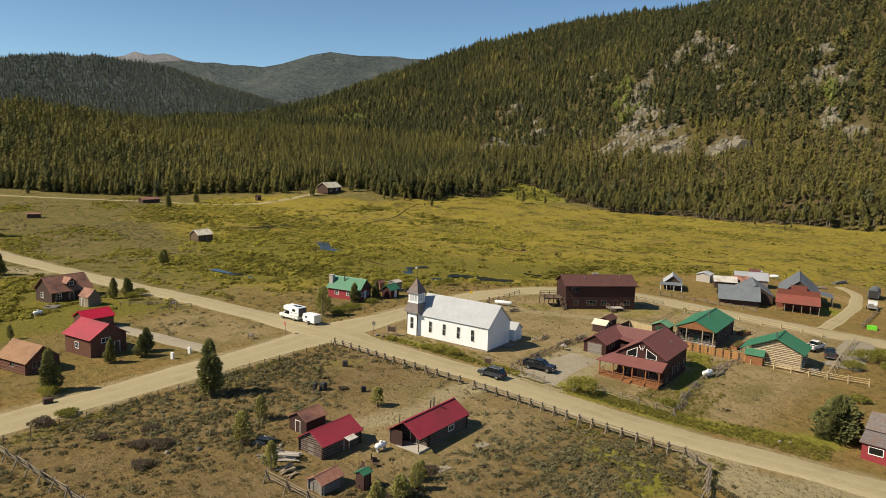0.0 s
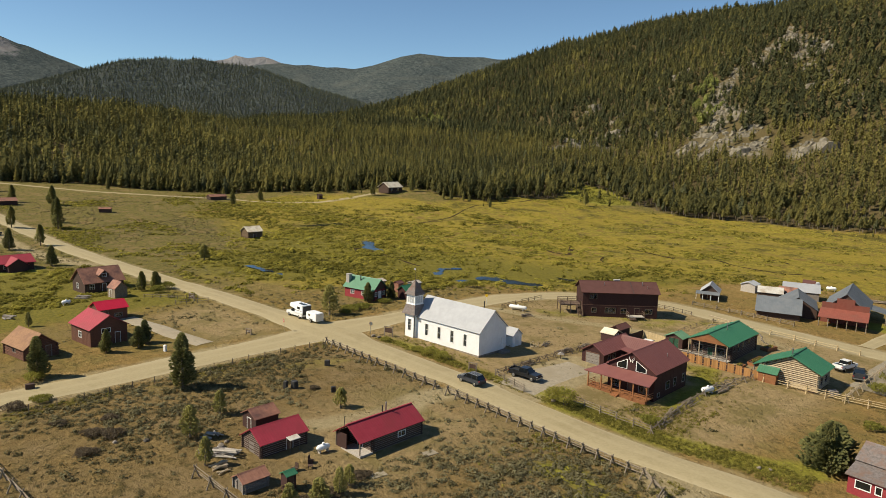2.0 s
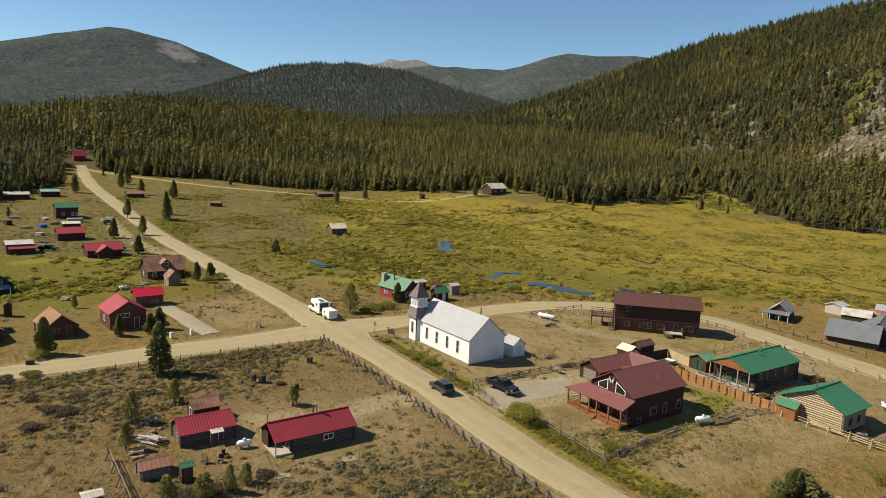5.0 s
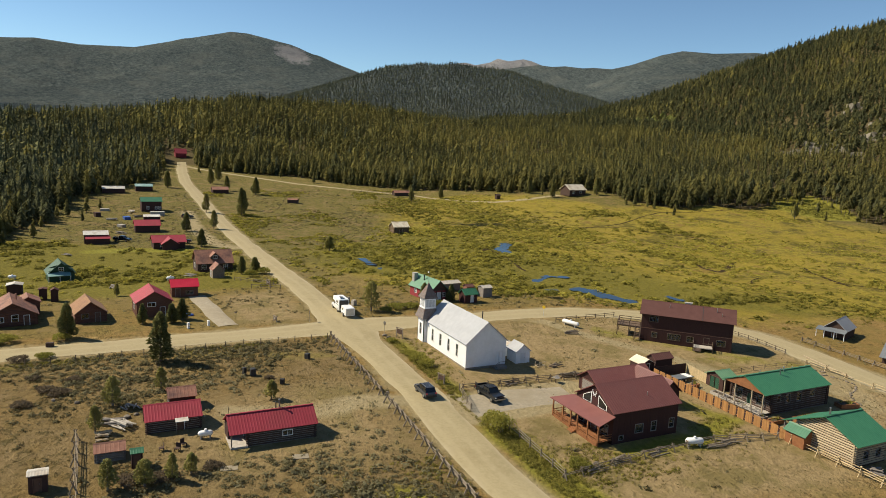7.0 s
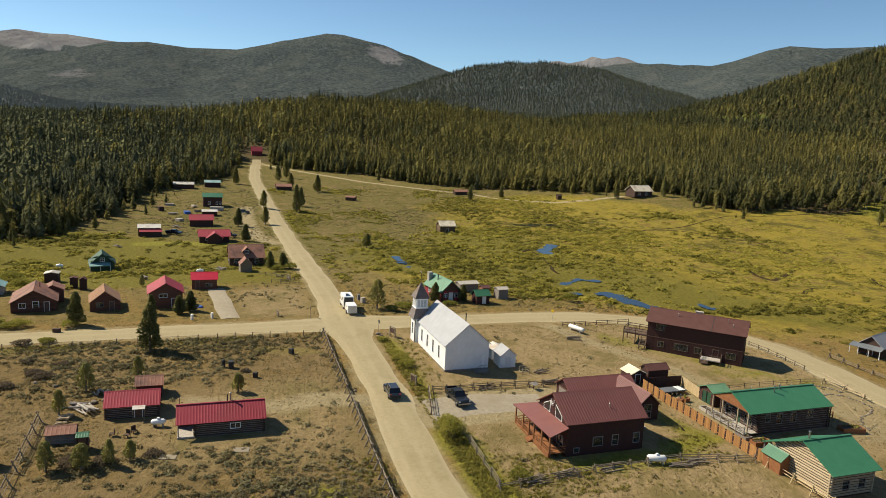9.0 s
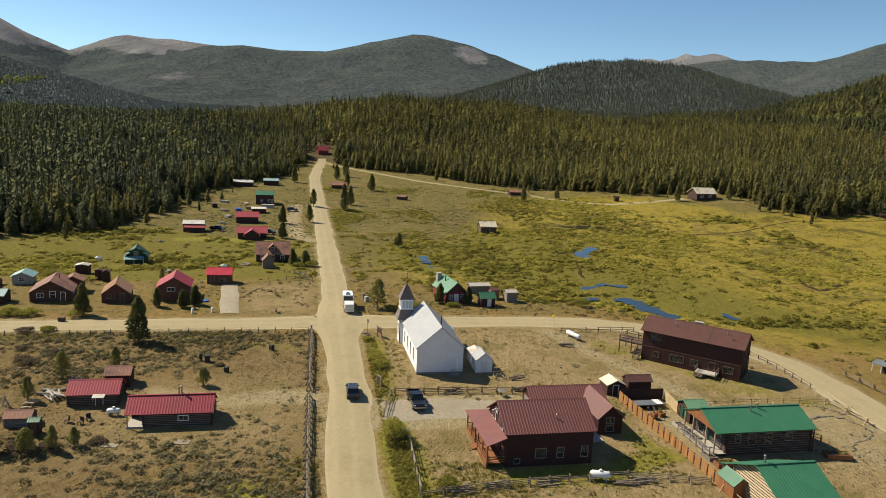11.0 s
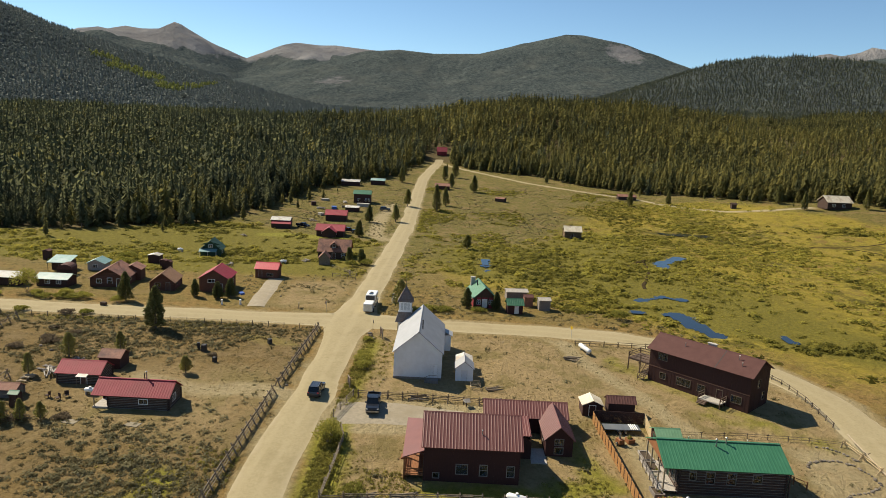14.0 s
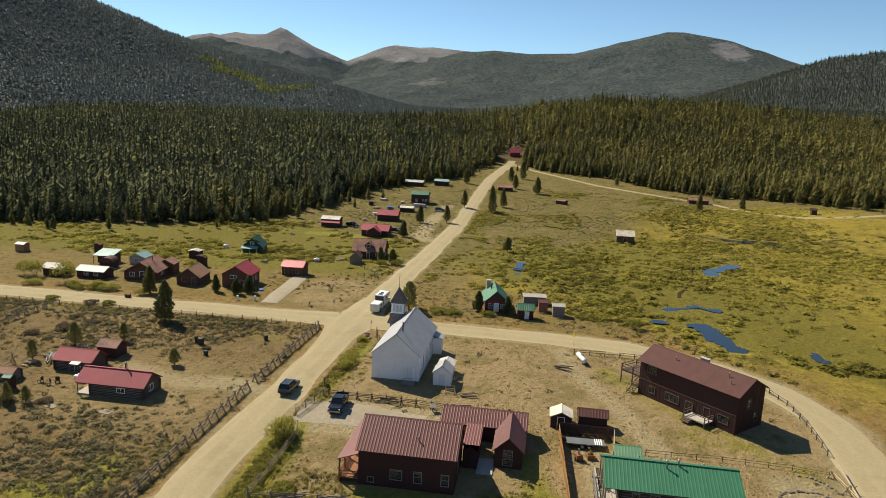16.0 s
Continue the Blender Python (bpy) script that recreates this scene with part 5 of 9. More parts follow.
# ---- the lodge ----
def lodge():
    L, W = 17.4, 7.0
    wins = [("S", 2.2, 0.9, 1.0, 1.0, (1, 0)), ("S", 5.3, 0.8, 2.4, 1.2, (2, 0)), ("S", 9.0, 0.8, 1.2, 1.1, (1, 0)), ("S", 14.6, 0.8, 1.6, 1.1, (1, 0)), ("S", 1.6, 4.1, 1.6, 1.1, (1, 0)), 
            ("E", 2.6, 3.2, 0.9, 1.3, (0, 1)), ("E", 4.6, 0.9, 0.9, 1.2, (0, 1)), ("W", 1.2, 0.9, 0.9, 1.1, (0, 1))]
    h = house("lodge", "two storey dark brown wooden lodge with brown metal roof", -67.45, 159.95, 44.0, L, W, 5.75, 7.60, LODGE_BOARD, BROWN_METAL, 0.5, 0.45, 0.0,
              windows=wins, doors=[("S", 12.2, 0.95, 2.05, MAROON_BOARD), ("W", 3.4, 0.9, 2.0, MAROON_BOARD)], trim=RAIL_DARK, category="lodge", z=3.1, board=0.6)
    bm = bmesh.new()
    roof_slope(bm, Matrix.Translation((2.95, 0, 7.715)) @ Matrix.Rotation(math.pi, 4, "Z"), 0.12, 3.98, 2.10, 0.06)
    part("roof_seam", bm, DARK_STEEL, h)
    bm = boxes((-0.7, 0.7, 0.6, 1.1, 6.6, 7.85), (-0.8, 0.8, 0.5, 1.2, 7.85, 7.95))
    part("chimney", bm, CONCRETE, h, "low wide grey chimney")
    for x, y, z in ((5.5, -1.2, 7.5), (-3.5, -1.5, 7.2), (6.5, -2.2, 6.8)):
        stovepipe(h, x, y, z - 0.7, z + 0.25, 0.06)
    bm = boxes((-L / 2 - 0.02, L / 2 + 0.02, -W / 2 - 0.03, -W / 2, 2.55, 2.7))
    part("band", bm, TRIM_BROWN, h)
    # raised deck at the gable end
    x0, x1, y0, y1, top = -13.6, -L / 2 - 0.02, -2.2, 1.8, 2.35
    n = 16
    for i in range(n):
        a = x0 + (x1 - x0) * i / n
        part("deck_board", boxes((a + 0.01, a + (x1 - x0) / n - 0.01, y0, y1, top - 0.05, top)), DECK_WOOD, h)
    for x in (x0 + 0.1, (x0 + x1) / 2, x1 - 0.2):
        for y in (y0 + 0.1, y1 - 0.1):
            part("deck_post", boxes((x - 0.08, x + 0.08, y - 0.08, y + 0.08, -0.3, top + 1.0)), DECK_WOOD, h)
    for y in (y0 + 0.1, y1 - 0.1):
        for z in (top + 0.95, top + 0.5):
            part("deck_rail", boxes((x0, x1, y - 0.04, y + 0.04, z - 0.05, z + 0.05)), DECK_WOOD, h)
    for z in (top + 0.95, top + 0.5):
        part("deck_rail", boxes((x0 + 0.06, x0 + 0.14, y0, y1, z - 0.05, z + 0.05)), DECK_WOOD, h)
    part("deck_skirt", boxes((x0, x1, y0 + 0.02, y0 + 0.06, top - 0.28, top - 0.05)), DECK_WOOD, h)
    for i in range(9):
        z = top * (1 - (i + 1) / 10)
        part("stair_tread", boxes((-L / 2 - 1.1, -L / 2 - 0.1, y0 - 0.28 * (i + 1), y0 - 0.28 * i, z - 0.05, z)), DECK_WOOD, h)
    for x in (-L / 2 - 1.15, -L / 2 - 0.05):
        part("stringer", tubes(((x, y0, top), (x, y0 - 2.7, 0.1), 0.07), ((x, y0, top + 0.9), (x, y0 - 2.7, 1.0), 0.04), ((x, y0 - 2.7, 0.0), (x, y0 - 2.7, 1.0), 0.05)), DECK_WOOD, h)
    # stoop at the front door
    x0, x1, y0, y1, top = 1.6, 5.2, -W / 2 - 2.2, -W / 2 - 0.03, 0.55
    part("stoop", boxes((x0, x1, y0, y1, 0.40, top)), PALE_BOARD, h, "pale worn board stoop")
    for x in (x0, x1):
        for y in (y0, (y0 + y1) / 2, y1):
            part("stoop_post", boxes((x - 0.06, x + 0.06, y - 0.06, y + 0.06, -0.3, top + 0.95)), DECK_WOOD, h)
        for z in (top + 0.9, top + 0.5):
            part("stoop_rail", boxes((x - 0.04, x + 0.04, y0, y1, z - 0.05, z + 0.05)), DECK_WOOD, h)
    part("stoop_rail", boxes((x0 + 1.6, x1, y0 - 0.04, y0 + 0.04, top + 0.85, top + 0.95)), DECK_WOOD, h)
    for i in range(3):
        part("step", boxes((x0 + 0.1, x0 + 1.5, y0 - 0.3 * (i + 1), y0 - 0.3 * i, 0, top - 0.14 * (i + 1))), DECK_WOOD, h)


lodge()


# ---- the maroon house with its garage ----
def maroon_house():
    L, W = 11.7, 8.2
    wins = [("S", 4.0, 0.95, 1.35, 1.2, (0, 0)), ("S", 6.9, 0.85, 0.85, 1.35, (0, 1)), ("S", 10.2, 0.85, 0.85, 1.35, (0, 1)), ("S", 1.2, 0.3, 0.7, 0.6, (0, 0)),
            ("N", 3.0, 1.0, 1.2, 1.2, (1, 0)), ("N", 8.0, 1.0, 1.2, 1.2, (1, 0)), ("W", 0.9, 0.8, 1.1, 1.3, (0, 1)), ("W", 5.6, 0.8, 1.6, 1.4, (1, 0)), ("E", 3.2, 1.0, 1.0, 1.2, (0, 1))]
    h = house("house", "dark maroon wooden house with maroon ribbed metal roof", -39.1, 119.95, 90, L, W, 4.5, 7.0, MAROON_BOARD, MAROON, 0.38, 0.35, 0.40,
              windows=wins, doors=[("W", 3.6, 1.0, 2.05, TRIM_BROWN)], trim=GREY_WOOD, board=0.5, z=2.0)
    s = W / 2
    # local: x runs north, y runs west; the south gable is at x = -L / 2
    gx0 = -L / 2
    for side in (-1, 1):
        a, b = side * 0.75, side * 2.6
        fr = [(a, 4.05), (b, 4.05), (b, 4.75), (a, 5.75)]
        bm = bmesh.new()
        prism(bm, [(q, z) for q, z in fr], 0, 0.05, Matrix.Translation((gx0 - 0.09, 0, 0)) @ Matrix.Rotation(math.pi / 2, 4, "Z") @ Matrix.Rotation(math.pi, 4, "Z"))
        bm.transform(Matrix.Identity(4))
        w = part("gable_window", bm, TRIM_WHITE, h)
        mid = (sum(q for q, z in fr) / 4, sum(z for q, z in fr) / 4)
        bm = bmesh.new()
        prism(bm, [(mid[0] + (q - mid[0]) * 0.86, mid[1] + (z - mid[1]) * 0.86) for q, z in fr], 0, 0.04, Matrix.Translation((gx0 - 0.12, 0, 0)) @ Matrix.Rotation(math.pi / 2, 4, "Z") @ Matrix.Rotation(math.pi, 4, "Z"))
        part("pane", bm, GLASS_DARK, w)
    bm = bmesh.new()
    for side in (-1, 1):
        pts = [(0, 5.6), (0.22, 5.62), (0.42, 5.85), (0.40, 6.2)]
        for (p, z), (q, w) in zip(pts[:-1], pts[1:]):
            tube(bm, (gx0 - 0.2, side * p, z), (gx0 - 0.25, side * q, w), 0.05, n=6)
        tube(bm, (gx0 - 0.2, side * 0.2, 5.62), (gx0 - 0.3, side * 0.16, 5.95), 0.035, n=6)
        tube(bm, (gx0 - 0.2, side * 0.05, 5.6), (gx0 - 0.22, side * 0.25, 5.35), 0.05, n=6)
    part("antlers", bm, TRIM_WHITE, h, "large bleached antlers on the gable")
    # porch
    out = gx0 - 2.6
    bm = bmesh.new()
    slab(bm, [(gx0 + 0.02, -s - 0.35, 3.95), (gx0 + 0.02, s + 0.6, 3.95), (out, s + 3.0, 2.95), (out, -s - 0.35, 2.95)], 0.12)
    part("porch_roof", bm, MAROON, h)
    bm = bmesh.new()
    slab(bm, [(gx0 + 0.02, s + 0.6, 3.95), (gx0 + 2.6, s + 0.6, 3.95), (gx0 + 2.6, s + 2.6, 2.95), (out, s + 3.0, 2.95)], 0.12)
    part("porch_roof", bm, MAROON, h)
    nb = 12
    for i in range(nb):
        a = out + 0.15 + (gx0 - out - 0.2) * i / nb
        part("porch_board", boxes((a, a + (gx0 - out - 0.2) / nb - 0.015, -s, s + 2.4, 0.42, 0.48)), ORANGE_WOOD, h)
    part("porch_skirt", boxes((out + 0.15, out + 0.2, -s, s + 2.4, -0.3, 0.42)), ORANGE_WOOD, h)
    posts = [-s + 0.1, -1.7, 0.6, 2.1, 4.0, s + 2.3]
    for p in posts:
        part("porch_post", boxes((out + 0.15, out + 0.33, p - 0.09, p + 0.09, -0.3, 2.88)), ORANGE_WOOD, h)
    for a, b in zip(posts[:-1], posts[1:]):
        if a == 0.6:
            continue
        for z in (0.62, 0.95, 1.3):
            part("porch_rail", boxes((out + 0.2, out + 0.28, a, b, z - 0.05, z + 0.05)), ORANGE_WOOD, h)
        for i in range(1, int((b - a) / 0.35)):
            u = a + i * (b - a) / int((b - a) / 0.35)
            part("baluster", boxes((out + 0.21, out + 0.27, u - 0.03, u + 0.03, 0.5, 1.3)), ORANGE_WOOD, h)
    for p in (-s + 0.1, s + 2.3):
        for z in (0.62, 0.95, 1.3):
            part("porch_rail", boxes((out + 0.3, gx0 - 0.05, p - 0.04, p + 0.04, z - 0.05, z + 0.05)), ORANGE_WOOD, h)
    for p in (-s + 0.1, 2.1):
        part("brace", tubes(((out + 0.24, p, 2.2), (out + 0.24, p + 0.6, 2.85), 0.05)), ORANGE_WOOD, h)
    for i in range(3):
        part("step", boxes((out - 0.3 * (i + 1) + 0.15, out - 0.3 * i + 0.15, 0.75, 1.95, -0.2, 0.48 - 0.15 * (i + 1))), ORANGE_WOOD, h)
    stovepipe(h, 1.2, -2.6, 5.3, 6.0, 0.07)
    # garage with its own gable, and the wings that join it to the house
    g = house("garage", "maroon garage wing with a grey overhead door", -51.0, 128.0, 90, 11.4, 4.5, 2.35, 3.75, MAROON_BOARD, MAROON, 0.3, 0.35, 0.40,
              windows=[("S", 1.5, 1.0, 0.8, 0.8, (0, 0)), ("S", 3.2, 1.0, 0.8, 0.8, (0, 0))], trim=GREY_WOOD, category="garage", z=2.45, board=0.5)
    for i in range(4):
        part("door_panel", boxes((-5.74, -5.70, -1.35, 1.35, 0.02 + i * 0.52, 0.50 + i * 0.52)), GREY_WOOD, g)
    part("door_frame", boxes((-5.76, -5.70, -1.5, -1.36, 0, 2.2), (-5.76, -5.70, 1.36, 1.5, 0, 2.2), (-5.76, -5.70, -1.5, 1.5, 2.12, 2.25)), TRIM_BROWN, g)
    part("apron", boxes((-8.2, -5.75, -1.8, 1.8, -0.3, 0.03)), CONCRETE, g, "pale concrete apron")
    w = house("house_wing", "maroon gabled cabin wing beside the garage", -46.3, 131.8, 0, 7.6, 3.6, 2.45, 4.1, MAROON_BOARD, MAROON, 0.3, 0.35, 0.40,
              windows=[("E", 1.2, 1.55, 1.1, 0.8, (1, 0)), ("E", 1.2, 0.35, 1.1, 0.85, (0, 0)), ("S", 4.5, 1.0, 0.9, 1.0, (0, 1))], trim=GREY_WOOD, category="house", z=2.2, board=0.5)
    k = house("house_wing", "low maroon link between house and garage", -44.4, 127.0, 0, 6.0, 1.9, 2.2, 2.9, MAROON_BOARD, None, trim=GREY_WOOD, category="house", z=2.2, board=0.5)
    bm = bmesh.new()
    roof_slope(bm, Matrix.Translation((-3.2, 1.1, 3.2)) @ Matrix.Rotation(-math.pi / 2, 4, "Z"), 2.25, 4.8, 0.75, 0.1, 0.4)
    part("roof", bm, MAROON, k)
    tagged(mesh_object("walkway", *box_data(-47.3, -40.2, 127.95, 130.0, 2.1, 2.24), CONCRETE), "pale concrete walkway between the wings", "path", kind="structure")


def box_data(x0, x1, y0, y1, z0, z1):
    v = [(x, y, z) for z in (z0, z1) for x, y in ((x0, y0), (x1, y0), (x1, y1), (x0, y1))]
    return v, [(3, 2, 1, 0), (4, 5, 6, 7), (0, 1, 5, 4), (1, 2, 6, 5), (2, 3, 7, 6), (3, 0, 4, 7)]


maroon_house()


# ---- green roofed houses ----
def deck_house():
    L, W = 13.0, 7.6
    wins = [("S", u, s0, w, t, (0, 1)) for u, s0, w, t in ((1.3, 1.85, 0.75, 1.0), (3.3, 1.45, 1.0, 1.45), (5.9, 1.45, 1.0, 1.45), (9.0, 1.85, 1.05, 1.0))] + [("W", 1.0, 0.8, 1.2, 1.4, (0, 1)), ("W", 5.0, 0.8, 1.4, 1.4, (0, 1))]
    h = house("log_house", "low dark log house with bright green metal roof", -38.6, 151.6, 90, L, W, 3.5, 5.15, DARK_LOG, None, windows=wins,
              doors=[("W", 3.2, 0.95, 2.05, DARK_GREEN)], trim=GREY_WOOD, logs=0.34, z=1.95, backing=GREY_WOOD)
    for side in (1, -1):
        bm = bmesh.new()
        roof_slope(bm, Matrix.Translation((0.3, 0, 5.3)) @ (Matrix.Identity(4) if side > 0 else Matrix.Rotation(math.pi, 4, "Z")) @ Matrix.Translation((-(L / 2 + 0.3 if side < 0 else L / 2 + 2.3) + (0 if side > 0 else 0), 0, 0)), L + 2.6, 4.25, 1.85, 0.10, 0.42)
        part("roof_slope", bm, GREEN_METAL, h, "bright green ribbed metal roof")
    part("ridge_cap", boxes((-L / 2 - 2.0, L / 2 + 0.6, -0.18, 0.18, 5.27, 5.36)), GREEN_METAL, h)
    g = -L / 2 - 1.75
    bm = bmesh.new()
    prism(bm, [(-4.0, 3.40), (4.0, 3.40), (0, 5.12)], 0, 0.08, Matrix.Translation((g, 0, 0)) @ Matrix.Rotation(math.pi / 2, 4, "Z"))
    part("gable_board", bm, ORANGE_WOOD, h, "orange stained gable boards")
    for y in (-3.7, -1.6, 1.6, 3.7):
        part("porch_post", tubes(((g, y, 0.0), (g, y, 3.42), 0.11)), PALE_LOG, h)
    for x in (L / 2 + 0.4,):
        part("porch_post", tubes(((x, -3.9, 0.0), (x, -3.9, 3.3), 0.1)), DARK_LOG, h)
    # deck with pale boards
    for i in range(12):
        a = -L / 2 - 2.55 + i * 0.21
        part("deck_board", boxes((a + 0.008, a + 0.202, -4.0, 4.0, 0.34, 0.40)), PALE_BOARD, h)
    for y in np.linspace(-4.0, 4.0, 6):
        part("deck_post", boxes((-L / 2 - 2.62, -L / 2 - 2.50, y - 0.06, y + 0.06, -0.2, 1.3)), GREY_WOOD, h)
    for z in (0.85, 1.28):
        part("deck_rail", boxes((-L / 2 - 2.61, -L / 2 - 2.52, -4.0, 4.0, z - 0.04, z + 0.04)), GREY_WOOD, h)
    for i, x in enumerate(np.linspace(L / 2 + 0.7, L / 2 + 4.0, 4)):
        part("ramp_post", boxes((x - 0.07, x + 0.07, 2.2 - 1.2 * i, 2.34 - 1.2 * i, -0.3, 1.1)), ORANGE_WOOD, h)
    for z in (0.55, 1.0):
        part("ramp_rail", tubes(((L / 2 + 0.7, 2.27, z), (L / 2 + 4.0, -1.33, z), 0.05)), ORANGE_WOOD, h)
    for x, y in ((-1.2, -0.8), (0.2, -0.3), (-4.2, 0.6), (3.2, 0.4)):
        stovepipe(h, x, y, 4.6, 5.9 if abs(x) < 2 else 5.4, 0.1 if abs(x) < 2 else 0.06)
    s = house("shed", "small shed with faded green roof and green doors", -46.3, 147.0, 90, 3.0, 3.6, 2.1, 2.9, BROWN_BOARD, PALE_GREEN, 0.25, 0.3, 0.42, doors=[("W", 0.8, 0.95, 1.9, DARK_GREEN), ("W", 1.85, 0.95, 1.9, DARK_GREEN)], category="shed", trim=TRIM_BROWN)
    return h


deck_house()


def pale_log_house():
    L, W = 6.8, 10.4
    h = house("log_house", "pale peeled log house with wide green metal roof", -22.9, 144.6, 90, L, 8.6, 3.45, 5.45, PALE_LOG, None, windows=[("S", 2.0, 0.9, 1.0, 1.0, (0, 1)), ("S", 4.6, 0.9, 1.0, 1.0, (0, 1))], doors=[("N", 2.0, 1.0, 2.0, TRIM_BROWN)], trim=GREY_WOOD, logs=0.34, z=1.35, backing=DARK_LOG)
    for side, run in ((-1, 5.1), (1, 6.4)):
        bm = bmesh.new()
        m = Matrix.Translation((0, 0, 5.6)) @ (Matrix.Identity(4) if side > 0 else Matrix.Rotation(math.pi, 4, "Z")) @ Matrix.Translation((-L / 2 - 0.6, 0, 0))
        roof_slope(bm, m, L + 1.2, run, run * 0.465, 0.10, 0.42)
        part("roof_slope", bm, GREEN_METAL, h, "bright green ribbed metal roof")
    part("ridge_cap", boxes((-L / 2 - 0.62, L / 2 + 0.62, -0.18, 0.18, 5.57, 5.66)), GREEN_METAL, h)
    for x in (-L / 2 - 0.3, 0, L / 2 + 0.3):
        part("carport_post", tubes(((x, 6.1, -0.1), (x, 6.1, 2.7), 0.1)), GREY_WOOD, h)
    stovepipe(h, -2.6, 0.3, 5.0, 6.5, 0.12)
    s = house("shed", "small orange board shed with green roof", -26.3, 140.6, 0, 3.0, 2.0, 1.9, 2.7, ORANGE_WOOD, GREEN_METAL, 0.25, 0.25, 0.42, category="shed", z=1.45)


pale_log_house()


# ---- log cabins with red roofs ----
def cabins():
    a = house("cabin", "long low dark log cabin with red metal roof", -52.25, 72.7, 90, 8.6, 4.6, 2.0, 3.45, DARK_LOG, None, windows=[("S", 4.4, 0.8, 1.2, 0.65, (1, 0)), ("N", 2.0, 0.8, 1.0, 0.9, (1, 0)), ("E", 1.6, 0.8, 1.1, 0.9, (1, 0))],
              doors=[("W", 1.8, 0.9, 1.85, TRIM_BROWN)], logs=0.26, category="cabin", z=2.45, group="red roofed cabins", backing=GREY_WOOD)
    for side in (1, -1):
        bm = bmesh.new()
        m = Matrix.Translation((-1.0 if side > 0 else -1.0, 0, 3.6)) @ (Matrix.Identity(4) if side > 0 else Matrix.Rotation(math.pi, 4, "Z")) @ Matrix.Translation((-5.65, 0, 0))
        roof_slope(bm, m, 11.3, 2.65, 1.68, 0.08, 0.38)
        part("roof_slope", bm, RED_METAL, a, "red ribbed metal roof")
    part("ridge_cap", boxes((-6.66, 4.66, -0.14, 0.14, 3.57, 3.65)), RED_METAL, a)
    for y in (-2.3, 2.3):
        part("porch_post", tubes(((-6.35, y, -0.2), (-6.35, y, 1.95), 0.08)), RAIL_WOOD, a)
    part("porch_floor", boxes((-6.5, -4.35, -2.5, 1.2, -0.1, 0.18)), PALE_BOARD, a, "pale worn porch boards")
    part("porch_wall", boxes((-6.3, -4.35, 2.2, 2.3, 0.0, 2.0), (-6.35, -6.25, 0.3, 2.3, 0.0, 2.1)), BROWN_BOARD, a)
    stovepipe(a, 0.2, 0.25, 3.2, 4.7, 0.10)
    stovepipe(a, -0.2, 0.5, 3.0, 4.3, 0.08, DARK_STEEL)
    stovepipe(a, -6.2, 0.9, 2.7, 4.3, 0.04, DARK_STEEL, False)
    b = house("cabin", "small dark log cabin with red metal roof", -59.2, 60.35, 90, 6.5, 4.0, 1.95, 3.2, DARK_LOG, RED_METAL, 0.35, 0.3, 0.38, windows=[("N", 2.0, 0.7, 0.9, 0.8, (1, 0))],
              doors=[("S", 3.6, 0.9, 1.75, TRIM_BROWN)], logs=0.26, category="cabin", z=2.65, group="red roofed cabins", backing=GREY_WOOD)
    bm = bmesh.new()
    slab(bm, [(0.1, -2.05, 1.95), (1.7, -2.05, 1.95), (1.7, -3.1, 1.7), (0.1, -3.1, 1.7)], 0.06)
    part("awning", bm, WHITE_TIN, b, "pale tin awning over the door")
    for x in (0.2, 1.6):
        part("awning_post", tubes(((x, -3.0, -0.2), (x, -3.0, 1.7), 0.04)), RAIL_WOOD, b)
    part("door", boxes((-3.30, -3.27, -0.5, 0.5, 0.0, 1.7)), GREY_WOOD, b, "pale grey plank door")
    house("shed", "small brown shed with rusted tin roof", -65.1, 62.1, 90, 3.4, 3.2, 2.0, 2.85, BROWN_BOARD, RUST, 0.2, 0.25, 0.5, doors=[("W", 1.2, 0.8, 1.7, BROWN_BOARD)], category="shed", trim=TRIM_WHITE, z=2.9)
    house("shed", "low log shed with brown tin roof", -52.4, 52.7, 90, 2.9, 2.1, 1.35, 1.95, GREY_WOOD, RUST, 0.25, 0.3, 0.5, doors=[("W", 0.7, 0.7, 1.25, GREY_WOOD)], logs=0.22, category="shed", trim=GREY_WOOD, z=2.45)
    house("outhouse", "narrow brown outhouse with a green roof", -49.3, 55.5, 90, 1.2, 1.2, 1.9, 2.2, BROWN_BOARD, GREEN_METAL, 0.15, 0.15, 0.3, doors=[("S", 0.25, 0.7, 1.7, TRIM_BROWN)], category="outhouse", trim=TRIM_BROWN, z=2.35)
    house("shed", "small weathered shed with a flat tin roof", -47.2, 45.6, 90, 1.8, 1.5, 2.0, 2.15, BROWN_BOARD, WHITE_TIN, 0.15, 0.15, 0.3, doors=[("S", 0.5, 0.7, 1.6, TRIM_BROWN)], category="shed", trim=TRIM_BROWN)


cabins()

# ---- houses over the cross road ----
house("cabin", "tall dark brown cabin with red metal roof", -117.4, 62.0, 4, 7.4, 6.6, 3.3, 5.3, RED_LOG, RED_METAL, 0.4, 0.4, 0.45, windows=[("E", 2.0, 2.3, 1.5, 0.7, (1, 0)), ("N", 2.0, 1.2, 1.0, 1.0), ("N", 4.5, 1.2, 1.0, 1.0), ("S", 3.0, 1.2, 1.0, 1.0)], doors=[("E", 4.4, 0.9, 2.0, TRIM_BROWN)], board=0.5, z=3.4)
house("garage", "small brown garage with vivid red roof", -133.0, 70.0, 90, 5.6, 4.4, 2.3, 3.5, RED_LOG, BRIGHT_RED, 0.3, 0.3, 0.45, windows=[("S", 3.0, 0.5, 1.5, 0.7, (1, 0))], doors=[("S", 0.8, 0.9, 1.9, TRIM_BROWN)], trim=GREY_WOOD, category="garage", board=0.5, z=3.4)
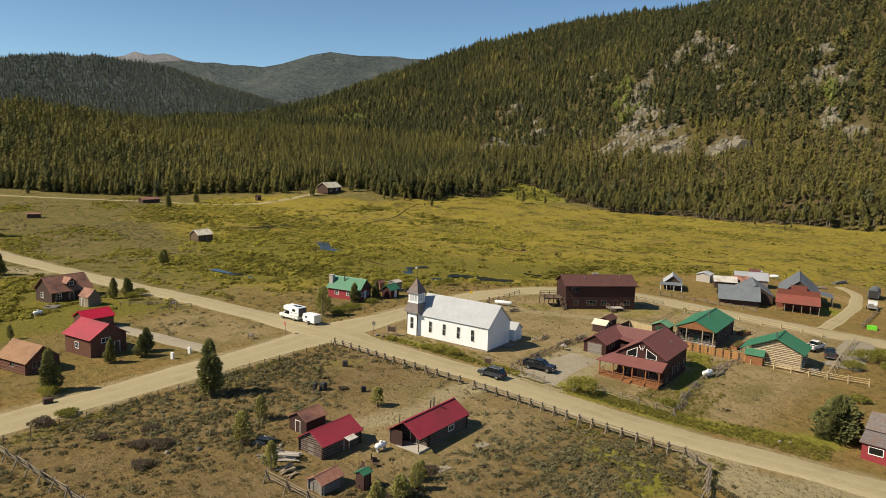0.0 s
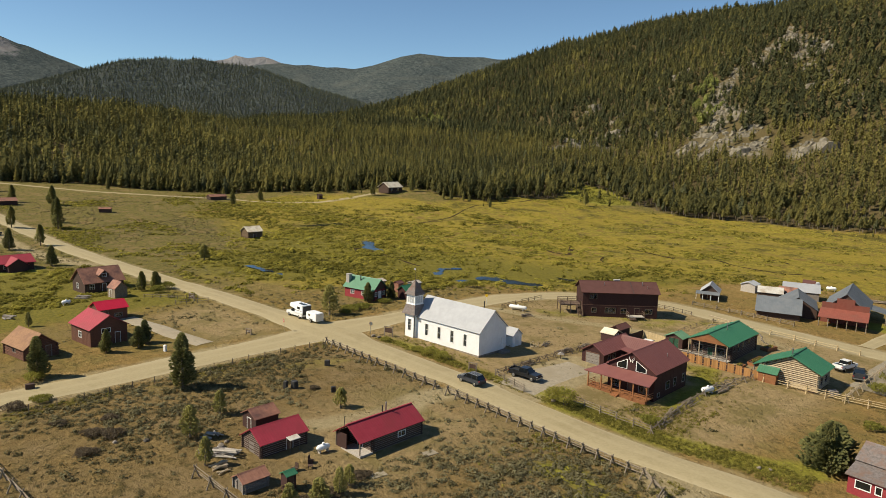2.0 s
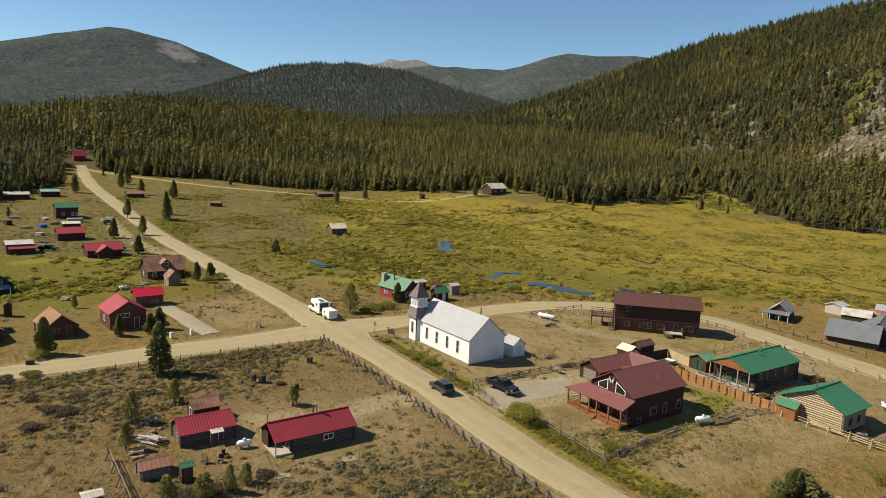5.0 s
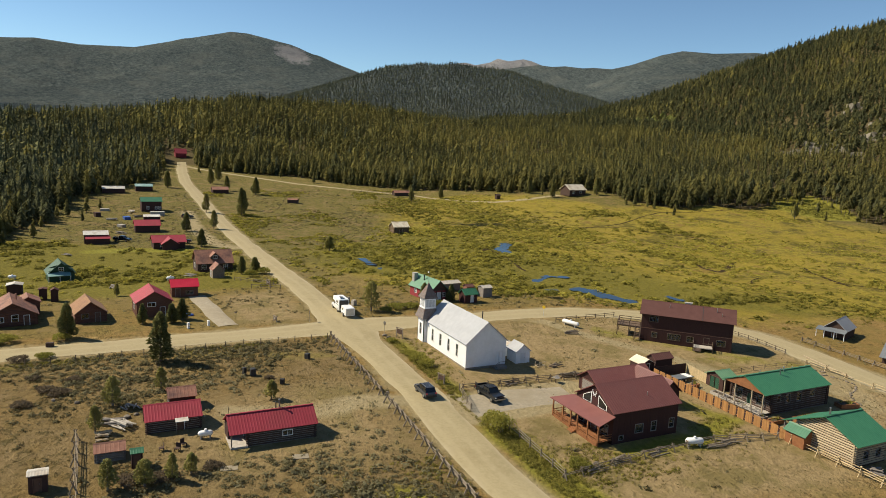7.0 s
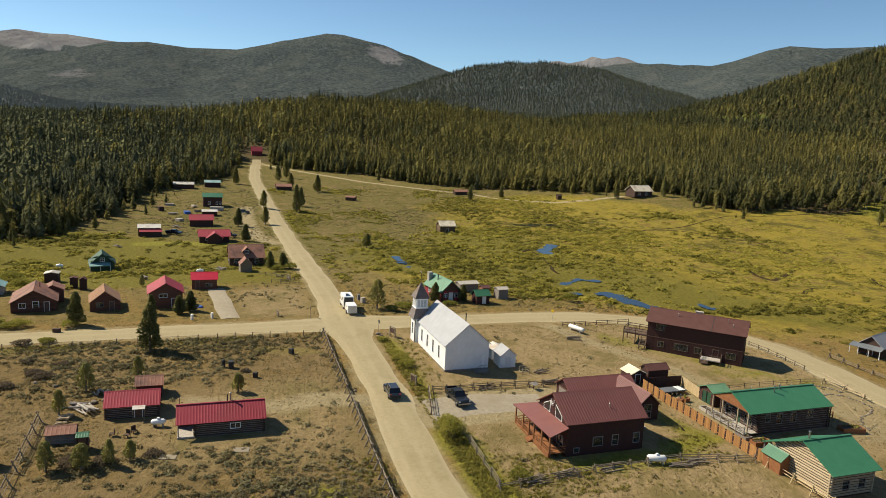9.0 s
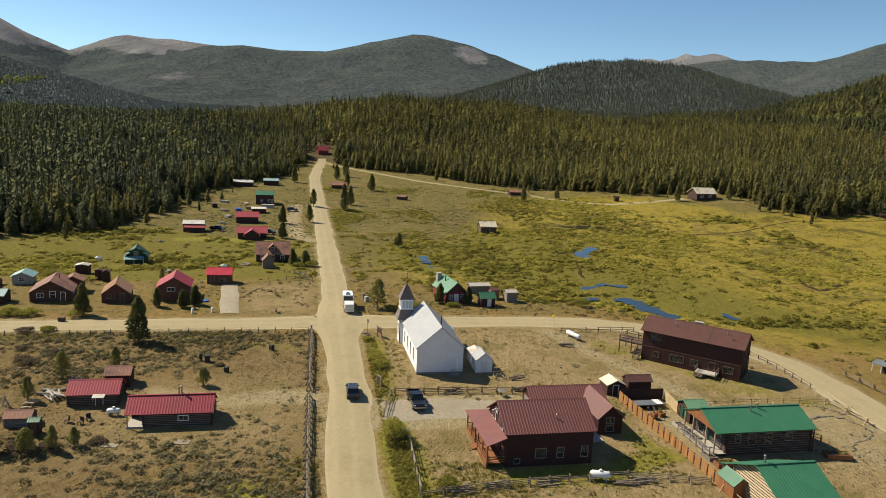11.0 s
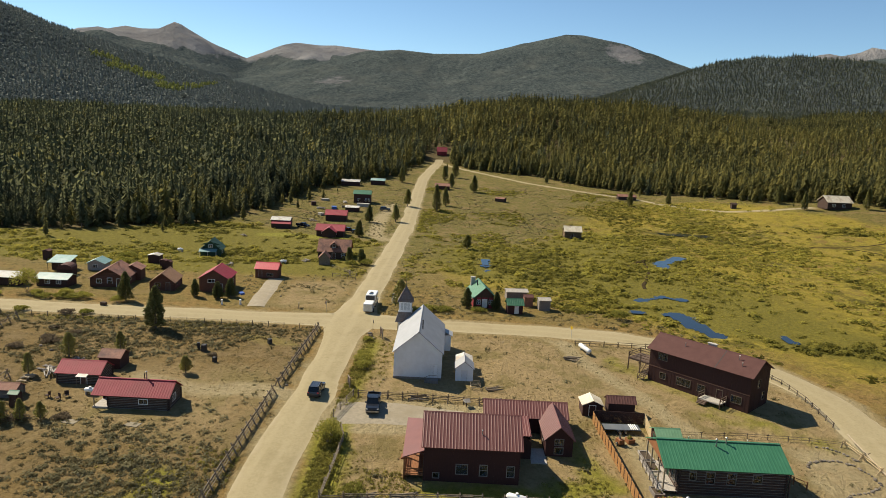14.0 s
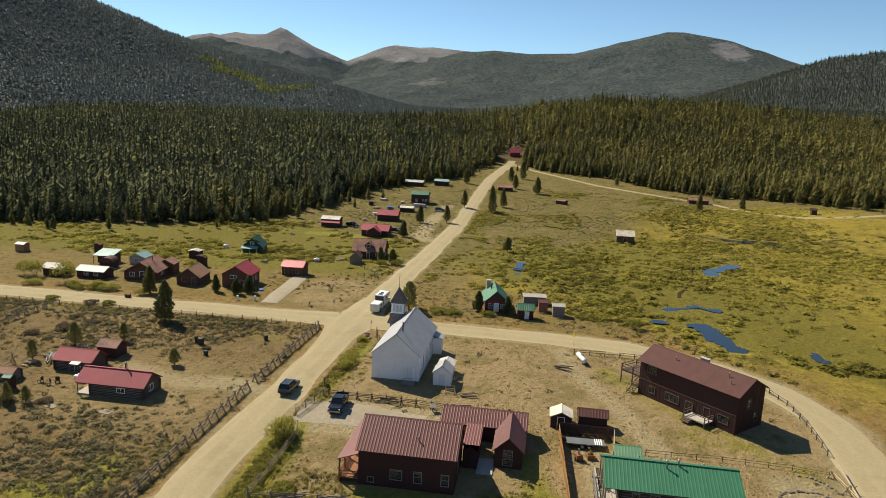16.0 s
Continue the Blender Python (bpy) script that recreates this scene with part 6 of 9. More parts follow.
house("cabin", "dark wooden cabin with tan shingle roof", -116.0, 50.3, 8, 7.0, 5.2, 2.1, 4.1, RED_LOG, TAN_ROOF, 0.4, 0.4, 0.0, windows=[("E", 1.0, 0.9, 1.2, 0.9, (1, 0)), ("N", 2.0, 0.9, 1.0, 0.9), ("S", 3.0, 0.9, 1.0, 0.9)], doors=[("E", 3.4, 0.85, 1.9, TRIM_BROWN)], logs=0.26, trim=GREY_WOOD, category="cabin", z=3.45)
b = house("cabin", "dark cabin with rust red roof and white gable window", -118.0, 37.2, 8, 9.0, 7.6, 2.2, 4.4, RED_LOG, RUST, 0.5, 0.5, 0.5, windows=[("E", 3.6, 0.8, 1.0, 1.3, (0, 1)), ("N", 3.0, 0.9, 1.1, 0.9), ("E", 1.2, 0.9, 1.1, 0.9, (1, 0))], doors=[("E", 5.6, 0.85, 1.9, TRIM_BROWN)], logs=0.28, category="cabin", z=3.45)
stovepipe(b, -0.5, 0.9, 3.6, 5.0, 0.12, RUST)
b2 = house("cabin", "small rust roofed lean cabin", -123.5, 39.5, 8, 4.0, 4.0, 2.6, 3.6, RED_LOG, RUST, 0.3, 0.3, 0.5, category="cabin", z=3.45)
old = house("house", "old dark house with rusted red brown roof and dormer", -168.3, 81.6, 92, 9.4, 7.2, 2.7, 5.6, DARK_LOG, RUST, 0.5, 0.4, 0.5, windows=[("S", 1.2, 0.8, 1.0, 1.2), ("S", 7.0, 0.8, 1.0, 1.2), ("E", 2.5, 0.8, 1.0, 1.2), ("W", 2.5, 0.8, 1.0, 1.2)], doors=[("S", 4.2, 0.9, 2.0, TRIM_BROWN)])
bm = bmesh.new()
prism(bm, [(-1.1, 3.6), (1.1, 3.6), (1.1, 4.3), (0, 5.3), (-1.1, 4.3)], -3.5, -0.6)
dorm = part("dormer", bm, DARK_LOG, old)
for side in (-1, 1):
    bm = bmesh.new()
    slab(bm, [(0, -3.8, 5.4), (0, -0.4, 5.4), (side * 1.4, -0.4, 4.15), (side * 1.4, -3.8, 4.15)], 0.08)
    part("dormer_roof", bm, RUST, dorm)
window_part(dorm, Matrix.Translation((-0.5, -3.5, 3.7)), 1.0, 0.8, TRIM_WHITE, (1, 0))
for i in range(10):
    part("porch_post" if i % 3 == 0 else "porch_baluster", boxes((-4.6 + i * 1.0, -4.5 + i * 1.0, -5.0, -4.9, -0.2, 1.1 if i % 3 else 2.0)), DARK_LOG, old)
part("porch_rail", boxes((-4.6, 4.6, -5.0, -4.92, 1.0, 1.08)), DARK_LOG, old)
house("shed", "weathered grey brown gabled shed", -154.7, 80.7, 5, 3.4, 3.0, 2.3, 3.8, RAIL_WOOD, RUST, 0.2, 0.2, 0.4, category="shed", doors=[("S", 1.0, 0.9, 1.9, RAIL_WOOD)])
gr = house("cabin", "dark green cabin with green roof and white porch", -168.5, 43.6, 8, 6.5, 6.0, 2.3, 4.9, DARK_GREEN, DARK_GREEN, 0.4, 0.4, 0.45, windows=[("E", 2.5, 2.8, 1.0, 0.9), ("N", 2.0, 0.9, 1.2, 1.0)], category="cabin")
bm = bmesh.new()
slab(bm, [(3.2, -3.2, 2.5), (5.2, -3.2, 1.9), (5.2, 2.0, 1.9), (3.2, 2.0, 2.5)], 0.1)
part("porch_roof", bm, TEAL_ROOF, gr)
for y in (-3.0, -0.5, 1.9):
    part("porch_post", tubes(((5.0, y, -0.2), (5.0, y, 1.9), 0.07)), TRIM_WHITE, gr)
house("shed", "dark shed with a pale flat roof", -145.5, 35.5, 0, 2.6, 3.0, 2.3, 2.6, BROWN_BOARD, WHITE_TIN, 0.2, 0.2, 0.4, category="shed")
house("outhouse", "narrow dark brown outhouse", -136.5, 41.5, 0, 1.5, 1.5, 2.0, 2.2, BROWN_BOARD, BROWN_METAL, 0.15, 0.15, 0.3, category="outhouse", z=3.4)
house("outhouse", "narrow dark brown outhouse", -134.0, 43.8, 0, 1.4, 1.4, 2.2, 2.6, BROWN_BOARD, BROWN_METAL, 0.15, 0.15, 0.3, category="outhouse", z=3.4)
# teal roofed cluster among willows
tc = house("cabin", "low dark cabin with pale teal metal roof", -113.2, 26.0, 90, 7.0, 4.2, 1.9, 2.7, BROWN_BOARD, TEAL_ROOF, 0.4, 0.4, 0.45, windows=[("S", 2.0, 0.8, 1.0, 0.8), ("S", 4.6, 0.8, 1.0, 0.8)], category="cabin")
cp = house("carport", "open carport with white and teal metal roof", -130.0, 18.6, 96, 4.8, 3.0, 2.2, 2.7, BROWN_BOARD, None, category="carport")
bm = bmesh.new()
slab(bm, [(-2.7, 2.0, 3.3), (2.7, 2.0, 3.3), (2.7, -3.6, 2.4), (-2.7, -3.6, 2.4)], 0.10)
part("roof", bm, TEAL_ROOF, cp, "pale white and teal sheet roof")
for x in (-2.5, 0.0, 2.5):
    part("post", tubes(((x, -3.4, -0.2), (x, -3.4, 2.35), 0.07)), RAIL_DARK, cp)
house("cabin", "small cabin with bright teal roof and a porch", -132.2, 26.4, 6, 4.4, 4.0, 2.0, 2.9, PALE_BOARD, TEAL_ROOF, 0.5, 0.4, 0.45, windows=[("E", 1.4, 0.8, 1.0, 0.8)], category="cabin")
sh = house("shed", "dark round topped shed beside the carport", -123.6, 22.8, 8, 3.2, 3.4, 1.7, 2.1, BROWN_BOARD, None, category="shed")
bm = bmesh.new()
prism(bm, [(1.8 * math.cos(k * math.pi / 8), 1.7 + 1.25 * math.sin(k * math.pi / 8)) for k in range(9)], -1.8, 1.8, Matrix.Rotation(math.pi / 2, 4, "Z"))
part("roof", bm, BROWN_METAL, sh, "curved brown sheet roof")
house("shed", "small shed with bright tin roof among willows", -112.0, 16.6, 90, 5.0, 3.4, 2.0, 2.9, BROWN_BOARD, WHITE_TIN, 0.3, 0.3, 0.4, category="shed")
house("shed", "small pale box shed in the willows", -134.5, -11.0, 90, 2.6, 2.4, 2.1, 2.5, TAN_ROOF, WHITE_TIN, 0.15, 0.15, 0.4, category="shed")
house("outhouse", "narrow dark outhouse among willows", -140.8, 8.2, 0, 1.7, 1.7, 2.5, 2.8, BROWN_BOARD, BROWN_METAL, 0.15, 0.15, 0.3, category="outhouse")
house("cabin", "tin roofed cabin hidden among the forest trees", -312.0, -64.0, 96, 6.0, 5.0, 4.6, 6.2, BROWN_BOARD, WHITE_TIN, 0.4, 0.4, 0.45, category="cabin")

# ---- farther up the road ----
f1 = house("cabin", "dark cabin with broad red metal roof", -208.5, 73.5, 92, 9.6, 7.0, 2.3, 3.9, BROWN_BOARD, RED_METAL, 0.5, 0.5, 0.45, windows=[("S", 2.0, 0.8, 1.2, 0.9), ("S", 6.0, 0.8, 1.2, 0.9)], category="cabin")
bm = bmesh.new()
prism(bm, [(-2.4, 1.9), (2.4, 1.9), (0, 3.6)], -6.0, -0.5)
cr = part("gable_wing", bm, BROWN_BOARD, f1)
for side in (-1, 1):
    bm = bmesh.new()
    slab(bm, [(0, -6.3, 3.75), (0, -0.3, 3.75), (side * 2.8, -0.3, 1.9), (side * 2.8, -6.3, 1.9)], 0.1)
    part("wing_roof", bm, RED_METAL, cr)
part("wing_wall", boxes((-2.3, 2.3, -5.9, -3.3, -0.3, 1.95)), BROWN_BOARD, f1)
house("cabin", "dark cabin with faded red metal roof", -246, 69.5, 92, 8.4, 6.0, 2.6, 4.2, BROWN_BOARD, RED_METAL, 0.4, 0.4, 0.45, category="cabin")
f2 = house("cabin", "dark cabin with weathered tin and red roof", -222, 52.3, 92, 7.0, 5.4, 3.0, 3.9, BROWN_BOARD, WHITE_TIN, 0.3, 0.3, 0.45, category="cabin")
bm = bmesh.new()
slab(bm, [(-3.2, -2.7, 2.7), (4.2, -2.7, 2.7), (4.2, -4.6, 1.9), (-3.2, -4.6, 1.9)], 0.1)
part("lean_to_roof", bm, RED_METAL, f2)
part("lean_to_wall", boxes((-3.0, 4.0, -4.3, -2.7, -0.4, 1.95)), BROWN_BOARD, f2)
house("house", "two storey dark cabin with green metal roof", -294, 74.3, 92, 8.0, 6.5, 4.4, 5.8, BROWN_BOARD, GREEN_METAL, 0.4, 0.4, 0.45, windows=[("S", 5.4, 1.0, 0.8, 1.2), ("S", 6.8, 1.0, 0.8, 1.2), ("S", 2.0, 1.0, 1.0, 1.2)])
house("shed", "long low grey roofed shed", -269.5, 72.8, 92, 6.0, 4.0, 1.8, 2.4, BROWN_BOARD, WHITE_TIN, 0.2, 0.2, 0.4, category="shed")
house("shed", "long low shed with pale tin roof", -348, 61, 92, 10.0, 5.0, 2.2, 3.2, BROWN_BOARD, WHITE_TIN, 0.2, 0.2, 0.4, category="shed")
house("shed", "long low shed with teal roof by the trees", -356, 75.3, 92, 8.0, 5.0, 2.4, 3.4, BROWN_BOARD, TEAL_ROOF, 0.2, 0.2, 0.4, category="shed")
house("cabin", "red roofed cabin at the forest edge", -505, 109, 92, 7.4, 6.4, 2.8, 5.8, RED_BOARD, RED_METAL, 0.4, 0.4, 0.45, category="cabin")
house("cabin", "low brown cabin with red brown roof", -350, 112, 92, 8.0, 5.0, 2.0, 3.2, BROWN_BOARD, RUST, 0.3, 0.3, 0.45, category="cabin")
house("shed", "low dark shed in the dry meadow", -316.8, 142.6, 60, 5.0, 3.0, 1.6, 2.1, DARK_LOG, RUST, 0.2, 0.2, 0.4, category="shed")
ms = house("cabin", "weathered tan log cabin with cream tin roof", -232, 165.3, 91, 6.2, 5.0, 2.9, 4.6, TAN_LOG, CREAM_TIN, 0.4, 0.5, 0.45, logs=0.3, category="cabin", doors=[("S", 2.4, 1.0, 1.8, DARK_LOG)])
house("house", "brown log house with cream tin roof at forest edge", -303, 306, 96, 12.5, 8.0, 3.4, 6.0, DARK_LOG, CREAM_TIN, 0.6, 0.6, 0.45, windows=[("S", 2.4, 1.0, 1.6, 1.2), ("S", 7.6, 1.0, 1.6, 1.2)])
house("shed", "long low log shed with rusted roof", -345.5, 214.2, 92, 10.0, 4.0, 1.8, 2.8, DARK_LOG, RUST, 0.3, 0.3, 0.45, category="shed")
house("outhouse", "tiny dark hut beside the track", -313.5, 260.8, 90, 2.4, 2.2, 2.2, 2.8, DARK_LOG, DARK_LOG, 0.3, 0.3, 0.0, category="hut")

# ---- cabin over the road from the church ----
gc = house("cabin", "red cabin with green metal roof and dark gable", -116.0, 124.4, 8, 9.0, 5.0, 2.5, 4.8, RED_BOARD, GREEN_METAL, 0.4, 0.45, 0.45, windows=[("E", 0.7, 0.9, 0.8, 0.9), ("E", 3.5, 0.9, 0.8, 0.9), ("S", 2.0, 0.9, 1.0, 0.9), ("S", 5.5, 0.9, 1.0, 0.9)], doors=[("E", 2.0, 1.0, 1.95, TRIM_WHITE)], category="cabin", z=3.5)
bm = bmesh.new()
prism(bm, [(-2.5, 2.45), (2.5, 2.45), (0, 4.75)], 0, 0.04, Matrix.Translation((4.56, 0, 0)) @ Matrix.Rotation(math.pi / 2, 4, "Z"))
part("gable_board", bm, DARK_LOG, gc)
part("gable_board", boxes((4.51, 4.55, -2.5, -1.85, 0, 2.5), (4.51, 4.55, 1.85, 2.5, 0, 2.5), (4.51, 4.55, -0.95, -0.6, 0, 2.5), (4.51, 4.55, 0.6, 0.95, 0, 2.5)), DARK_LOG, gc)
chimney(gc, -4.2, -1.4, 0.0, 5.2, 1.0, CONCRETE)
stovepipe(gc, -0.8, -0.9, 3.6, 5.3, 0.14, DARK_STEEL)
house("shed", "small dark red shed with green roof and white door", -109.0, 131.6, 95, 3.4, 2.6, 2.1, 3.1, MAROON_BOARD, GREEN_METAL, 0.3, 0.3, 0.4, doors=[("S", 1.6, 0.8, 1.7, TRIM_WHITE)], category="shed", z=3.5)
house("shed", "low collapsed shed with weathered plank roof", -122.5, 133.2, 96, 5.0, 3.0, 1.9, 2.3, GREY_WOOD, PALE_BOARD, 0.3, 0.3, 0.4, category="shed", z=3.4)
house("shed", "small grey weathered shed", -113.5, 138.8, 95, 2.6, 2.4, 2.3, 2.7, GREY_WOOD, PALE_BOARD, 0.2, 0.2, 0.4, category="shed", z=3.4)
house("shed", "small rusty shed behind the cabin", -116.0, 135.4, 95, 2.0, 2.0, 2.2, 2.6, RUST, BROWN_METAL, 0.2, 0.2, 0.4, category="shed", z=3.4)

# ---- barns with grey roofs ----
house("barn", "dark barn with long slate grey metal roof", -42.2, 195.6, 17, 9.6, 7.2, 1.7, 4.3, DARK_LOG, GREY_METAL, 0.8, 0.4, 0.45, category="barn", z=2.2, doors=[("E", 1.8, 1.6, 1.6, DARK_LOG)])
house("barn", "dark barn wing with grey metal roof", -40.4, 204.4, 107, 13.0, 8.6, 2.0, 4.7, DARK_LOG, GREY_METAL, 0.3, 0.3, 0.45, category="barn", z=2.1)


def false_front():
    h = house("barn", "grey roofed barn with stepped red false front", -30.0, 209.5, 99, 18.0, 9.0, 3.6, 7.4, DARK_LOG, GREY_METAL, 0.5, 0.4, 0.45, category="barn", z=1.6)
    bm = bmesh.new()
    prism(bm, [(-5.0, 0), (5.0, 0), (5.0, 5.0), (1.9, 5.0), (1.9, 6.2), (-1.9, 6.2), (-1.9, 5.0), (-5.0, 5.0)], 0, 0.2, Matrix.Translation((-9.3, 0, 0)) @ Matrix.Rotation(math.pi / 2, 4, "Z"))
    part("false_front", bm, BRICK_RED, h, "stepped rust red false front")
    bm = bmesh.new()
    roof_slope(bm, Matrix.Translation((-9.35, -5.2, 3.65)) @ Matrix.Rotation(math.pi / 2, 4, "Z"), 10.4, 5.8, 1.35, 0.10, 0.45)
    part("porch_roof", bm, BRICK_RED, h, "sloping rust red porch roof")
    for i in range(6):
        part("porch_post", tubes(((-14.8, -4.9 + i * 1.96, -0.3), (-14.8, -4.9 + i * 1.96, 2.3), 0.1)), RAIL_WOOD, h)
    bm = bmesh.new()
    slab(bm, [(-2, -4.4, 3.3), (-2, -8.5, 2.5), (5, -8.5, 2.5), (5, -4.4, 3.3)], 0.1)
    part("lean_to_roof", bm, GREY_METAL, h)
    for x in (-1.8, 1.5, 4.8):
        part("lean_to_post", tubes(((x, -8.3, -0.3), (x, -8.3, 2.5), 0.09)), RAIL_WOOD, h)


false_front()
gz = thing("shelter", pose(-47.6, 240.5, floor_at(-47.6, 240.5), 0, 0, 10), "small open shelter with brown gabled roof", "shelter")
gable_roof(gz, 3.0, 2.4, 1.9, 2.6, 0.25, 0.25, BROWN_METAL)
for x in (-1.3, 1.3):
    for y in (-1.0, 1.0):
        part("post", tubes(((x, y, -0.2), (x, y, 1.95), 0.08)), RAIL_DARK, gz)
pc = house("cabin", "small dark cabin with pale blue grey roof", -61.0, 199.6, 108, 6.0, 4.6, 2.3, 4.2, DARK_LOG, CHURCH_ROOF, 0.3, 0.4, 0.45, category="cabin", z=2.5, doors=[("W", 1.8, 0.9, 1.9, TRIM_BROWN)])
bm = bmesh.new()
slab(bm, [(-3.0, -2.6, 2.4), (-3.0, 3.4, 2.4), (-5.0, 3.4, 1.9), (-5.0, -2.6, 1.9)], 0.08)
part("porch_roof", bm, GREY_METAL, pc)
for y in (-2.4, -0.4, 1.6, 3.2):
    part("porch_post", tubes(((-4.8, y, -0.2), (-4.8, y, 1.95), 0.07)), WHITE_PAINT, pc)
house("shed", "small pale shed with grey roof", -57.4, 219.4, 90, 4.0, 4.0, 2.2, 2.9, PALE_BOARD, CHURCH_ROOF, 0.2, 0.3, 0.4, category="shed")
house("barn", "low barn with pale and rusty tin roof", -45.4, 224.6, 18, 9.0, 6.2, 2.2, 4.0, GREY_WOOD, CHURCH_ROOF, 0.3, 0.3, 0.45, category="barn")
house("barn", "low shed with bright tin roof", -50.4, 214.6, 20, 6.0, 5.0, 2.0, 3.2, DARK_LOG, WHITE_TIN, 0.3, 0.3, 0.45, category="barn")
house("barn", "rust red roofed shed between tin barns", -46.9, 218.2, 8, 4.2, 3.6, 2.2, 3.4, DARK_LOG, RUST, 0.3, 0.3, 0.45, category="barn")
ch = house("cabin", "red board house with grey shingle roof and lean-to", 0.6, 110.6, -8, 11.0, 5.4, 3.5, 4.9, RED_BOARD, SHAKE, 0.4, 0.4, 0.0, windows=[("W", 2.0, 1.0, 1.2, 1.0), ("S", 2.0, 2.4, 1.0, 0.6)], category="house", z=0.8)
bm = bmesh.new()
slab(bm, [(-5.8, -2.6, 3.3), (5.8, -2.6, 3.3), (5.8, -6.0, 2.45), (-5.8, -6.0, 2.45)], 0.14)
part("lean_to_roof", bm, SHAKE, ch)
bm = bmesh.new()
for x0, x1, z0, z1 in ((-5.5, 5.5, -0.3, 0.9), (-5.5, -4.7, 0.9, 2.0), (-2.9, -2.5, 0.9, 2.0), (-1.7, 5.5, 0.9, 2.0), (-5.5, 5.5, 2.0, 2.42)):
    box(bm, x0, x1, -5.65, -5.5, z0, z1)
for x0 in (-5.5, 5.35):
    box(bm, x0, x0 + 0.15, -5.5, -2.72, -0.3, 2.42)
part("lean_to_wall", bm, RED_BOARD, ch)
for x0, x1 in ((-4.7, -2.9), (-2.5, -1.7)):
    w = part("window", boxes((x0, x0 + 0.1, -5.70, -5.54, 0.9, 2.0), (x1 - 0.1, x1, -5.70, -5.54, 0.9, 2.0), (x0 + 0.1, x1 - 0.1, -5.70, -5.54, 0.9, 1.0), (x0 + 0.1, x1 - 0.1, -5.70, -5.54, 1.9, 2.0)), TRIM_WHITE, ch)
    part("pane", boxes((x0 + 0.1, x1 - 0.1, -5.62, -5.60, 1.0, 1.9)), GLASS_DARK, w)
# small sheds by the board fence
house("shed", "small dark shed with cream metal roof", -56.6, 138.7, 0, 2.8, 3.0, 1.8, 2.5, BROWN_BOARD, CREAM_TIN, 0.2, 0.25, 0.0, category="shed", z=2.6, doors=[("E", 1.0, 0.9, 1.7, BROWN_BOARD)])
house("shed", "small dark shed with maroon metal roof", -57.0, 143.2, 90, 4.0, 2.2, 2.0, 2.7, BROWN_BOARD, BROWN_METAL, 0.2, 0.25, 0.4, category="shed", z=2.6)

# ---- fences ----
def unit_mesh(name, bm, material):
    me = bpy.data.meshes.new(name)
    bm.normal_update()
    bm.to_mesh(me)
    bm.free()
    me.materials.append(material)
    return me


def rod_mesh(name, material, r, n=6, bend=0.0):
    bm = bmesh.new()
    if bend:
        tube(bm, (0, 0, 0), (0, bend, 0.5), r, r * 0.92, n)
        tube(bm, (0, bend, 0.5), (0, 0, 1), r * 0.92, r * 0.8, n)
    else:
        tube(bm, (0, 0, 0), (0, 0, 1), r, r * 0.8, n)
    return unit_mesh(name, bm, material)


def rod_pose(a, b):
    a, b = Vector(a), Vector(b)
    q = (b - a).to_track_quat("Z", "Y").to_matrix().to_4x4()
    return Matrix.Translation(a) @ q @ Matrix.Diagonal((1, 1, (b - a).length, 1))


def spaced(line, step):
    pts = [Vector(p) for p in line]
    out = []
    for a, b in zip(pts[:-1], pts[1:]):
        n = max(1, round((b - a).length / step))
        out += [a.lerp(b, i / n) for i in range(n)]
    return out + [pts[-1]]


def rail_fence(line, label, material, heights=(0.45, 0.85, 1.2), step=3.0, post_r=0.09, rail_r=0.055, seed=0, buck=False):
    """Posts and rails along a line of x, y; buck: leaning crossed legs in place of posts."""
    rng = random.Random(seed)
    pts = spaced(line, step)
    f = thing("fence", pose(pts[0].x, pts[0].y, floor_at(*pts[0])), label, "fence", "rail fences")
    post, rail = rod_mesh("post", material, post_r), rod_mesh("rail", material, rail_r)
    o = Vector((pts[0].x, pts[0].y, floor_at(*pts[0])))
    tops = []
    for i, p in enumerate(pts):
        z = floor_at(p.x, p.y) - o.z
        q = Vector((p.x - o.x, p.y - o.y, z))
        d = (pts[min(i + 1, len(pts) - 1)] - pts[max(i - 1, 0)]).normalized()
        side = Vector((-d.y, d.x, 0))
        if buck:
            top = heights[-1] + 0.25
            lean = rng.uniform(0.45, 0.65)
            piece("leg", post, f, rod_pose(q - side * lean + Vector((0, 0, -0.1)), q + side * lean * 0.35 + Vector((0, 0, top))))
            piece("leg", post, f, rod_pose(q + side * lean + Vector((0, 0, -0.1)), q - side * lean * 0.35 + Vector((0, 0, top))))
        else:
            tip = Vector((rng.uniform(-0.06, 0.06), rng.uniform(-0.06, 0.06), heights[-1] + rng.uniform(0.08, 0.2)))
            piece("post", post, f, rod_pose(q + Vector((0, 0, -0.25)), q + tip))
        tops.append((q, side))
    for (a, sa), (b, sb) in zip(tops[:-1], tops[1:]):
        for k, h in enumerate(heights):
            if rng.random() < 0.06:
                continue
            off = (0.30 - 0.12 * k) if buck else 0.09
            da, db = rng.uniform(-0.07, 0.07), rng.uniform(-0.07, 0.07)
            u = (b - a).normalized() * 0.2
            piece("rail", rail, f, rod_pose(a - u + sa * off + Vector((0, 0, h + da)), b + u + sb * off + Vector((0, 0, h + db))))
    return f


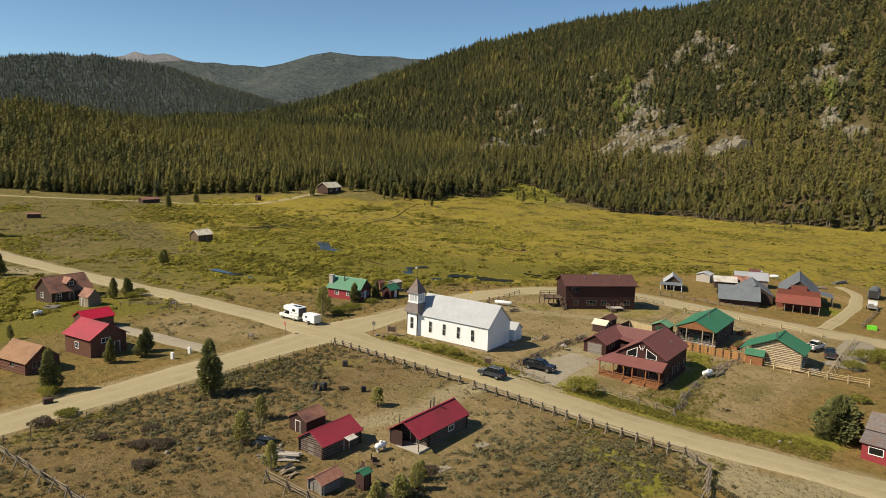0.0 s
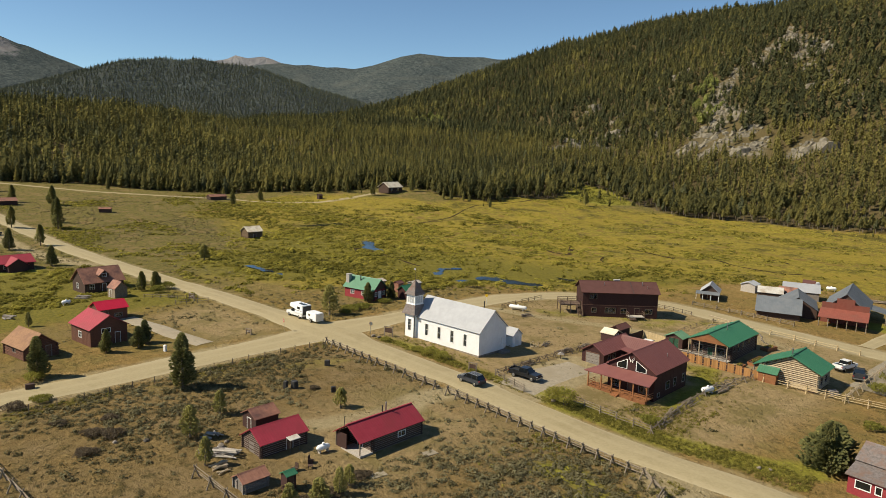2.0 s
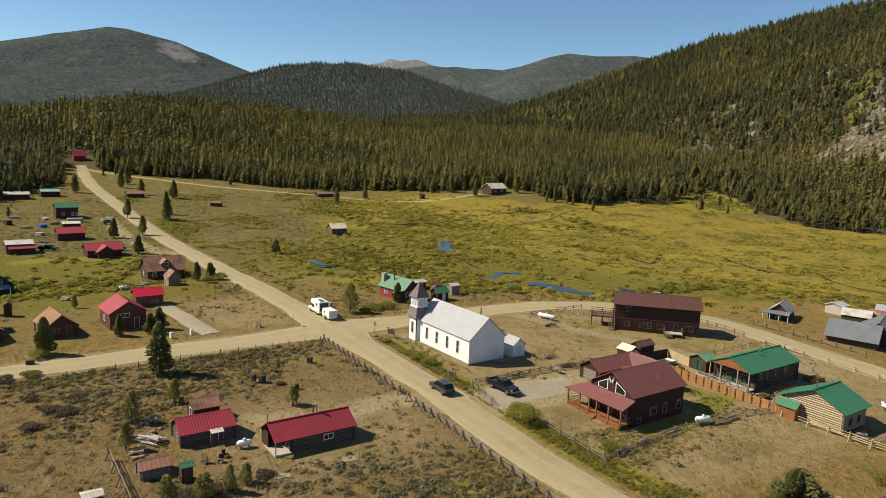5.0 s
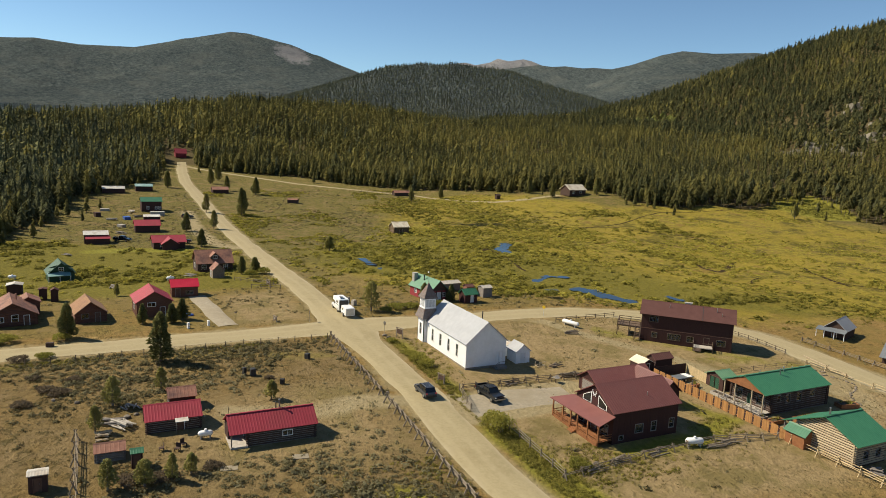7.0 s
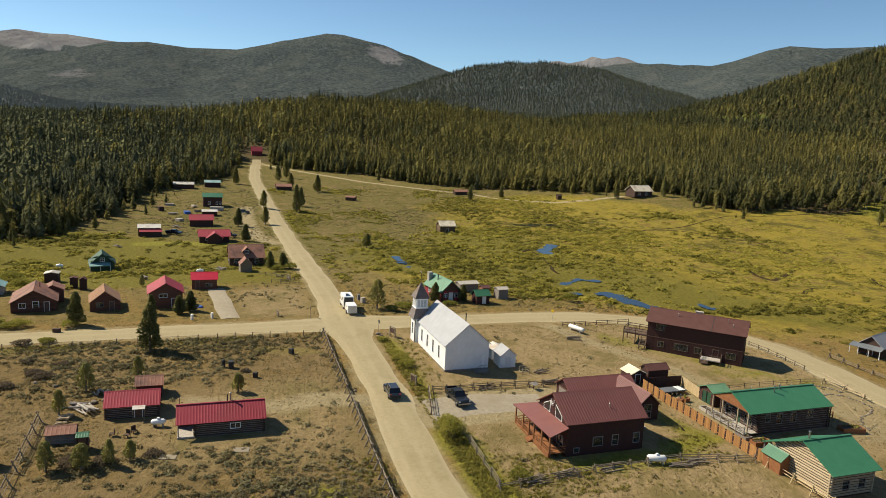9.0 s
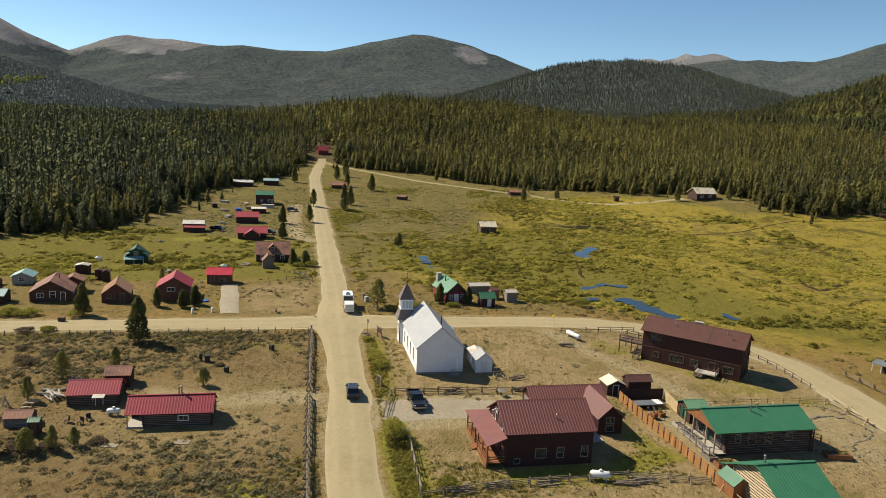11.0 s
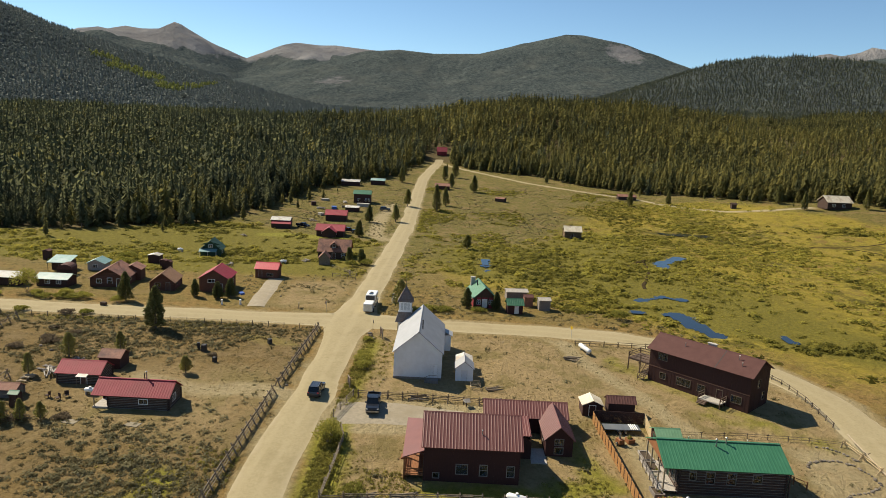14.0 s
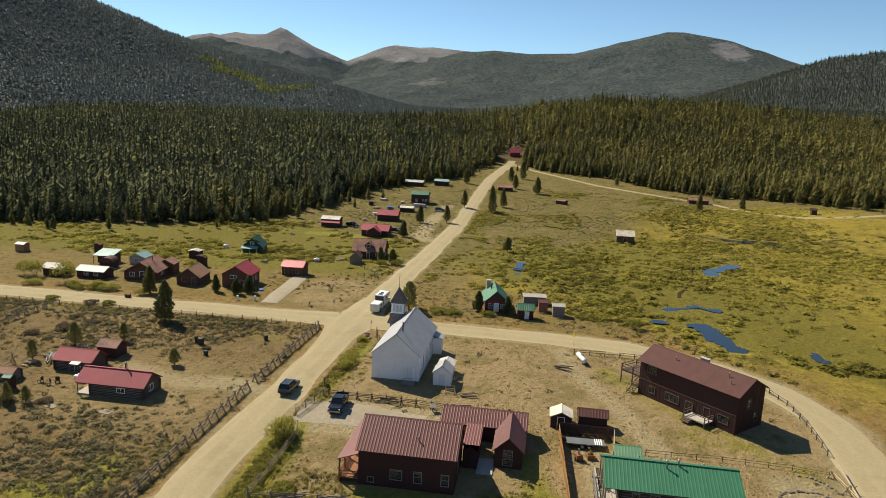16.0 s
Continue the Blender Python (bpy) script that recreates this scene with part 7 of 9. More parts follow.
rail_fence([(-88.6, 91.2), (-74, 90.6), (-60, 90.2)], "weathered grey zigzag log fence along the road", RAIL_WOOD, post_r=0.11, rail_r=0.075, seed=1, buck=True, step=2.2)
rail_fence([(-57.2, 90.1), (-47, 89.8), (-37, 89.5), (-24, 89.3), (-20.2, 86.5), (-18.8, 80)], "weathered grey zigzag log fence along the road", RAIL_WOOD, post_r=0.11, rail_r=0.075, seed=2, buck=True, step=2.2)
rail_fence([(-88.8, 90.6), (-88.9, 72), (-88.3, 52), (-88.2, 38), (-88.5, 10)], "low post and wire fence beside the dirt road", RAIL_DARK, (0.5, 0.95), 3.2, 0.08, 0.014, seed=3)
rail_fence([(-57.8, 49.0), (-48, 49.0), (-36, 48.8)], "leaning pale log fence in sagebrush", RAIL_WOOD, (0.5, 0.9, 1.3), 2.8, seed=4, buck=True)
rail_fence([(-86, 33.2), (-70, 33.4), (-58, 33.6)], "leaning grey log fence in sagebrush", RAIL_WOOD, (0.5, 0.9, 1.3), 2.8, seed=5, buck=True)
rail_fence([(-46.6, 102.2), (-43.5, 103.0), (-29.6, 102.4)], "weathered pale log rail fence in front of the house", RAIL_WOOD, (0.45, 0.85, 1.2), 2.9, seed=6)
rail_fence([(-29.6, 102.4), (-30.8, 116), (-31, 129), (-28.5, 139)], "old dark stacked rail fence beside the house yard", RAIL_WOOD, (0.25, 0.55, 0.85), 2.6, seed=7, buck=True)
rail_fence([(-57.6, 102.4), (-50.4, 100.6)], "weathered pale log rail fence by the parking pad", RAIL_WOOD, (0.45, 0.85, 1.2), 2.4, seed=8)
rail_fence([(-57.8, 103.2), (-57.8, 110), (-57.4, 117), (-56.5, 129)], "old dark rail fence behind the parking pad", RAIL_DARK, (0.3, 0.6, 0.9), 2.6, seed=9, buck=True)
rail_fence([(-26.8, 139.7), (-22.8, 139.9), (-14, 140.4), (-7.6, 141.8)], "fresh yellow peeled rail fence by the log house", NEW_RAIL, (0.4, 0.8, 1.15), 3.0, 0.08, 0.06, seed=10, buck=True)
rail_fence([(-14.0, 140.8), (-13.6, 158), (-12.8, 174)], "yellowish log rail fence beside the gravel yard", PALE_LOG, (0.4, 0.8, 1.2), 2.8, seed=11, buck=True)
rail_fence([(-49.4, 173.3), (-42, 174.2), (-32, 174.4), (-19.2, 174.0)], "pale log rail fence along the back road", NEW_RAIL, (0.4, 0.85), 4.5, seed=12, buck=True)
rail_fence([(-50.0, 150), (-50.4, 160), (-50.2, 168.8), (-49.4, 173)], "brown log rail fence behind the green roofed house", RAIL_DARK, (0.35, 0.7), 3.4, 0.06, 0.032, seed=13)
rail_fence([(-78.5, 172.6), (-72, 174.8), (-64.8, 175.4), (-55.5, 175.0)], "brown rail fence along the bend by the lodge", RAIL_DARK, (0.4, 0.8), 2.6, seed=14)
rail_fence([(-87.0, 141.6), (-87.4, 150), (-87.4, 158)], "brown rail fence along the road beside the lodge", RAIL_DARK, (0.45, 0.85), 2.6, seed=15)
rail_fence([(-60, 186), (-48, 187), (-36, 187.5)], "stacked pale log fence before the barns", RAIL_WOOD, (0.3, 0.6, 0.9), 3.0, seed=16, buck=True)
rail_fence([(-13, 190), (-12, 205), (-11.5, 214)], "log rail fence beside the barn driveway", RAIL_WOOD, (0.4, 0.8, 1.1), 3.0, seed=17)
rail_fence([(-136.5, 86), (-134, 92.5)], "short dark rail fence by the road", RAIL_WOOD, (0.5, 1.0), 2.2, seed=18)
rail_fence([(-148, 84), (-144, 88), (-139, 92)], "short dark rail fence by the road", RAIL_WOOD, (0.4, 0.8), 2.2, seed=19)


def board_fence(a, b, tall, label, dark, light, width=0.16, alternate=True):
    a, b = Vector(a), Vector(b)
    d = b - a
    n = int(d.length / width)
    yaw = math.degrees(math.atan2(d.y, d.x))
    f = thing("board_fence", pose(a.x, a.y, floor_at(a.x, a.y), 0, 0, yaw), label, "fence")
    meshes = [unit_mesh("board", boxes((0.008, width - 0.008, -0.02, 0.02, -0.15, tall - 0.06 * k)), m) for k, m in enumerate((light, dark))]
    rise = floor_at(b.x, b.y) - floor_at(a.x, a.y)
    for i in range(n):
        k = 1 if alternate and (i % 9) in (7, 8) else 0
        piece("board", meshes[k], f, Matrix.Translation((i * width, 0.05 if k else 0, rise * i / n)))
    part("fence_rail", tubes(((0, 0.06, tall * 0.8), (d.length, 0.06, tall * 0.8 + rise), 0.05), ((0, 0.06, 0.35), (d.length, 0.06, 0.35 + rise), 0.05)), light, f)
    return f


board_fence((-53.3, 138.4), (-26.9, 139.9), 1.65, "tall orange and dark brown vertical board fence", BROWN_BOARD, FENCE_BOARD)
board_fence((-53.4, 138.5), (-53.2, 146.0), 1.8, "tall dark brown board fence", BROWN_BOARD, BROWN_BOARD, alternate=False)
board_fence((-53.2, 146.0), (-47.9, 145.6), 1.7, "tall fresh yellow board fence", NEW_RAIL, NEW_RAIL, alternate=False)


# ---- vehicles ----
def wheel(parent, x, y, r=0.36, w=0.24):
    bm = bmesh.new()
    tube(bm, (x, y - w / 2, r), (x, y + w / 2, r), r, n=18)
    bmesh.ops.bevel(bm, geom=[e for e in bm.edges if e.calc_length() < r], offset=0.03, segments=1, affect="EDGES")
    t = part("wheel", bm, RUBBER, parent)
    s = 1 if y > 0 else -1
    bm = bmesh.new()
    tube(bm, (x, y + s * (w / 2 - 0.01), r), (x, y + s * (w / 2 + 0.015), r), r * 0.62, r * 0.55, n=12)
    part("rim", bm, STEEL, t)


def shell(parent, name, profile, half, material, taper=0.0, bevel=0.06):
    """A body from a side profile (x, z), narrowing by taper towards the top."""
    bm = bmesh.new()
    prism(bm, profile, -half, half)
    z0, z1 = min(z for _, z in profile), max(z for _, z in profile)
    for v in bm.verts:
        v.co.y *= 1 - taper * (v.co.z - z0) / (z1 - z0)
    bmesh.ops.recalc_face_normals(bm, faces=bm.faces)
    bmesh.ops.bevel(bm, geom=bm.edges[:], offset=bevel, segments=2, affect="EDGES")
    return part(name, bm, material, parent)


def pane(parent, corners, t=0.02):
    bm = bmesh.new()
    slab(bm, corners, t)
    return part("window", bm, GLASS_DARK, parent)




def lamps(parent, x, half, z, material, name):
    for s in (-1, 1):
        part(name, boxes((x - 0.03, x + 0.03, s * (half - 0.16) - 0.12, s * (half - 0.16) + 0.12, z - 0.07, z + 0.07)), material, parent)


def suv(x, y, yaw, label, paint):
    c = thing("suv", pose(x, y, floor_at(x, y) + 0.12, 0, 0, yaw), label, "car")
    shell(c, "body", [(-2.35, 0.42), (2.35, 0.42), (2.40, 0.75), (2.30, 0.98), (1.25, 1.08), (-2.30, 1.08), (-2.40, 0.8)], 0.93, paint, 0.06)
    shell(c, "cabin", [(-2.25, 1.05), (1.15, 1.05), (0.45, 1.68), (-1.85, 1.70)], 0.86, GLASS_DARK, 0.16, 0.05)
    part("roof", boxes((-1.85, 0.42, -0.70, 0.70, 1.69, 1.74)), paint, c)
    for s in (-1, 1):
        part("roof_rail", tubes(((-1.7, s * 0.62, 1.80), (0.3, s * 0.62, 1.80), 0.025)), STEEL, c)
        for px in (-1.75, -0.75, 0.45):
            part("pillar", tubes(((px - 0.03, s * 0.86, 1.05), (px, s * 0.73, 1.70), 0.04)), paint, c)
        part("mirror", boxes((0.85, 1.0, s * 0.98 - 0.1, s * 0.98 + 0.1, 1.08, 1.22)), paint, c)
    lamps(c, 2.36, 0.9, 0.82, TRIM_WHITE, "headlight")
    lamps(c, -2.36, 0.9, 0.95, SIGN_RED, "taillight")
    part("bumper", boxes((-2.46, -2.30, -0.85, 0.85, 0.42, 0.60)), DARK_STEEL, c)
    for wx in (-1.45, 1.45):
        for wy in (-0.82, 0.82):
            wheel(c, wx, wy)
    return c


def pickup(x, y, yaw, label, paint, lift=0.0):
    c = thing("pickup_truck", pose(x, y, floor_at(x, y) + 0.10 + lift, 0, 0, yaw), label, "pickup")
    shell(c, "body", [(-2.8, 0.5), (2.75, 0.5), (2.8, 0.85), (2.7, 1.10), (1.45, 1.18), (-0.75, 1.18), (-0.78, 1.12), (-2.8, 1.12)], 0.98, paint, 0.04)
    shell(c, "cab", [(-0.85, 1.15), (1.40, 1.15), (0.75, 1.82), (-0.70, 1.84)], 0.90, GLASS_DARK, 0.15, 0.05)
    part("roof", boxes((-0.72, 0.72, -0.74, 0.74, 1.83, 1.88)), paint, c)
    part("bed", boxes((-2.68, -0.95, -0.80, 0.80, 1.121, 1.13)), RUBBER, c, "dark open truck bed")
    for s in (-1, 1):
        part("bed_side", boxes((-2.8, -0.9, s * 0.92 - 0.06, s * 0.92 + 0.06, 1.10, 1.36)), paint, c)
        part("mirror", boxes((1.0, 1.15, s * 1.05 - 0.12, s * 1.05 + 0.12, 1.2, 1.4)), DARK_STEEL, c)
        part("pillar", tubes(((0.35, s * 0.9, 1.15), (0.25, s * 0.77, 1.83), 0.04)), paint, c)
    part("tailgate", boxes((-2.84, -2.74, -0.92, 0.92, 0.75, 1.36)), paint, c)
    part("bumper", boxes((2.72, 2.88, -0.95, 0.95, 0.5, 0.72)), STEEL, c)
    part("bumper", boxes((-2.95, -2.82, -0.9, 0.9, 0.5, 0.68)), STEEL, c)
    lamps(c, 2.78, 0.95, 0.95, TRIM_WHITE, "headlight")
    lamps(c, -2.84, 1.0, 1.0, SIGN_RED, "taillight")
    for wx in (-1.75, 1.8):
        for wy in (-0.86, 0.86):
            wheel(c, wx, wy, 0.40, 0.27)
    return c


suv(-58.0, 96.7, 178, "dark grey station wagon driving on the gravel road", GREY_PAINT)
pickup(-54.0, 105.9, 3, "black crew cab pickup on the gravel pad", BLACK_PAINT)


def camper_truck(x, y, yaw):
    c = thing("camper_truck", pose(x, y, floor_at(x, y) + 0.12, 0, 0, yaw), "white pickup carrying a white camper at the crossing", "camper")
    shell(c, "body", [(-2.9, 0.5), (2.9, 0.5), (2.95, 0.9), (2.8, 1.15), (1.5, 1.25), (-2.9, 1.25)], 1.0, WHITE_CAR, 0.04)
    shell(c, "cab", [(-0.3, 1.2), (1.5, 1.2), (0.85, 1.9), (-0.3, 1.9)], 0.92, GLASS_DARK, 0.14, 0.05)
    part("cab_roof", boxes((-0.3, 0.8, -0.78, 0.78, 1.88, 1.94)), WHITE_CAR, c)
    shell(c, "camper_shell", [(-3.3, 1.2), (-0.4, 1.2), (-0.4, 2.0), (1.4, 2.15), (1.5, 2.6), (1.2, 3.05), (-3.3, 3.05)], 1.12, WHITE_CAR, 0.03, 0.07)
    part("rear_wall", boxes((-3.40, -3.30, -0.95, 0.95, 1.1, 2.85)), DARK_STEEL, c, "dark rear wall with ladder and racks")
    part("roof_vent", boxes((-1.4, -0.8, -0.3, 0.3, 3.05, 3.17)), DARK_STEEL, c)
    part("solar_panel", boxes((-2.8, -1.7, -0.5, 0.5, 3.06, 3.10)), GLASS_DARK, c)
    for s in (-1, 1):
        part("window", boxes((-2.3, -1.4, s * 1.115 - 0.02, s * 1.115 + 0.02, 2.1, 2.6)), GLASS_DARK, c)
        part("stripe", boxes((-3.2, 0.9, s * 1.118 - 0.012, s * 1.118 + 0.012, 1.75, 1.83)), DARK_STEEL, c)
    lamps(c, 2.9, 0.95, 1.0, TRIM_WHITE, "headlight")
    for wx in (-1.8, 1.9):
        for wy in (-0.86, 0.86):
            wheel(c, wx, wy, 0.40, 0.27)


def box_trailer(x, y, yaw):
    c = thing("trailer", pose(x, y, floor_at(x, y) + 0.12, 0, 0, yaw), "small white enclosed box trailer on two wheels", "trailer")
    shell(c, "body", [(-1.75, 0.45), (1.6, 0.45), (1.85, 1.2), (1.6, 2.1), (-1.75, 2.1)], 0.98, WHITE_CAR, 0.0, 0.06)
    part("rear_door", boxes((-1.79, -1.74, -0.85, 0.85, 0.6, 1.95)), WHITE_TIN, c)
    part("tongue", tubes(((1.7, -0.4, 0.5), (2.9, 0, 0.5), 0.05), ((1.7, 0.4, 0.5), (2.9, 0, 0.5), 0.05)), DARK_STEEL, c)
    for s in (-1, 1):
        part("fender", boxes((-0.6, 0.5, s * 1.06 - 0.10, s * 1.06 + 0.10, 0.72, 0.78)), DARK_STEEL, c)
        wheel(c, -0.05, s * 1.02, 0.34, 0.2)
        part("window", boxes((0.3, 0.9, s * 0.985 - 0.01, s * 0.985 + 0.01, 1.3, 1.7)), GLASS_DARK, c)


camper_truck(-109.2, 99.6, 178)
box_trailer(-103.2, 99.5, 178)
pickup(-15.6, 156.8, 100, "dark pickup parked in the gravel yard", GREY_PAINT)
pickup(-18.8, 160.6, 75, "white pickup parked beside the log house", WHITE_CAR)
pickup(-215.9, 78.7, 90, "dark pickup parked beside a red roofed cabin", GREY_PAINT)
pickup(-222.9, 60.3, 60, "dark pickup parked in the yard", BLACK_PAINT)
suv(-274.3, 87.0, 100, "dark car parked by the road", GREY_PAINT)


def hoop_trailer(x, y, yaw):
    c = thing("stock_trailer", pose(x, y, floor_at(x, y), 0, 0, yaw), "rounded grey stock trailer by the barns", "trailer")
    bm = bmesh.new()
    prism(bm, [(-1.4, 0.5), (1.4, 0.5)] + [(1.4 * math.cos(a), 1.9 + 1.3 * math.sin(a)) for a in np.linspace(0, math.pi, 12)], -3, 3)
    part("body", bm, GREY_METAL, c)
    # solid dark plate: the shade inside an open end, put on as colour
    part("opening", boxes((-1.2, 1.2, -3.05, -3.0, 0.6, 2.6)), DARK_STEEL, c)
    for s in (-1, 1):
        for yy in (-0.6, 0.6):
            bm = bmesh.new()
            tube(bm, (s * 1.45 - 0.1, yy, 0.4), (s * 1.45 + 0.1, yy, 0.4), 0.4, n=14)
            part("wheel", bm, RUBBER, c)


hoop_trailer(-14.0, 236.0, 0)
t = thing("flatbed_trailer", pose(-13.0, 218.0, floor_at(-13, 218), 0, 0, 5), "white loaded flatbed trailer by the driveway", "trailer")
part("bed", boxes((-1.2, 1.2, -2.8, 2.8, 0.7, 0.85)), GREY_WOOD, t)
for k, (x0, x1, y0, y1, z1) in enumerate(((-1.1, 1.1, 0.6, 2.6, 2.0), (-1.0, 0.2, -1.8, 0.2, 1.4), (0.3, 1.0, -2.4, -0.6, 1.2))):
    part("crate", boxes((x0, x1, y0, y1, 0.85, z1)), WHITE_CAR if k == 0 else GREY_WOOD, t)
for s in (-1, 1):
    bm = bmesh.new()
    tube(bm, (s * 1.3 - 0.1, -0.3, 0.38), (s * 1.3 + 0.1, -0.3, 0.38), 0.38, n=14)
    part("wheel", bm, RUBBER, t)
t = thing("utility_trailer", pose(-50.8, 142.0, floor_at(-50.8, 142), 0, 0, 92), "flat grey utility trailer inside the board fence", "trailer")
part("deck", boxes((-2.6, 2.6, -0.95, 0.95, 0.55, 0.68)), GREY_METAL, t)
for i in range(4):
    part("ramp_bar", boxes((1.2 + i * 0.28, 1.36 + i * 0.28, -0.9, 0.9, 0.69, 0.76)), TRIM_WHITE, t)
for s in (-1, 1):
    for wx in (-0.5, 0.4):
        wheel(t, wx, s * 1.05, 0.32, 0.2)
part("tongue", tubes(((-2.6, 0, 0.55), (-3.8, 0, 0.5), 0.06)), DARK_STEEL, t)
t = thing("log_splitter", pose(-46.8, 140.9, floor_at(-46.8, 140.9), 0, 0, 20), "small orange machine on the bare yard", "machine")
part("body", boxes((-0.5, 0.5, -0.4, 0.4, 0.25, 0.85)), ORANGE_WOOD, t)
part("mast", boxes((-0.1, 0.1, -0.1, 0.1, 0.85, 1.6)), STEEL, t)
for s in (-1, 1):
    wheel(t, 0.1, s * 0.5, 0.26, 0.14)


# ---- tanks, signs, yard things ----
def propane_tank(x, y, yaw, length=2.6, r=0.45, label="white horizontal propane tank on short legs"):
    t = thing("propane_tank", pose(x, y, floor_at(x, y), 0, 0, yaw), label, "tank", "propane tanks")
    bm = bmesh.new()
    prof = [(-length / 2, 0.02), (-length / 2 + 0.08, r * 0.6), (-length / 2 + 0.3, r), (length / 2 - 0.3, r), (length / 2 - 0.08, r * 0.6), (length / 2, 0.02)]
    rings = [[bm.verts.new((u, q * math.cos(a), 0.35 + r + q * math.sin(a))) for a in np.linspace(0, 2 * math.pi, 17)[:-1]] for u, q in prof]
    for a, b in zip(rings[:-1], rings[1:]):
        for i in range(16):
            f = bm.faces.new((a[i], a[(i + 1) % 16], b[(i + 1) % 16], b[i]))
            f.smooth = True
    bmesh.ops.recalc_face_normals(bm, faces=bm.faces)
    part("shell", bm, TANK_WHITE, t)
    bm = bmesh.new()
    tube(bm, (0, 0, 0.35 + 2 * r - 0.03), (0, 0, 0.35 + 2 * r + 0.2), 0.2, 0.17, 12)
    part("dome", bm, TANK_WHITE, t)
    for u in (-length * 0.3, length * 0.3):
        part("leg", boxes((u - 0.08, u + 0.08, -r * 0.7, r * 0.7, -0.1, 0.42)), CONCRETE, t)


propane_tank(-83.2, 142.7, 15, 4.4, 0.45)
propane_tank(-42.3, 243.8, 20, 2.8, 0.5)
propane_tank(-53.9, 63.8, 85, 1.9, 0.36)
propane_tank(-30.9, 125.2, 70, 2.6)
propane_tank(-3.5, 117.0, 60, 2.2)
propane_tank(-153.8, 69.0, 90, 2.0, 0.4)
propane_tank(-170.6, 32.8, 80, 2.0, 0.4)
propane_tank(-48.0, 246.0, 40, 4.0, 0.6)


def road_sign(x, y, yaw, tall, kind):
    labels = {"stop": "red octagonal stop sign on a thin post", "yellow": "yellow diamond warning sign on a pale post"}
    s = thing("road_sign", pose(x, y, floor_at(x, y), 0, 0, yaw), labels[kind], "sign")
    part("post", tubes(((0, 0, -0.3), (0, 0, tall), 0.04)), STEEL if kind == "stop" else TRIM_WHITE, s)
    bm = bmesh.new()
    n, r, off = (8, 0.40, math.pi / 8) if kind == "stop" else (4, 0.45, 0)
    prism(bm, [(r * math.cos(off + k * 2 * math.pi / n), tall - 0.1 + r * math.sin(off + k * 2 * math.pi / n)) for k in range(n)], -0.07, -0.05)
    board = part("board", bm, SIGN_RED if kind == "stop" else YELLOW, s)
    bm = bmesh.new()
    prism(bm, [(r * 0.97 * math.cos(off + k * 2 * math.pi / n), tall - 0.1 + r * 0.97 * math.sin(off + k * 2 * math.pi / n)) for k in range(n)], -0.049, -0.044)
    part("back", bm, STEEL, board)
    if kind == "stop":
        curve = bpy.data.curves.new("word", "FONT")
        curve.body, curve.size, curve.align_x, curve.align_y, curve.extrude = "STOP", 0.30, "CENTER", "CENTER", 0.004
        w = new("word", curve)
        w.data.materials.append(TRIM_WHITE)
        w.parent = board
        w.matrix_basis = pose(0, -0.078, tall - 0.1, 90, 0, 0)


road_sign(-88.6, 102.0, 200, 2.3, "stop")
road_sign(-101.2, 90.6, -20, 2.3, "stop")
road_sign(-91.8, 141.6, 30, 2.2, "yellow")


def info_board(x, y, yaw, w, h, label, roof=False):
    s = thing("notice_board", pose(x, y, floor_at(x, y), 0, 0, yaw), label, "sign")
    for u in (-w / 2, w / 2):
        part("post", boxes((u - 0.08, u + 0.08, -0.08, 0.08, -0.3, h + 0.15)), RAIL_WOOD, s)
    b = part("board", boxes((-w / 2 + 0.08, w / 2 - 0.08, -0.04, 0.04, h * 0.45, h)), DARK_LOG, s)
    for i in range(3):
        part("text_bar", boxes((-w * 0.36, w * (0.36 - 0.1 * i), -0.052, -0.045, h * (0.88 - 0.14 * i), h * (0.92 - 0.14 * i))), WHITE_TIN, b)
    part("beam", boxes((-w / 2 - 0.15, w / 2 + 0.15, -0.09, 0.09, h + 0.15, h + 0.28)), RAIL_WOOD, s)


info_board(-85.6, 104.0, 200, 1.7, 1.7, "dark wooden notice board in a log frame")
info_board(-61.6, 101.2, 200, 1.3, 1.3, "low dark wooden sign on two posts")
info_board(-103.6, 84.2, 10, 1.3, 0.9, "low dark wooden sign on two posts")
info_board(-137.6, 90.4, 20, 1.4, 1.5, "dark wooden entrance sign by the road")


def boulder(x, y, s, seed, label="rough grey boulder on the ground"):
    rng = random.Random(seed)
    bm = bmesh.new()
    bmesh.ops.create_icosphere(bm, subdivisions=2, radius=1)
    k = Vector((rng.uniform(-9, 9), rng.uniform(-9, 9), 0))
    for v in bm.verts:
        d = 1 + 0.35 * noise.noise(v.co * 1.1 + k)
        v.co = Vector((v.co.x * d * s, v.co.y * d * s * 0.8, v.co.z * d * s * 0.65))
    me = unit_mesh("boulder", bm, STONE)
    ob = new("boulder", me)
    ob.matrix_world = pose(x, y, floor_at(x, y) + s * 0.25, 0, 0, rng.uniform(0, 360))
    return tagged(ob, label, "rock", "boulders")


for k, (x, y, s) in enumerate(((-87.4, 101.6, 0.5), (-86.0, 101.9, 0.45), (-84.6, 102.6, 0.4), (-45.2, 101.2, 0.4), (-62.8, 55.0, 0.5), (-63.5, 56.2, 0.35), (-70, 49, 0.4), (-72.0, 46, 0.35), (-15.2, 103.6, 0.35), (-14.0, 104.3, 0.3), (-60.5, 91.5, 0.3), (-113.0, 78.0, 0.3))):
    boulder(x, y, s, 60 + k)


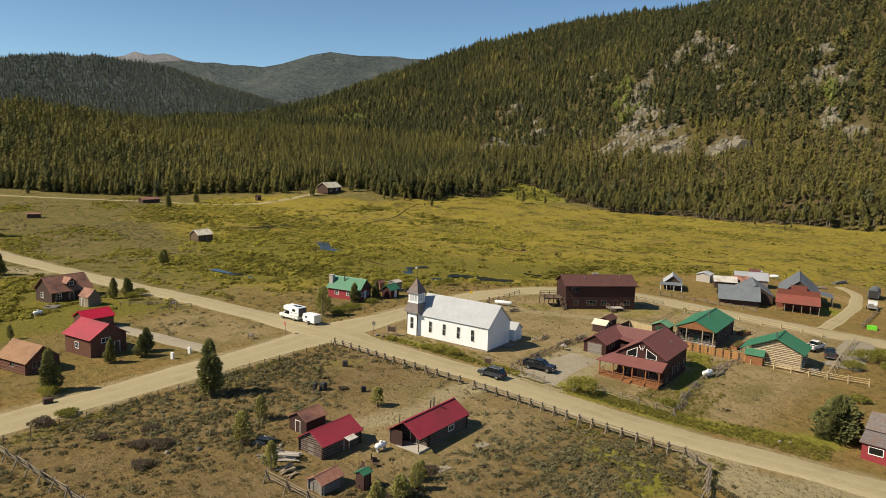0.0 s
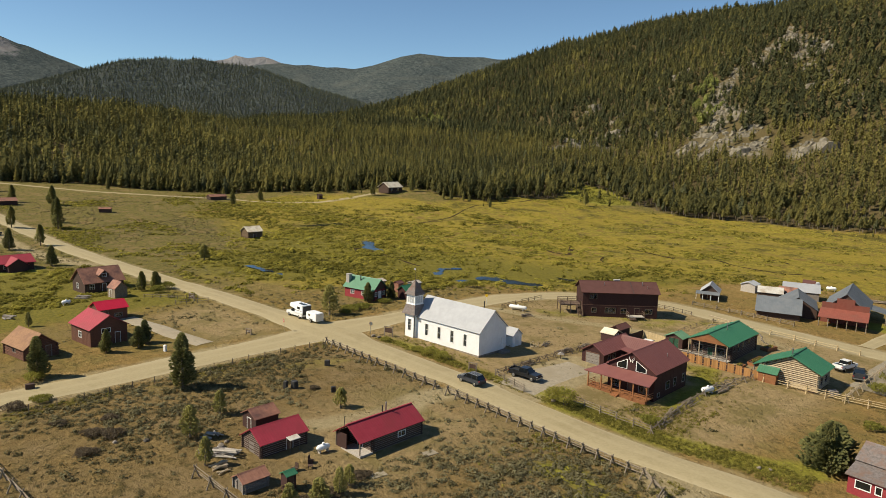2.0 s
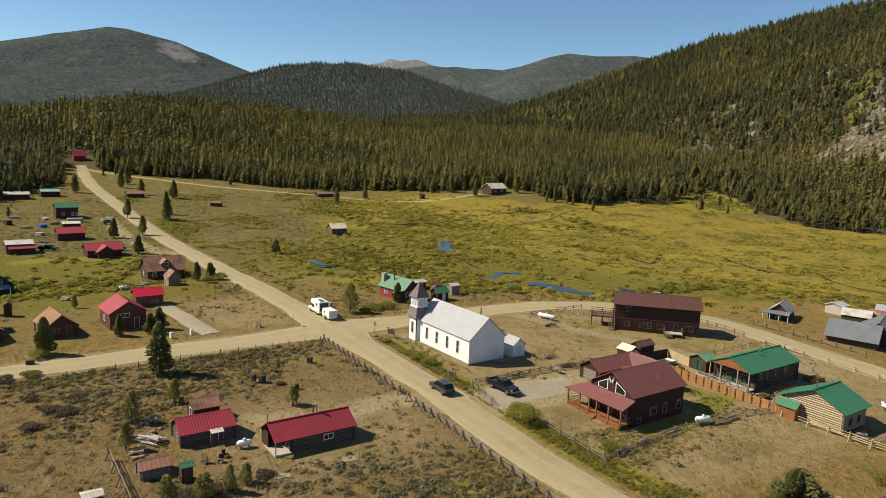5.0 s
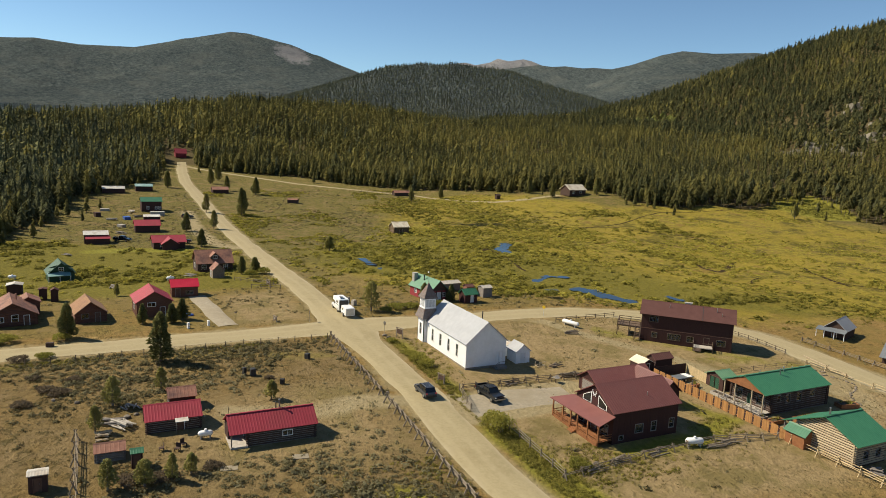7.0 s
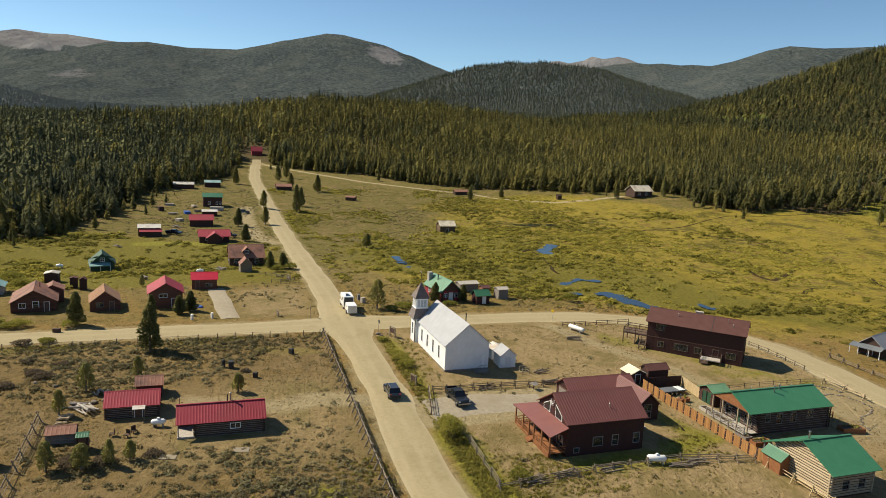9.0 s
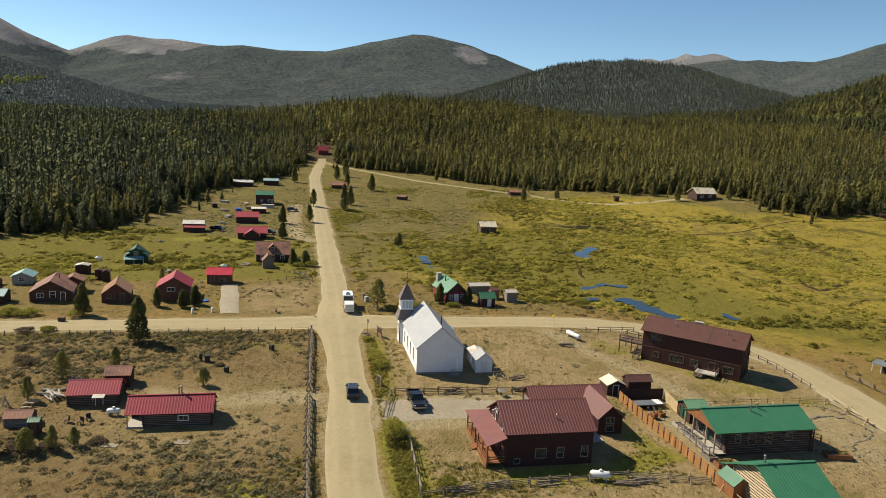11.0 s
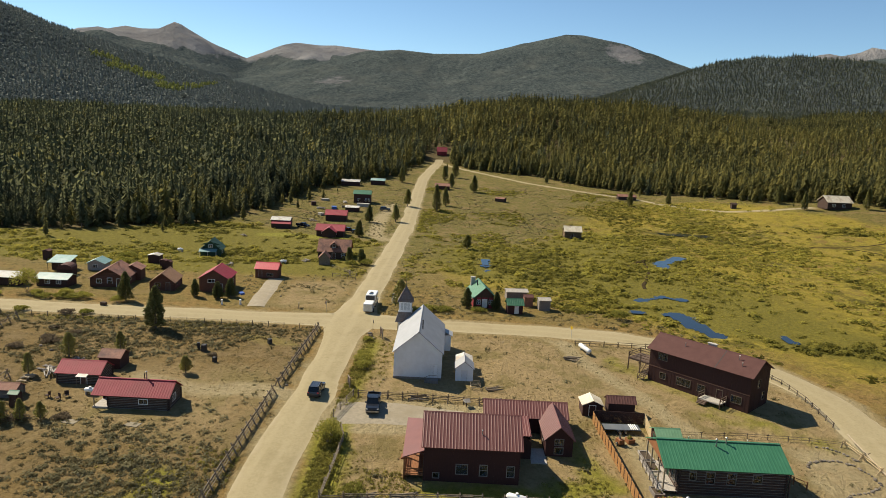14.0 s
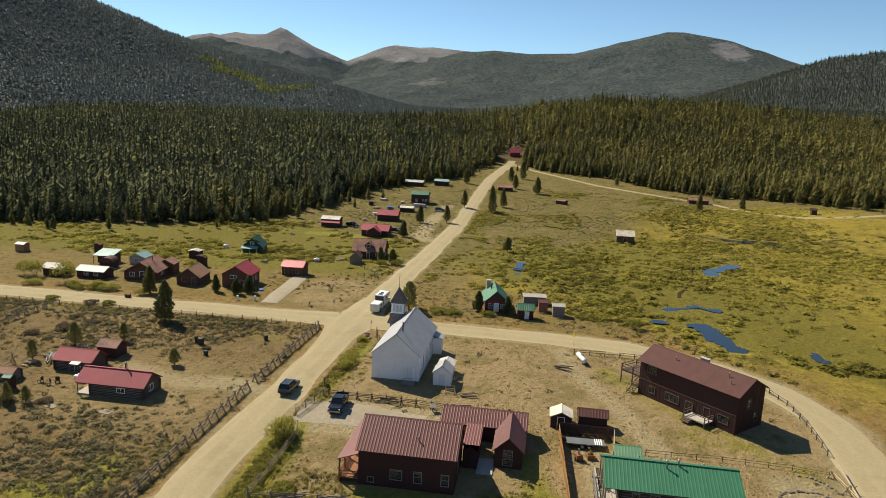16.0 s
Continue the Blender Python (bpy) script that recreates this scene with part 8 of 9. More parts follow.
def stump(x, y, s, h, k):
    bm = bmesh.new()
    bmesh.ops.create_cube(bm, size=1)
    for v in bm.verts:
        v.co = Vector((v.co.x * s, v.co.y * s * 0.8, (v.co.z + 0.5) * h))
        v.co += Vector((noise.noise(v.co * 2 + Vector((k, 0, 0))) * 0.1, 0, 0))
    bmesh.ops.bevel(bm, geom=bm.edges[:], offset=0.06, segments=1, affect="EDGES")
    ob = new("old_stove", unit_mesh("old_stove", bm, DARK_STEEL))
    ob.matrix_world = pose(x, y, floor_at(x, y) - 0.03, 0, 0, 20 * k)
    return tagged(ob, "rusty dark iron relic standing in sagebrush", "relic", "iron relics")


for k, (x, y, s, h) in enumerate(((-74.0, 73.8, 1.0, 1.2), (-74.6, 72.6, 0.6, 1.3), (-79.2, 84.1, 0.8, 1.0), (-69.0, 77.3, 0.7, 0.9))):
    stump(x, y, s, h, k)


def wood_pile(x, y, yaw, n, length, r, label, material, seed):
    rng = random.Random(seed)
    p = thing("wood_pile", pose(x, y, floor_at(x, y), 0, 0, yaw), label, "woodpile")
    me = rod_mesh("log", material, r)
    for i in range(n):
        lv = int(i / max(1, n / 3))
        a = rng.uniform(-0.5, 0.5)
        yy = rng.uniform(-1, 1) * (1.1 - 0.3 * lv)
        z = r + lv * r * 1.7
        piece("log", me, p, rod_pose((-length / 2 + rng.uniform(-0.3, 0.3), yy + a * 0.8, z), (length / 2 + rng.uniform(-0.3, 0.3), yy - a * 0.8, z + rng.uniform(0, 0.3))))
    return p


wood_pile(-60.5, 54.4, 30, 16, 3.0, 0.12, "jumbled pile of pale weathered timber", PALE_BOARD, 1)
wood_pile(-61.6, 53.0, 60, 10, 2.6, 0.10, "jumbled pile of grey weathered boards", GREY_WOOD, 2)
wood_pile(-57.8, 52.0, 80, 14, 1.6, 0.10, "scattered pile of split firewood", PALE_LOG, 3)
wood_pile(-66.0, 55.6, 10, 7, 1.6, 0.12, "small heap of pale timber", PALE_BOARD, 4)
wood_pile(-108.0, 114.5, 30, 10, 3.0, 0.10, "heap of dark scrap timber by the road", RAIL_WOOD, 5)
wood_pile(-58.0, 124.0, 85, 14, 3.0, 0.10, "long heap of old fence timber", RAIL_WOOD, 6)
wood_pile(-57.4, 129.5, 95, 12, 3.0, 0.10, "long heap of old fence timber", RAIL_WOOD, 7)
for k, (x, y, yaw) in enumerate(((-30.3, 107.5, 96), (-31.0, 112.0, 88), (-31.2, 118.5, 92), (-29.6, 128.0, 84), (-30.2, 131.0, 80), (-57.9, 112.5, 92))):
    wood_pile(x, y, yaw, 9, 2.8, 0.08, "low heap of old grey rails along the fence", RAIL_WOOD, 40 + k)
wood_pile(-16.5, 143.0, 40, 12, 1.6, 0.14, "heap of grey rubble and timber", GREY_WOOD, 8)
wood_pile(-29.0, 238.0, 10, 12, 5.0, 0.14, "stack of grey logs behind the barns", RAIL_WOOD, 9)
wood_pile(-62.5, 124.5, 100, 6, 2.4, 0.09, "scattered dark timber on dry grass", RAIL_WOOD, 10)
wood_pile(-78.5, 139.5, 60, 5, 2.6, 0.12, "few dark logs beside the driveway", RAIL_WOOD, 11)
wood_pile(-147.3, 55.8, 10, 12, 3.0, 0.14, "ring of timber and stones in the grass", GREY_WOOD, 12)
wood_pile(-24.9, 254.0, 65, 16, 6.0, 0.16, "sprawling heap of grey timber by the meadow", GREY_WOOD, 19)
wood_pile(-159.2, 74.6, 30, 10, 3.0, 0.12, "heap of grey timber beside the shed", GREY_WOOD, 13)
wood_pile(-199.0, 44.4, 30, 8, 2.5, 0.12, "heap of scrap timber in the grass", GREY_WOOD, 14)
wood_pile(-271.0, 58.4, 60, 9, 3.6, 0.16, "heap of pale scrap timber in the grass", PALE_BOARD, 21)
wood_pile(-290.0, 66.4, 20, 9, 3.6, 0.16, "heap of pale scrap timber in the grass", PALE_BOARD, 22)
wood_pile(-277.5, 68.5, 100, 8, 3.2, 0.16, "heap of grey scrap timber in the grass", GREY_WOOD, 23)
wood_pile(-241.0, 60.5, 30, 10, 3.5, 0.14, "heap of scrap timber in the grass", GREY_WOOD, 15)


def plate(name, x, y, yaw, l, w, h, material, label, category):
    bm = bmesh.new()
    box(bm, -l / 2, l / 2, -w / 2, w / 2, -0.1, h)
    bmesh.ops.bevel(bm, geom=[e for e in bm.edges], offset=0.02, segments=1, affect="EDGES")
    ob = new(name, unit_mesh(name, bm, material))
    ob.matrix_world = pose(x, y, floor_at(x, y), 0, 0, yaw)
    return tagged(ob, label, category)


plate("ground_slab", -45.4, 73.9, 80, 2.0, 1.3, 0.06, DRIVE, "pale concrete slab on dry grass", "slab")
plate("ground_slab", -45.4, 65.3, 80, 2.0, 1.2, 0.06, DRIVE, "pale concrete slab on dry grass", "slab")
plate("dumpster", -11.0, 191.5, 10, 2.0, 1.3, 0.9, LIME, "bright green bin beside the driveway", "bin")
plate("tarp", -113.5, 68.8, 30, 1.8, 1.0, 0.3, BLUE_TARP, "blue covered stack beside the cabin", "tarp")
plate("tarp", -273.8, 63.8, 10, 4.0, 2.2, 1.0, BLUE_TARP, "blue covered stack in the far yard", "tarp")
plate("tarp", -256.1, 61.2, 40, 2.6, 2.0, 1.0, PALE_BOARD, "pale covered heap in the far yard", "tarp")
plate("trailer", -294.2, 56.2, 84, 3.6, 1.8, 0.9, PALE_BOARD, "pale low trailer box in the far yard", "trailer")
plate("trailer", -282.4, 76.0, 88, 5.6, 2.2, 1.5, PALE_BOARD, "long pale trailer between the far cabins", "trailer")
plate("crate", -280.0, 53.2, 20, 2.4, 2.0, 1.7, BROWN_BOARD, "brown wooden crate in the far yard", "crate")
plate("mailbox", -103.3, 67.5, 20, 0.5, 0.4, 1.1, TRIM_WHITE, "white roadside mailbox on a post", "mailbox")
plate("mailbox", -104.0, 71.3, 20, 0.5, 0.4, 1.1, TRIM_WHITE, "white roadside mailbox on a post", "mailbox")
plate("bin", -112.8, 104.2, 20, 0.9, 0.9, 1.2, PALE_BOARD, "pale upright bin beside the road", "bin")
plate("bin", -115.6, 103.8, 10, 0.6, 0.6, 1.3, GREY_WOOD, "grey upright bin beside the road", "bin")
plate("crate", -97.6, 44.5, 80, 1.2, 0.7, 0.8, DARK_LOG, "dark wooden crate beside the road", "crate")

cart = thing("hay_cart", pose(-63.2, 121.4, floor_at(-63.2, 121.4), 0, 0, 100), "small pale wooden frame cart beside the shed", "cart")
part("frame", tubes(((-0.8, -0.5, 0.4), (0.8, -0.5, 0.4), 0.05), ((-0.8, 0.5, 0.4), (0.8, 0.5, 0.4), 0.05), ((-0.8, -0.5, 0.4), (-0.8, 0.5, 0.4), 0.05), ((0.8, -0.5, 0.4), (0.8, 0.5, 0.4), 0.05)), PALE_LOG, cart)
for s in (-1, 1):
    part("upright", tubes(((-0.7, s * 0.5, 0.0), (-0.7, s * 0.5, 1.1), 0.05), ((0.7, s * 0.5, 0.0), (0.7, s * 0.5, 1.1), 0.05), ((-0.7, s * 0.5, 1.1), (0.7, s * 0.5, 1.1), 0.05)), PALE_LOG, cart)

for k, (x, y) in enumerate(((-52.2, 58.4), (-51.6, 60.2), (-52.6, 61.0))):
    ch = thing("garden_chair", pose(x, y, floor_at(x, y), 0, 0, 60 * k), "dark wooden garden chair on bare ground", "chair", "garden chairs")
    part("seat", boxes((-0.3, 0.3, -0.3, 0.3, 0.36, 0.42)), DARK_LOG, ch)
    part("backrest", boxes((-0.3, 0.3, 0.26, 0.31, 0.42, 0.95)), DARK_LOG, ch)
    for sx in (-0.26, 0.26):
        for sy in (-0.26, 0.26):
            part("leg", boxes((sx - 0.03, sx + 0.03, sy - 0.03, sy + 0.03, -0.05, 0.36)), DARK_LOG, ch)



SOIL = surface("garden_soil", (0.050, 0.034, 0.022), (0.100, 0.072, 0.046), 3.0, 0.6, 0.95, 0.03)


def raised_bed(x, y, yaw, l, w, h, material, label, plants, seed):
    """Four side boards round a bed of soil, with a few plants."""
    b = thing("planter_box", pose(x, y, floor_at(x, y), 0, 0, yaw), label, "planter", "raised beds")
    for sy in (-1, 1):
        part("side_board", boxes((-l / 2, l / 2, sy * w / 2 - 0.06, sy * w / 2 + 0.06, -0.15, h)), material, b)
    for sx in (-1, 1):
        part("end_board", boxes((sx * (l / 2 - 0.06) - 0.06, sx * (l / 2 - 0.06) + 0.06, -w / 2 + 0.06, w / 2 - 0.06, -0.15, h - 0.01)), material, b)
    part("soil", boxes((-l / 2 + 0.12, l / 2 - 0.12, -w / 2 + 0.06, w / 2 - 0.06, -0.1, h - 0.12)), SOIL, b, "dark garden soil")
    g = np.random.default_rng(seed)
    for _ in range(plants):
        c = np.array([g.uniform(-0.4, 0.4) * l, g.uniform(-0.3, 0.3) * w, h - 0.05])
        V, T = [], []
        for _ in range(14):
            q = c + g.normal(0, 0.14, 3) + [0, 0, 0.12]
            V += [q + g.normal(0, 0.10, 3) for _ in range(3)]
            T += [g.uniform(0.1, 0.9)] * 3
        leaf_part("plant", V, np.arange(len(V)).reshape(-1, 3).tolist(), T, BUSH, b)
    return b


def leaf_part(name, V, F, T, material, parent=None):
    me = bpy.data.meshes.new(name)
    me.from_pydata([tuple(v) for v in V], [], F)
    a = me.attributes.new("tone", "FLOAT", "POINT")
    a.data.foreach_set("value", np.array(T, np.float32))
    me.materials.append(material)
    ob = new(name, me)
    ob.parent = parent
    return ob


raised_bed(-43.4, 143.6, 2, 2.6, 1.3, 0.45, PALE_BOARD, "pale timber raised bed with bare soil", 0, 81)
raised_bed(-40.6, 143.7, 2, 2.6, 1.3, 0.40, PALE_BOARD, "pale timber raised bed with bare soil", 1, 82)
raised_bed(-37.8, 143.8, 2, 2.6, 1.4, 0.45, PALE_BOARD, "pale timber raised bed with bare soil", 1, 83)
raised_bed(-34.6, 142.6, 4, 2.0, 1.2, 0.50, GREY_WOOD, "grey timber raised bed stepped above the path", 1, 84)
raised_bed(-32.4, 143.6, 90, 2.8, 1.1, 0.60, ORANGE_WOOD, "orange timber raised bed with green plants", 6, 85)
raised_bed(-31.6, 150.0, 88, 6.0, 1.2, 0.60, ORANGE_WOOD, "long orange timber raised bed full of plants", 14, 86)
raised_bed(-33.0, 161.2, 75, 3.4, 1.5, 0.70, ORANGE_WOOD, "orange timber raised bed with green plants", 7, 87)
raised_bed(-47.6, 142.5, 15, 1.1, 0.9, 0.60, ORANGE_WOOD, "small orange timber box with yellow flowers", 4, 88)


def stone_edging(line, seed, label):
    """A row of small rounded field stones set along a curve."""
    rng = random.Random(seed)
    pts = spaced(line, 0.55)
    o = Vector((pts[0].x, pts[0].y, floor_at(*pts[0])))
    e = thing("stone_edging", pose(o.x, o.y, o.z), label, "edging")
    bm = bmesh.new()
    bmesh.ops.create_icosphere(bm, subdivisions=1, radius=0.24)
    for v in bm.verts:
        v.co = Vector((v.co.x * rng.uniform(0.8, 1.25), v.co.y * rng.uniform(0.8, 1.2), v.co.z * rng.uniform(0.55, 0.8)))
    me = unit_mesh("stone", bm, STONE)
    for p in pts:
        s = rng.uniform(0.7, 1.3)
        x, y = p.x + rng.uniform(-0.15, 0.15), p.y + rng.uniform(-0.15, 0.15)
        piece("stone", me, e, pose(x - o.x, y - o.y, floor_at(x, y) - o.z + 0.05, 0, 0, rng.uniform(0, 360)) @ Matrix.Diagonal((s, s, s, 1)))
    return e


stone_edging([(-43.2, 165.2), (-44.3, 166.2), (-45.0, 168.3), (-45.0, 170.2), (-44.0, 171.9), (-41.5, 172.8), (-39.4, 172.6)], 61, "curving border of rounded field stones in the yard")
stone_edging([(-48.9, 169.4), (-48.7, 170.6), (-47.2, 172.2), (-45.3, 173.0)], 62, "loose arc of rounded field stones in the yard")
stone_edging([(-38.7, 172.2), (-37.4, 169.9), (-36.6, 167.2), (-34.4, 165.0), (-32.6, 164.4)], 64, "curving border of rounded field stones in the yard")
fallen = thing("log_beam", pose(-51.2, 174.7, floor_at(-51.2, 174.7)), "long peeled log leaning from a fence post", "beam")
part("log", tubes(((0, 0, 1.1), (10.4, -0.4, 0.12), 0.13)), PALE_LOG, fallen)
part("prop", tubes(((5.0, -0.9, -0.2), (5.2, 0.3, 0.85), 0.06), ((5.0, 0.6, -0.2), (5.2, -0.5, 0.85), 0.06)), RAIL_DARK, fallen)
feeder = thing("bird_feeder", pose(-56.2, 119.8, floor_at(-56.2, 119.8), 0, 0, 20), "small post feeder with a pale gabled roof", "feeder")
part("post", boxes((-0.07, 0.07, -0.07, 0.07, -0.2, 0.9)), RAIL_DARK, feeder)
bm = bmesh.new()
prism(bm, [(-0.6, 0.85), (0.6, 0.85), (0, 1.25)], -0.45, 0.45)
part("roof", bm, PALE_BOARD, feeder)


# ---- single trees ----
def pine_tree(x, y, tall, wide, seed, label, bare=0.10, tone=0.4, material=YARD_PINE, density=1.0, spray=1.0):
    """A tapered trunk and a crown of many small drooping sprays."""
    rng = np.random.default_rng(seed)
    t = thing("pine_tree", pose(x, y, floor_at(x, y)), label, "tree")
    bm = bmesh.new()
    tube(bm, (0, 0, -0.3), (0, 0, tall * 0.95), wide * 0.09 + 0.05, 0.02, 7)
    part("trunk", bm, BARK, t)
    n = int(760 * density)
    f = rng.uniform(0, 1, n) ** 0.85
    ang = rng.uniform(0, 6.283, n)
    girth = np.clip(1 - f, 0, 1) ** 0.55 * np.clip(0.62 + 1.6 * f, 0, 1) if wide > 3 else np.clip(1 - f, 0, 1) ** (0.68 if tone < 0.5 else 0.5) * np.clip(0.62 + 1.7 * f, 0, 1) + 0.05
    lobes = 1 + 0.24 * np.sin(3 * ang + seed + 5 * f) + 0.16 * np.sin(17 * f + 2 * ang + seed) + (0.26 * np.sin(5 * ang - 9 * f + seed) if wide > 3 else 0)
    reach = wide * girth * lobes * np.sqrt(rng.uniform(0.08, 1.0, n)) * 1.10
    z = tall * (bare + (0.97 - bare) * f)
    V, F, T = [], [], []
    for i in range(n):
        d = np.array([math.cos(ang[i]), math.sin(ang[i]), 0.0])
        s = np.array([-d[1], d[0], 0.0])
        c = d * reach[i] * 0.85 + np.array([0, 0, z[i]])
        L, w = (0.075 * wide + 0.1, 0.05 * wide) if wide > 3 else (0.13 * wide + 0.10 * reach[i] + 0.06, 0.105 * wide + 0.05)
        L, w = L * spray, w * spray
        drop = rng.uniform(0.05, 0.85) * L
        k = len(V)
        V += [c - d * L * 0.6 + [0, 0, 0.1 * L], c + s * w + [0, 0, rng.uniform(-0.1, 0.1)], c + d * L + [0, 0, drop], c - s * w + [0, 0, rng.uniform(-0.1, 0.1)], c + [0, 0, 0.3 * w + 0.07 * wide]]
        F += [(k, k + 1, k + 4), (k + 1, k + 2, k + 4), (k + 2, k + 3, k + 4), (k + 3, k, k + 4)]
        # tone rises a little with height in the crown
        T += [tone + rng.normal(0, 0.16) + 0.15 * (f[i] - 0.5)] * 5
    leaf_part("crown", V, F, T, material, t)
    return t


YARD_PINES = [(-84.2, 61.0, 8.6, 2.1, 0.30), (-67.4, 53.4, 4.4, 1.35, 0.75), (-71.8, 60.0, 3.6, 1.0, 0.6), (-63.6, 74.4, 3.0, 1.1, 0.8), (-59.6, 51.2, 3.6, 1.0, 0.7), (-44.6, 52.3, 3.8, 1.1, 0.6), (-44.4, 56.0, 3.2, 1.2, 0.7), (-44.6, 58.9, 3.4, 0.8, 0.75), (-45.6, 61.1, 2.6, 0.8, 0.75),
              (-108.7, 59.7, 4.2, 1.1, 0.35), (-108.2, 65.0, 4.0, 1.4, 0.2), (-110.4, 67.2, 4.4, 1.4, 0.2), (-102.2, 47.0, 6.6, 1.7, 0.4), (-106.6, 106.0, 6.8, 2.1, 0.72), (-111.2, 121.0, 4.8, 1.4, 0.25), (-110.2, 127.6, 4.4, 1.2, 0.2), (-157.0, 87.5, 5.1, 1.2, 0.5), (-157.2, 91.1, 4.6, 1.4, 0.5)]
YARD_PINES += [(-8.8, 110.4, 6.6, 3.6, 0.42), (-136.0, 56.0, 3.0, 0.7, 0.6), (-191.4, 122.8, 5.1, 1.7, 0.7), (-288.3, 96.5, 8.5, 1.8, 0.6), (-248.6, 93.9, 7.6, 1.6, 0.6), (-280.3, 110.3, 12.7, 2.3, 0.4), (-296.0, 114.4, 9.5, 1.9, 0.4), (-207.7, 83.9, 6.2, 1.7, 0.3), (-244.6, 83.3, 7.4, 1.9, 0.25), (-344.6, 129.6, 9.4, 2.5, 0.45), (-358.6, 117.0, 8.3, 1.9, 0.5), (-388.1, 112.9, 9.3, 2.1, 0.5), (-402.9, 119.3, 11.5, 2.3, 0.5), (-368.9, 88.0, 9.3, 2.1, 0.5),
               (-322.4, 210.5, 8.4, 1.7, 0.5), (-331.4, 233.2, 8.3, 1.7, 0.4), (-301.8, 290.8, 9.3, 1.9, 0.35), (-296.7, 318.4, 10.9, 2.0, 0.35), (-319.6, 286.1, 10.3, 2.1, 0.35), (-212.0, 381.9, 8.5, 1.7, 0.6), (-271.9, 330.4, 8.3, 1.7, 0.5)]
for k, (x, y, tall, wide, tone) in enumerate(YARD_PINES):
    if wide > 3:
        pine_tree(x, y, tall, wide, 500 + k, "broad dark spreading pine beside the red house", 0.03, tone - 0.3, YARD_PINE, 4.0, 1.1)
    else:
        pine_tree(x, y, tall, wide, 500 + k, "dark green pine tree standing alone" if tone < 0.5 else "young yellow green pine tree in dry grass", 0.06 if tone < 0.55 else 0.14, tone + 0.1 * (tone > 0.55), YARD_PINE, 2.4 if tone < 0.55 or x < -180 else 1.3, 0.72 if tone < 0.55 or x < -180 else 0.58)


# ---- bushes, sage and grass ----
def tufts(name, x, y, r, h, leaves, material, label, category, seed, tone=None, leaf=0.5, up=0.9):
    """Many low plants in one mesh, each a dome of small leaf blades."""
    rng = np.random.default_rng(seed)
    n = len(x)
    z0 = lie(x, y)
    tone = np.clip(rng.normal(0.45, 0.22, n), 0, 1.2) if tone is None else tone
    a = rng.uniform(0, 6.283, (n, leaves))
    el = np.arccos(rng.uniform(0.05, 1, (n, leaves)))
    rad = rng.uniform(0.55, 1.0, (n, leaves))
    lump = 1 + 0.35 * np.sin(2 * a + rng.uniform(0, 6, (n, 1))) * np.sin(el)
    cx = x[:, None] + r[:, None] * rad * lump * np.sin(el) * np.cos(a)
    cy = y[:, None] + r[:, None] * rad * lump * np.sin(el) * np.sin(a)
    cz = z0[:, None] + h[:, None] * rad * np.cos(el) * 0.9
    c = np.stack([cx, cy, cz], -1)
    size = (leaf * r)[:, None, None, None] * rng.uniform(0.6, 1.3, (n, leaves, 1, 1))
    out = np.stack([np.sin(el) * np.cos(a), np.sin(el) * np.sin(a), np.cos(el) + up], -1)
    out += rng.normal(0, 0.35, out.shape)
    out /= np.linalg.norm(out, axis=-1, keepdims=True)
    t1 = np.cross(out, rng.normal(0, 1, out.shape))
    t1 /= np.linalg.norm(t1, axis=-1, keepdims=True)
    t2 = np.cross(out, t1)
    turn = np.array([0.0, 2.094, 4.189])
    off = np.cos(turn)[None, None, :, None] * t1[:, :, None, :] + np.sin(turn)[None, None, :, None] * t2[:, :, None, :]
    V = (c[:, :, None, :] + off * size).reshape(-1, 3)
    F = np.arange(len(V)).reshape(-1, 3)
    # blades near the top of a dome are toned lighter
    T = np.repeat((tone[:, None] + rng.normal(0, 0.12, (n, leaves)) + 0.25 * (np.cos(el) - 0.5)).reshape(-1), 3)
    me = bpy.data.meshes.new(name)
    me.vertices.add(len(V))
    me.vertices.foreach_set("co", V.reshape(-1).astype(np.float32))
    me.loops.add(len(F) * 3)
    me.loops.foreach_set("vertex_index", F.reshape(-1).astype(np.int32))
    me.polygons.add(len(F))
    me.polygons.foreach_set("loop_start", (np.arange(len(F)) * 3).astype(np.int32))
    me.update(calc_edges=True)
    at = me.attributes.new("tone", "FLOAT", "POINT")
    at.data.foreach_set("value", T.astype(np.float32))
    me.materials.append(material)
    return tagged(new(name, me), label, category, kind="stuff")


BLOCKS = [(-80, 112, 4.6), (-74.3, 112, 4.6), (-69, 112, 4.6), (-77, 116, 5), (-70, 116, 5), (-67.5, 160, 10), (-39, 120, 9), (-51, 128, 7), (-46, 131, 5), (-38.6, 150, 10), (-23, 144, 8), (-52.3, 72, 6), (-59.2, 60.4, 4.5), (-65, 62, 2.6), (-52.4, 52.7, 2.4), (-117.4, 62, 5.5), (-133, 70, 4), (-116, 50, 5), (-118, 37, 6.5), (-170.2, 79.7, 7.5), (-163.7, 42.1, 5.5), (-50, 107, 6.5), (-116, 124.4, 6), (-106, 27, 5), (-130, 20, 7), (-117.5, 20, 3.5), (-209.2, 71.5, 7.5), (-242.2, 72.1, 6.5), (-222.9, 51.4, 6.5), (-238.6, 167.0, 5.5)]


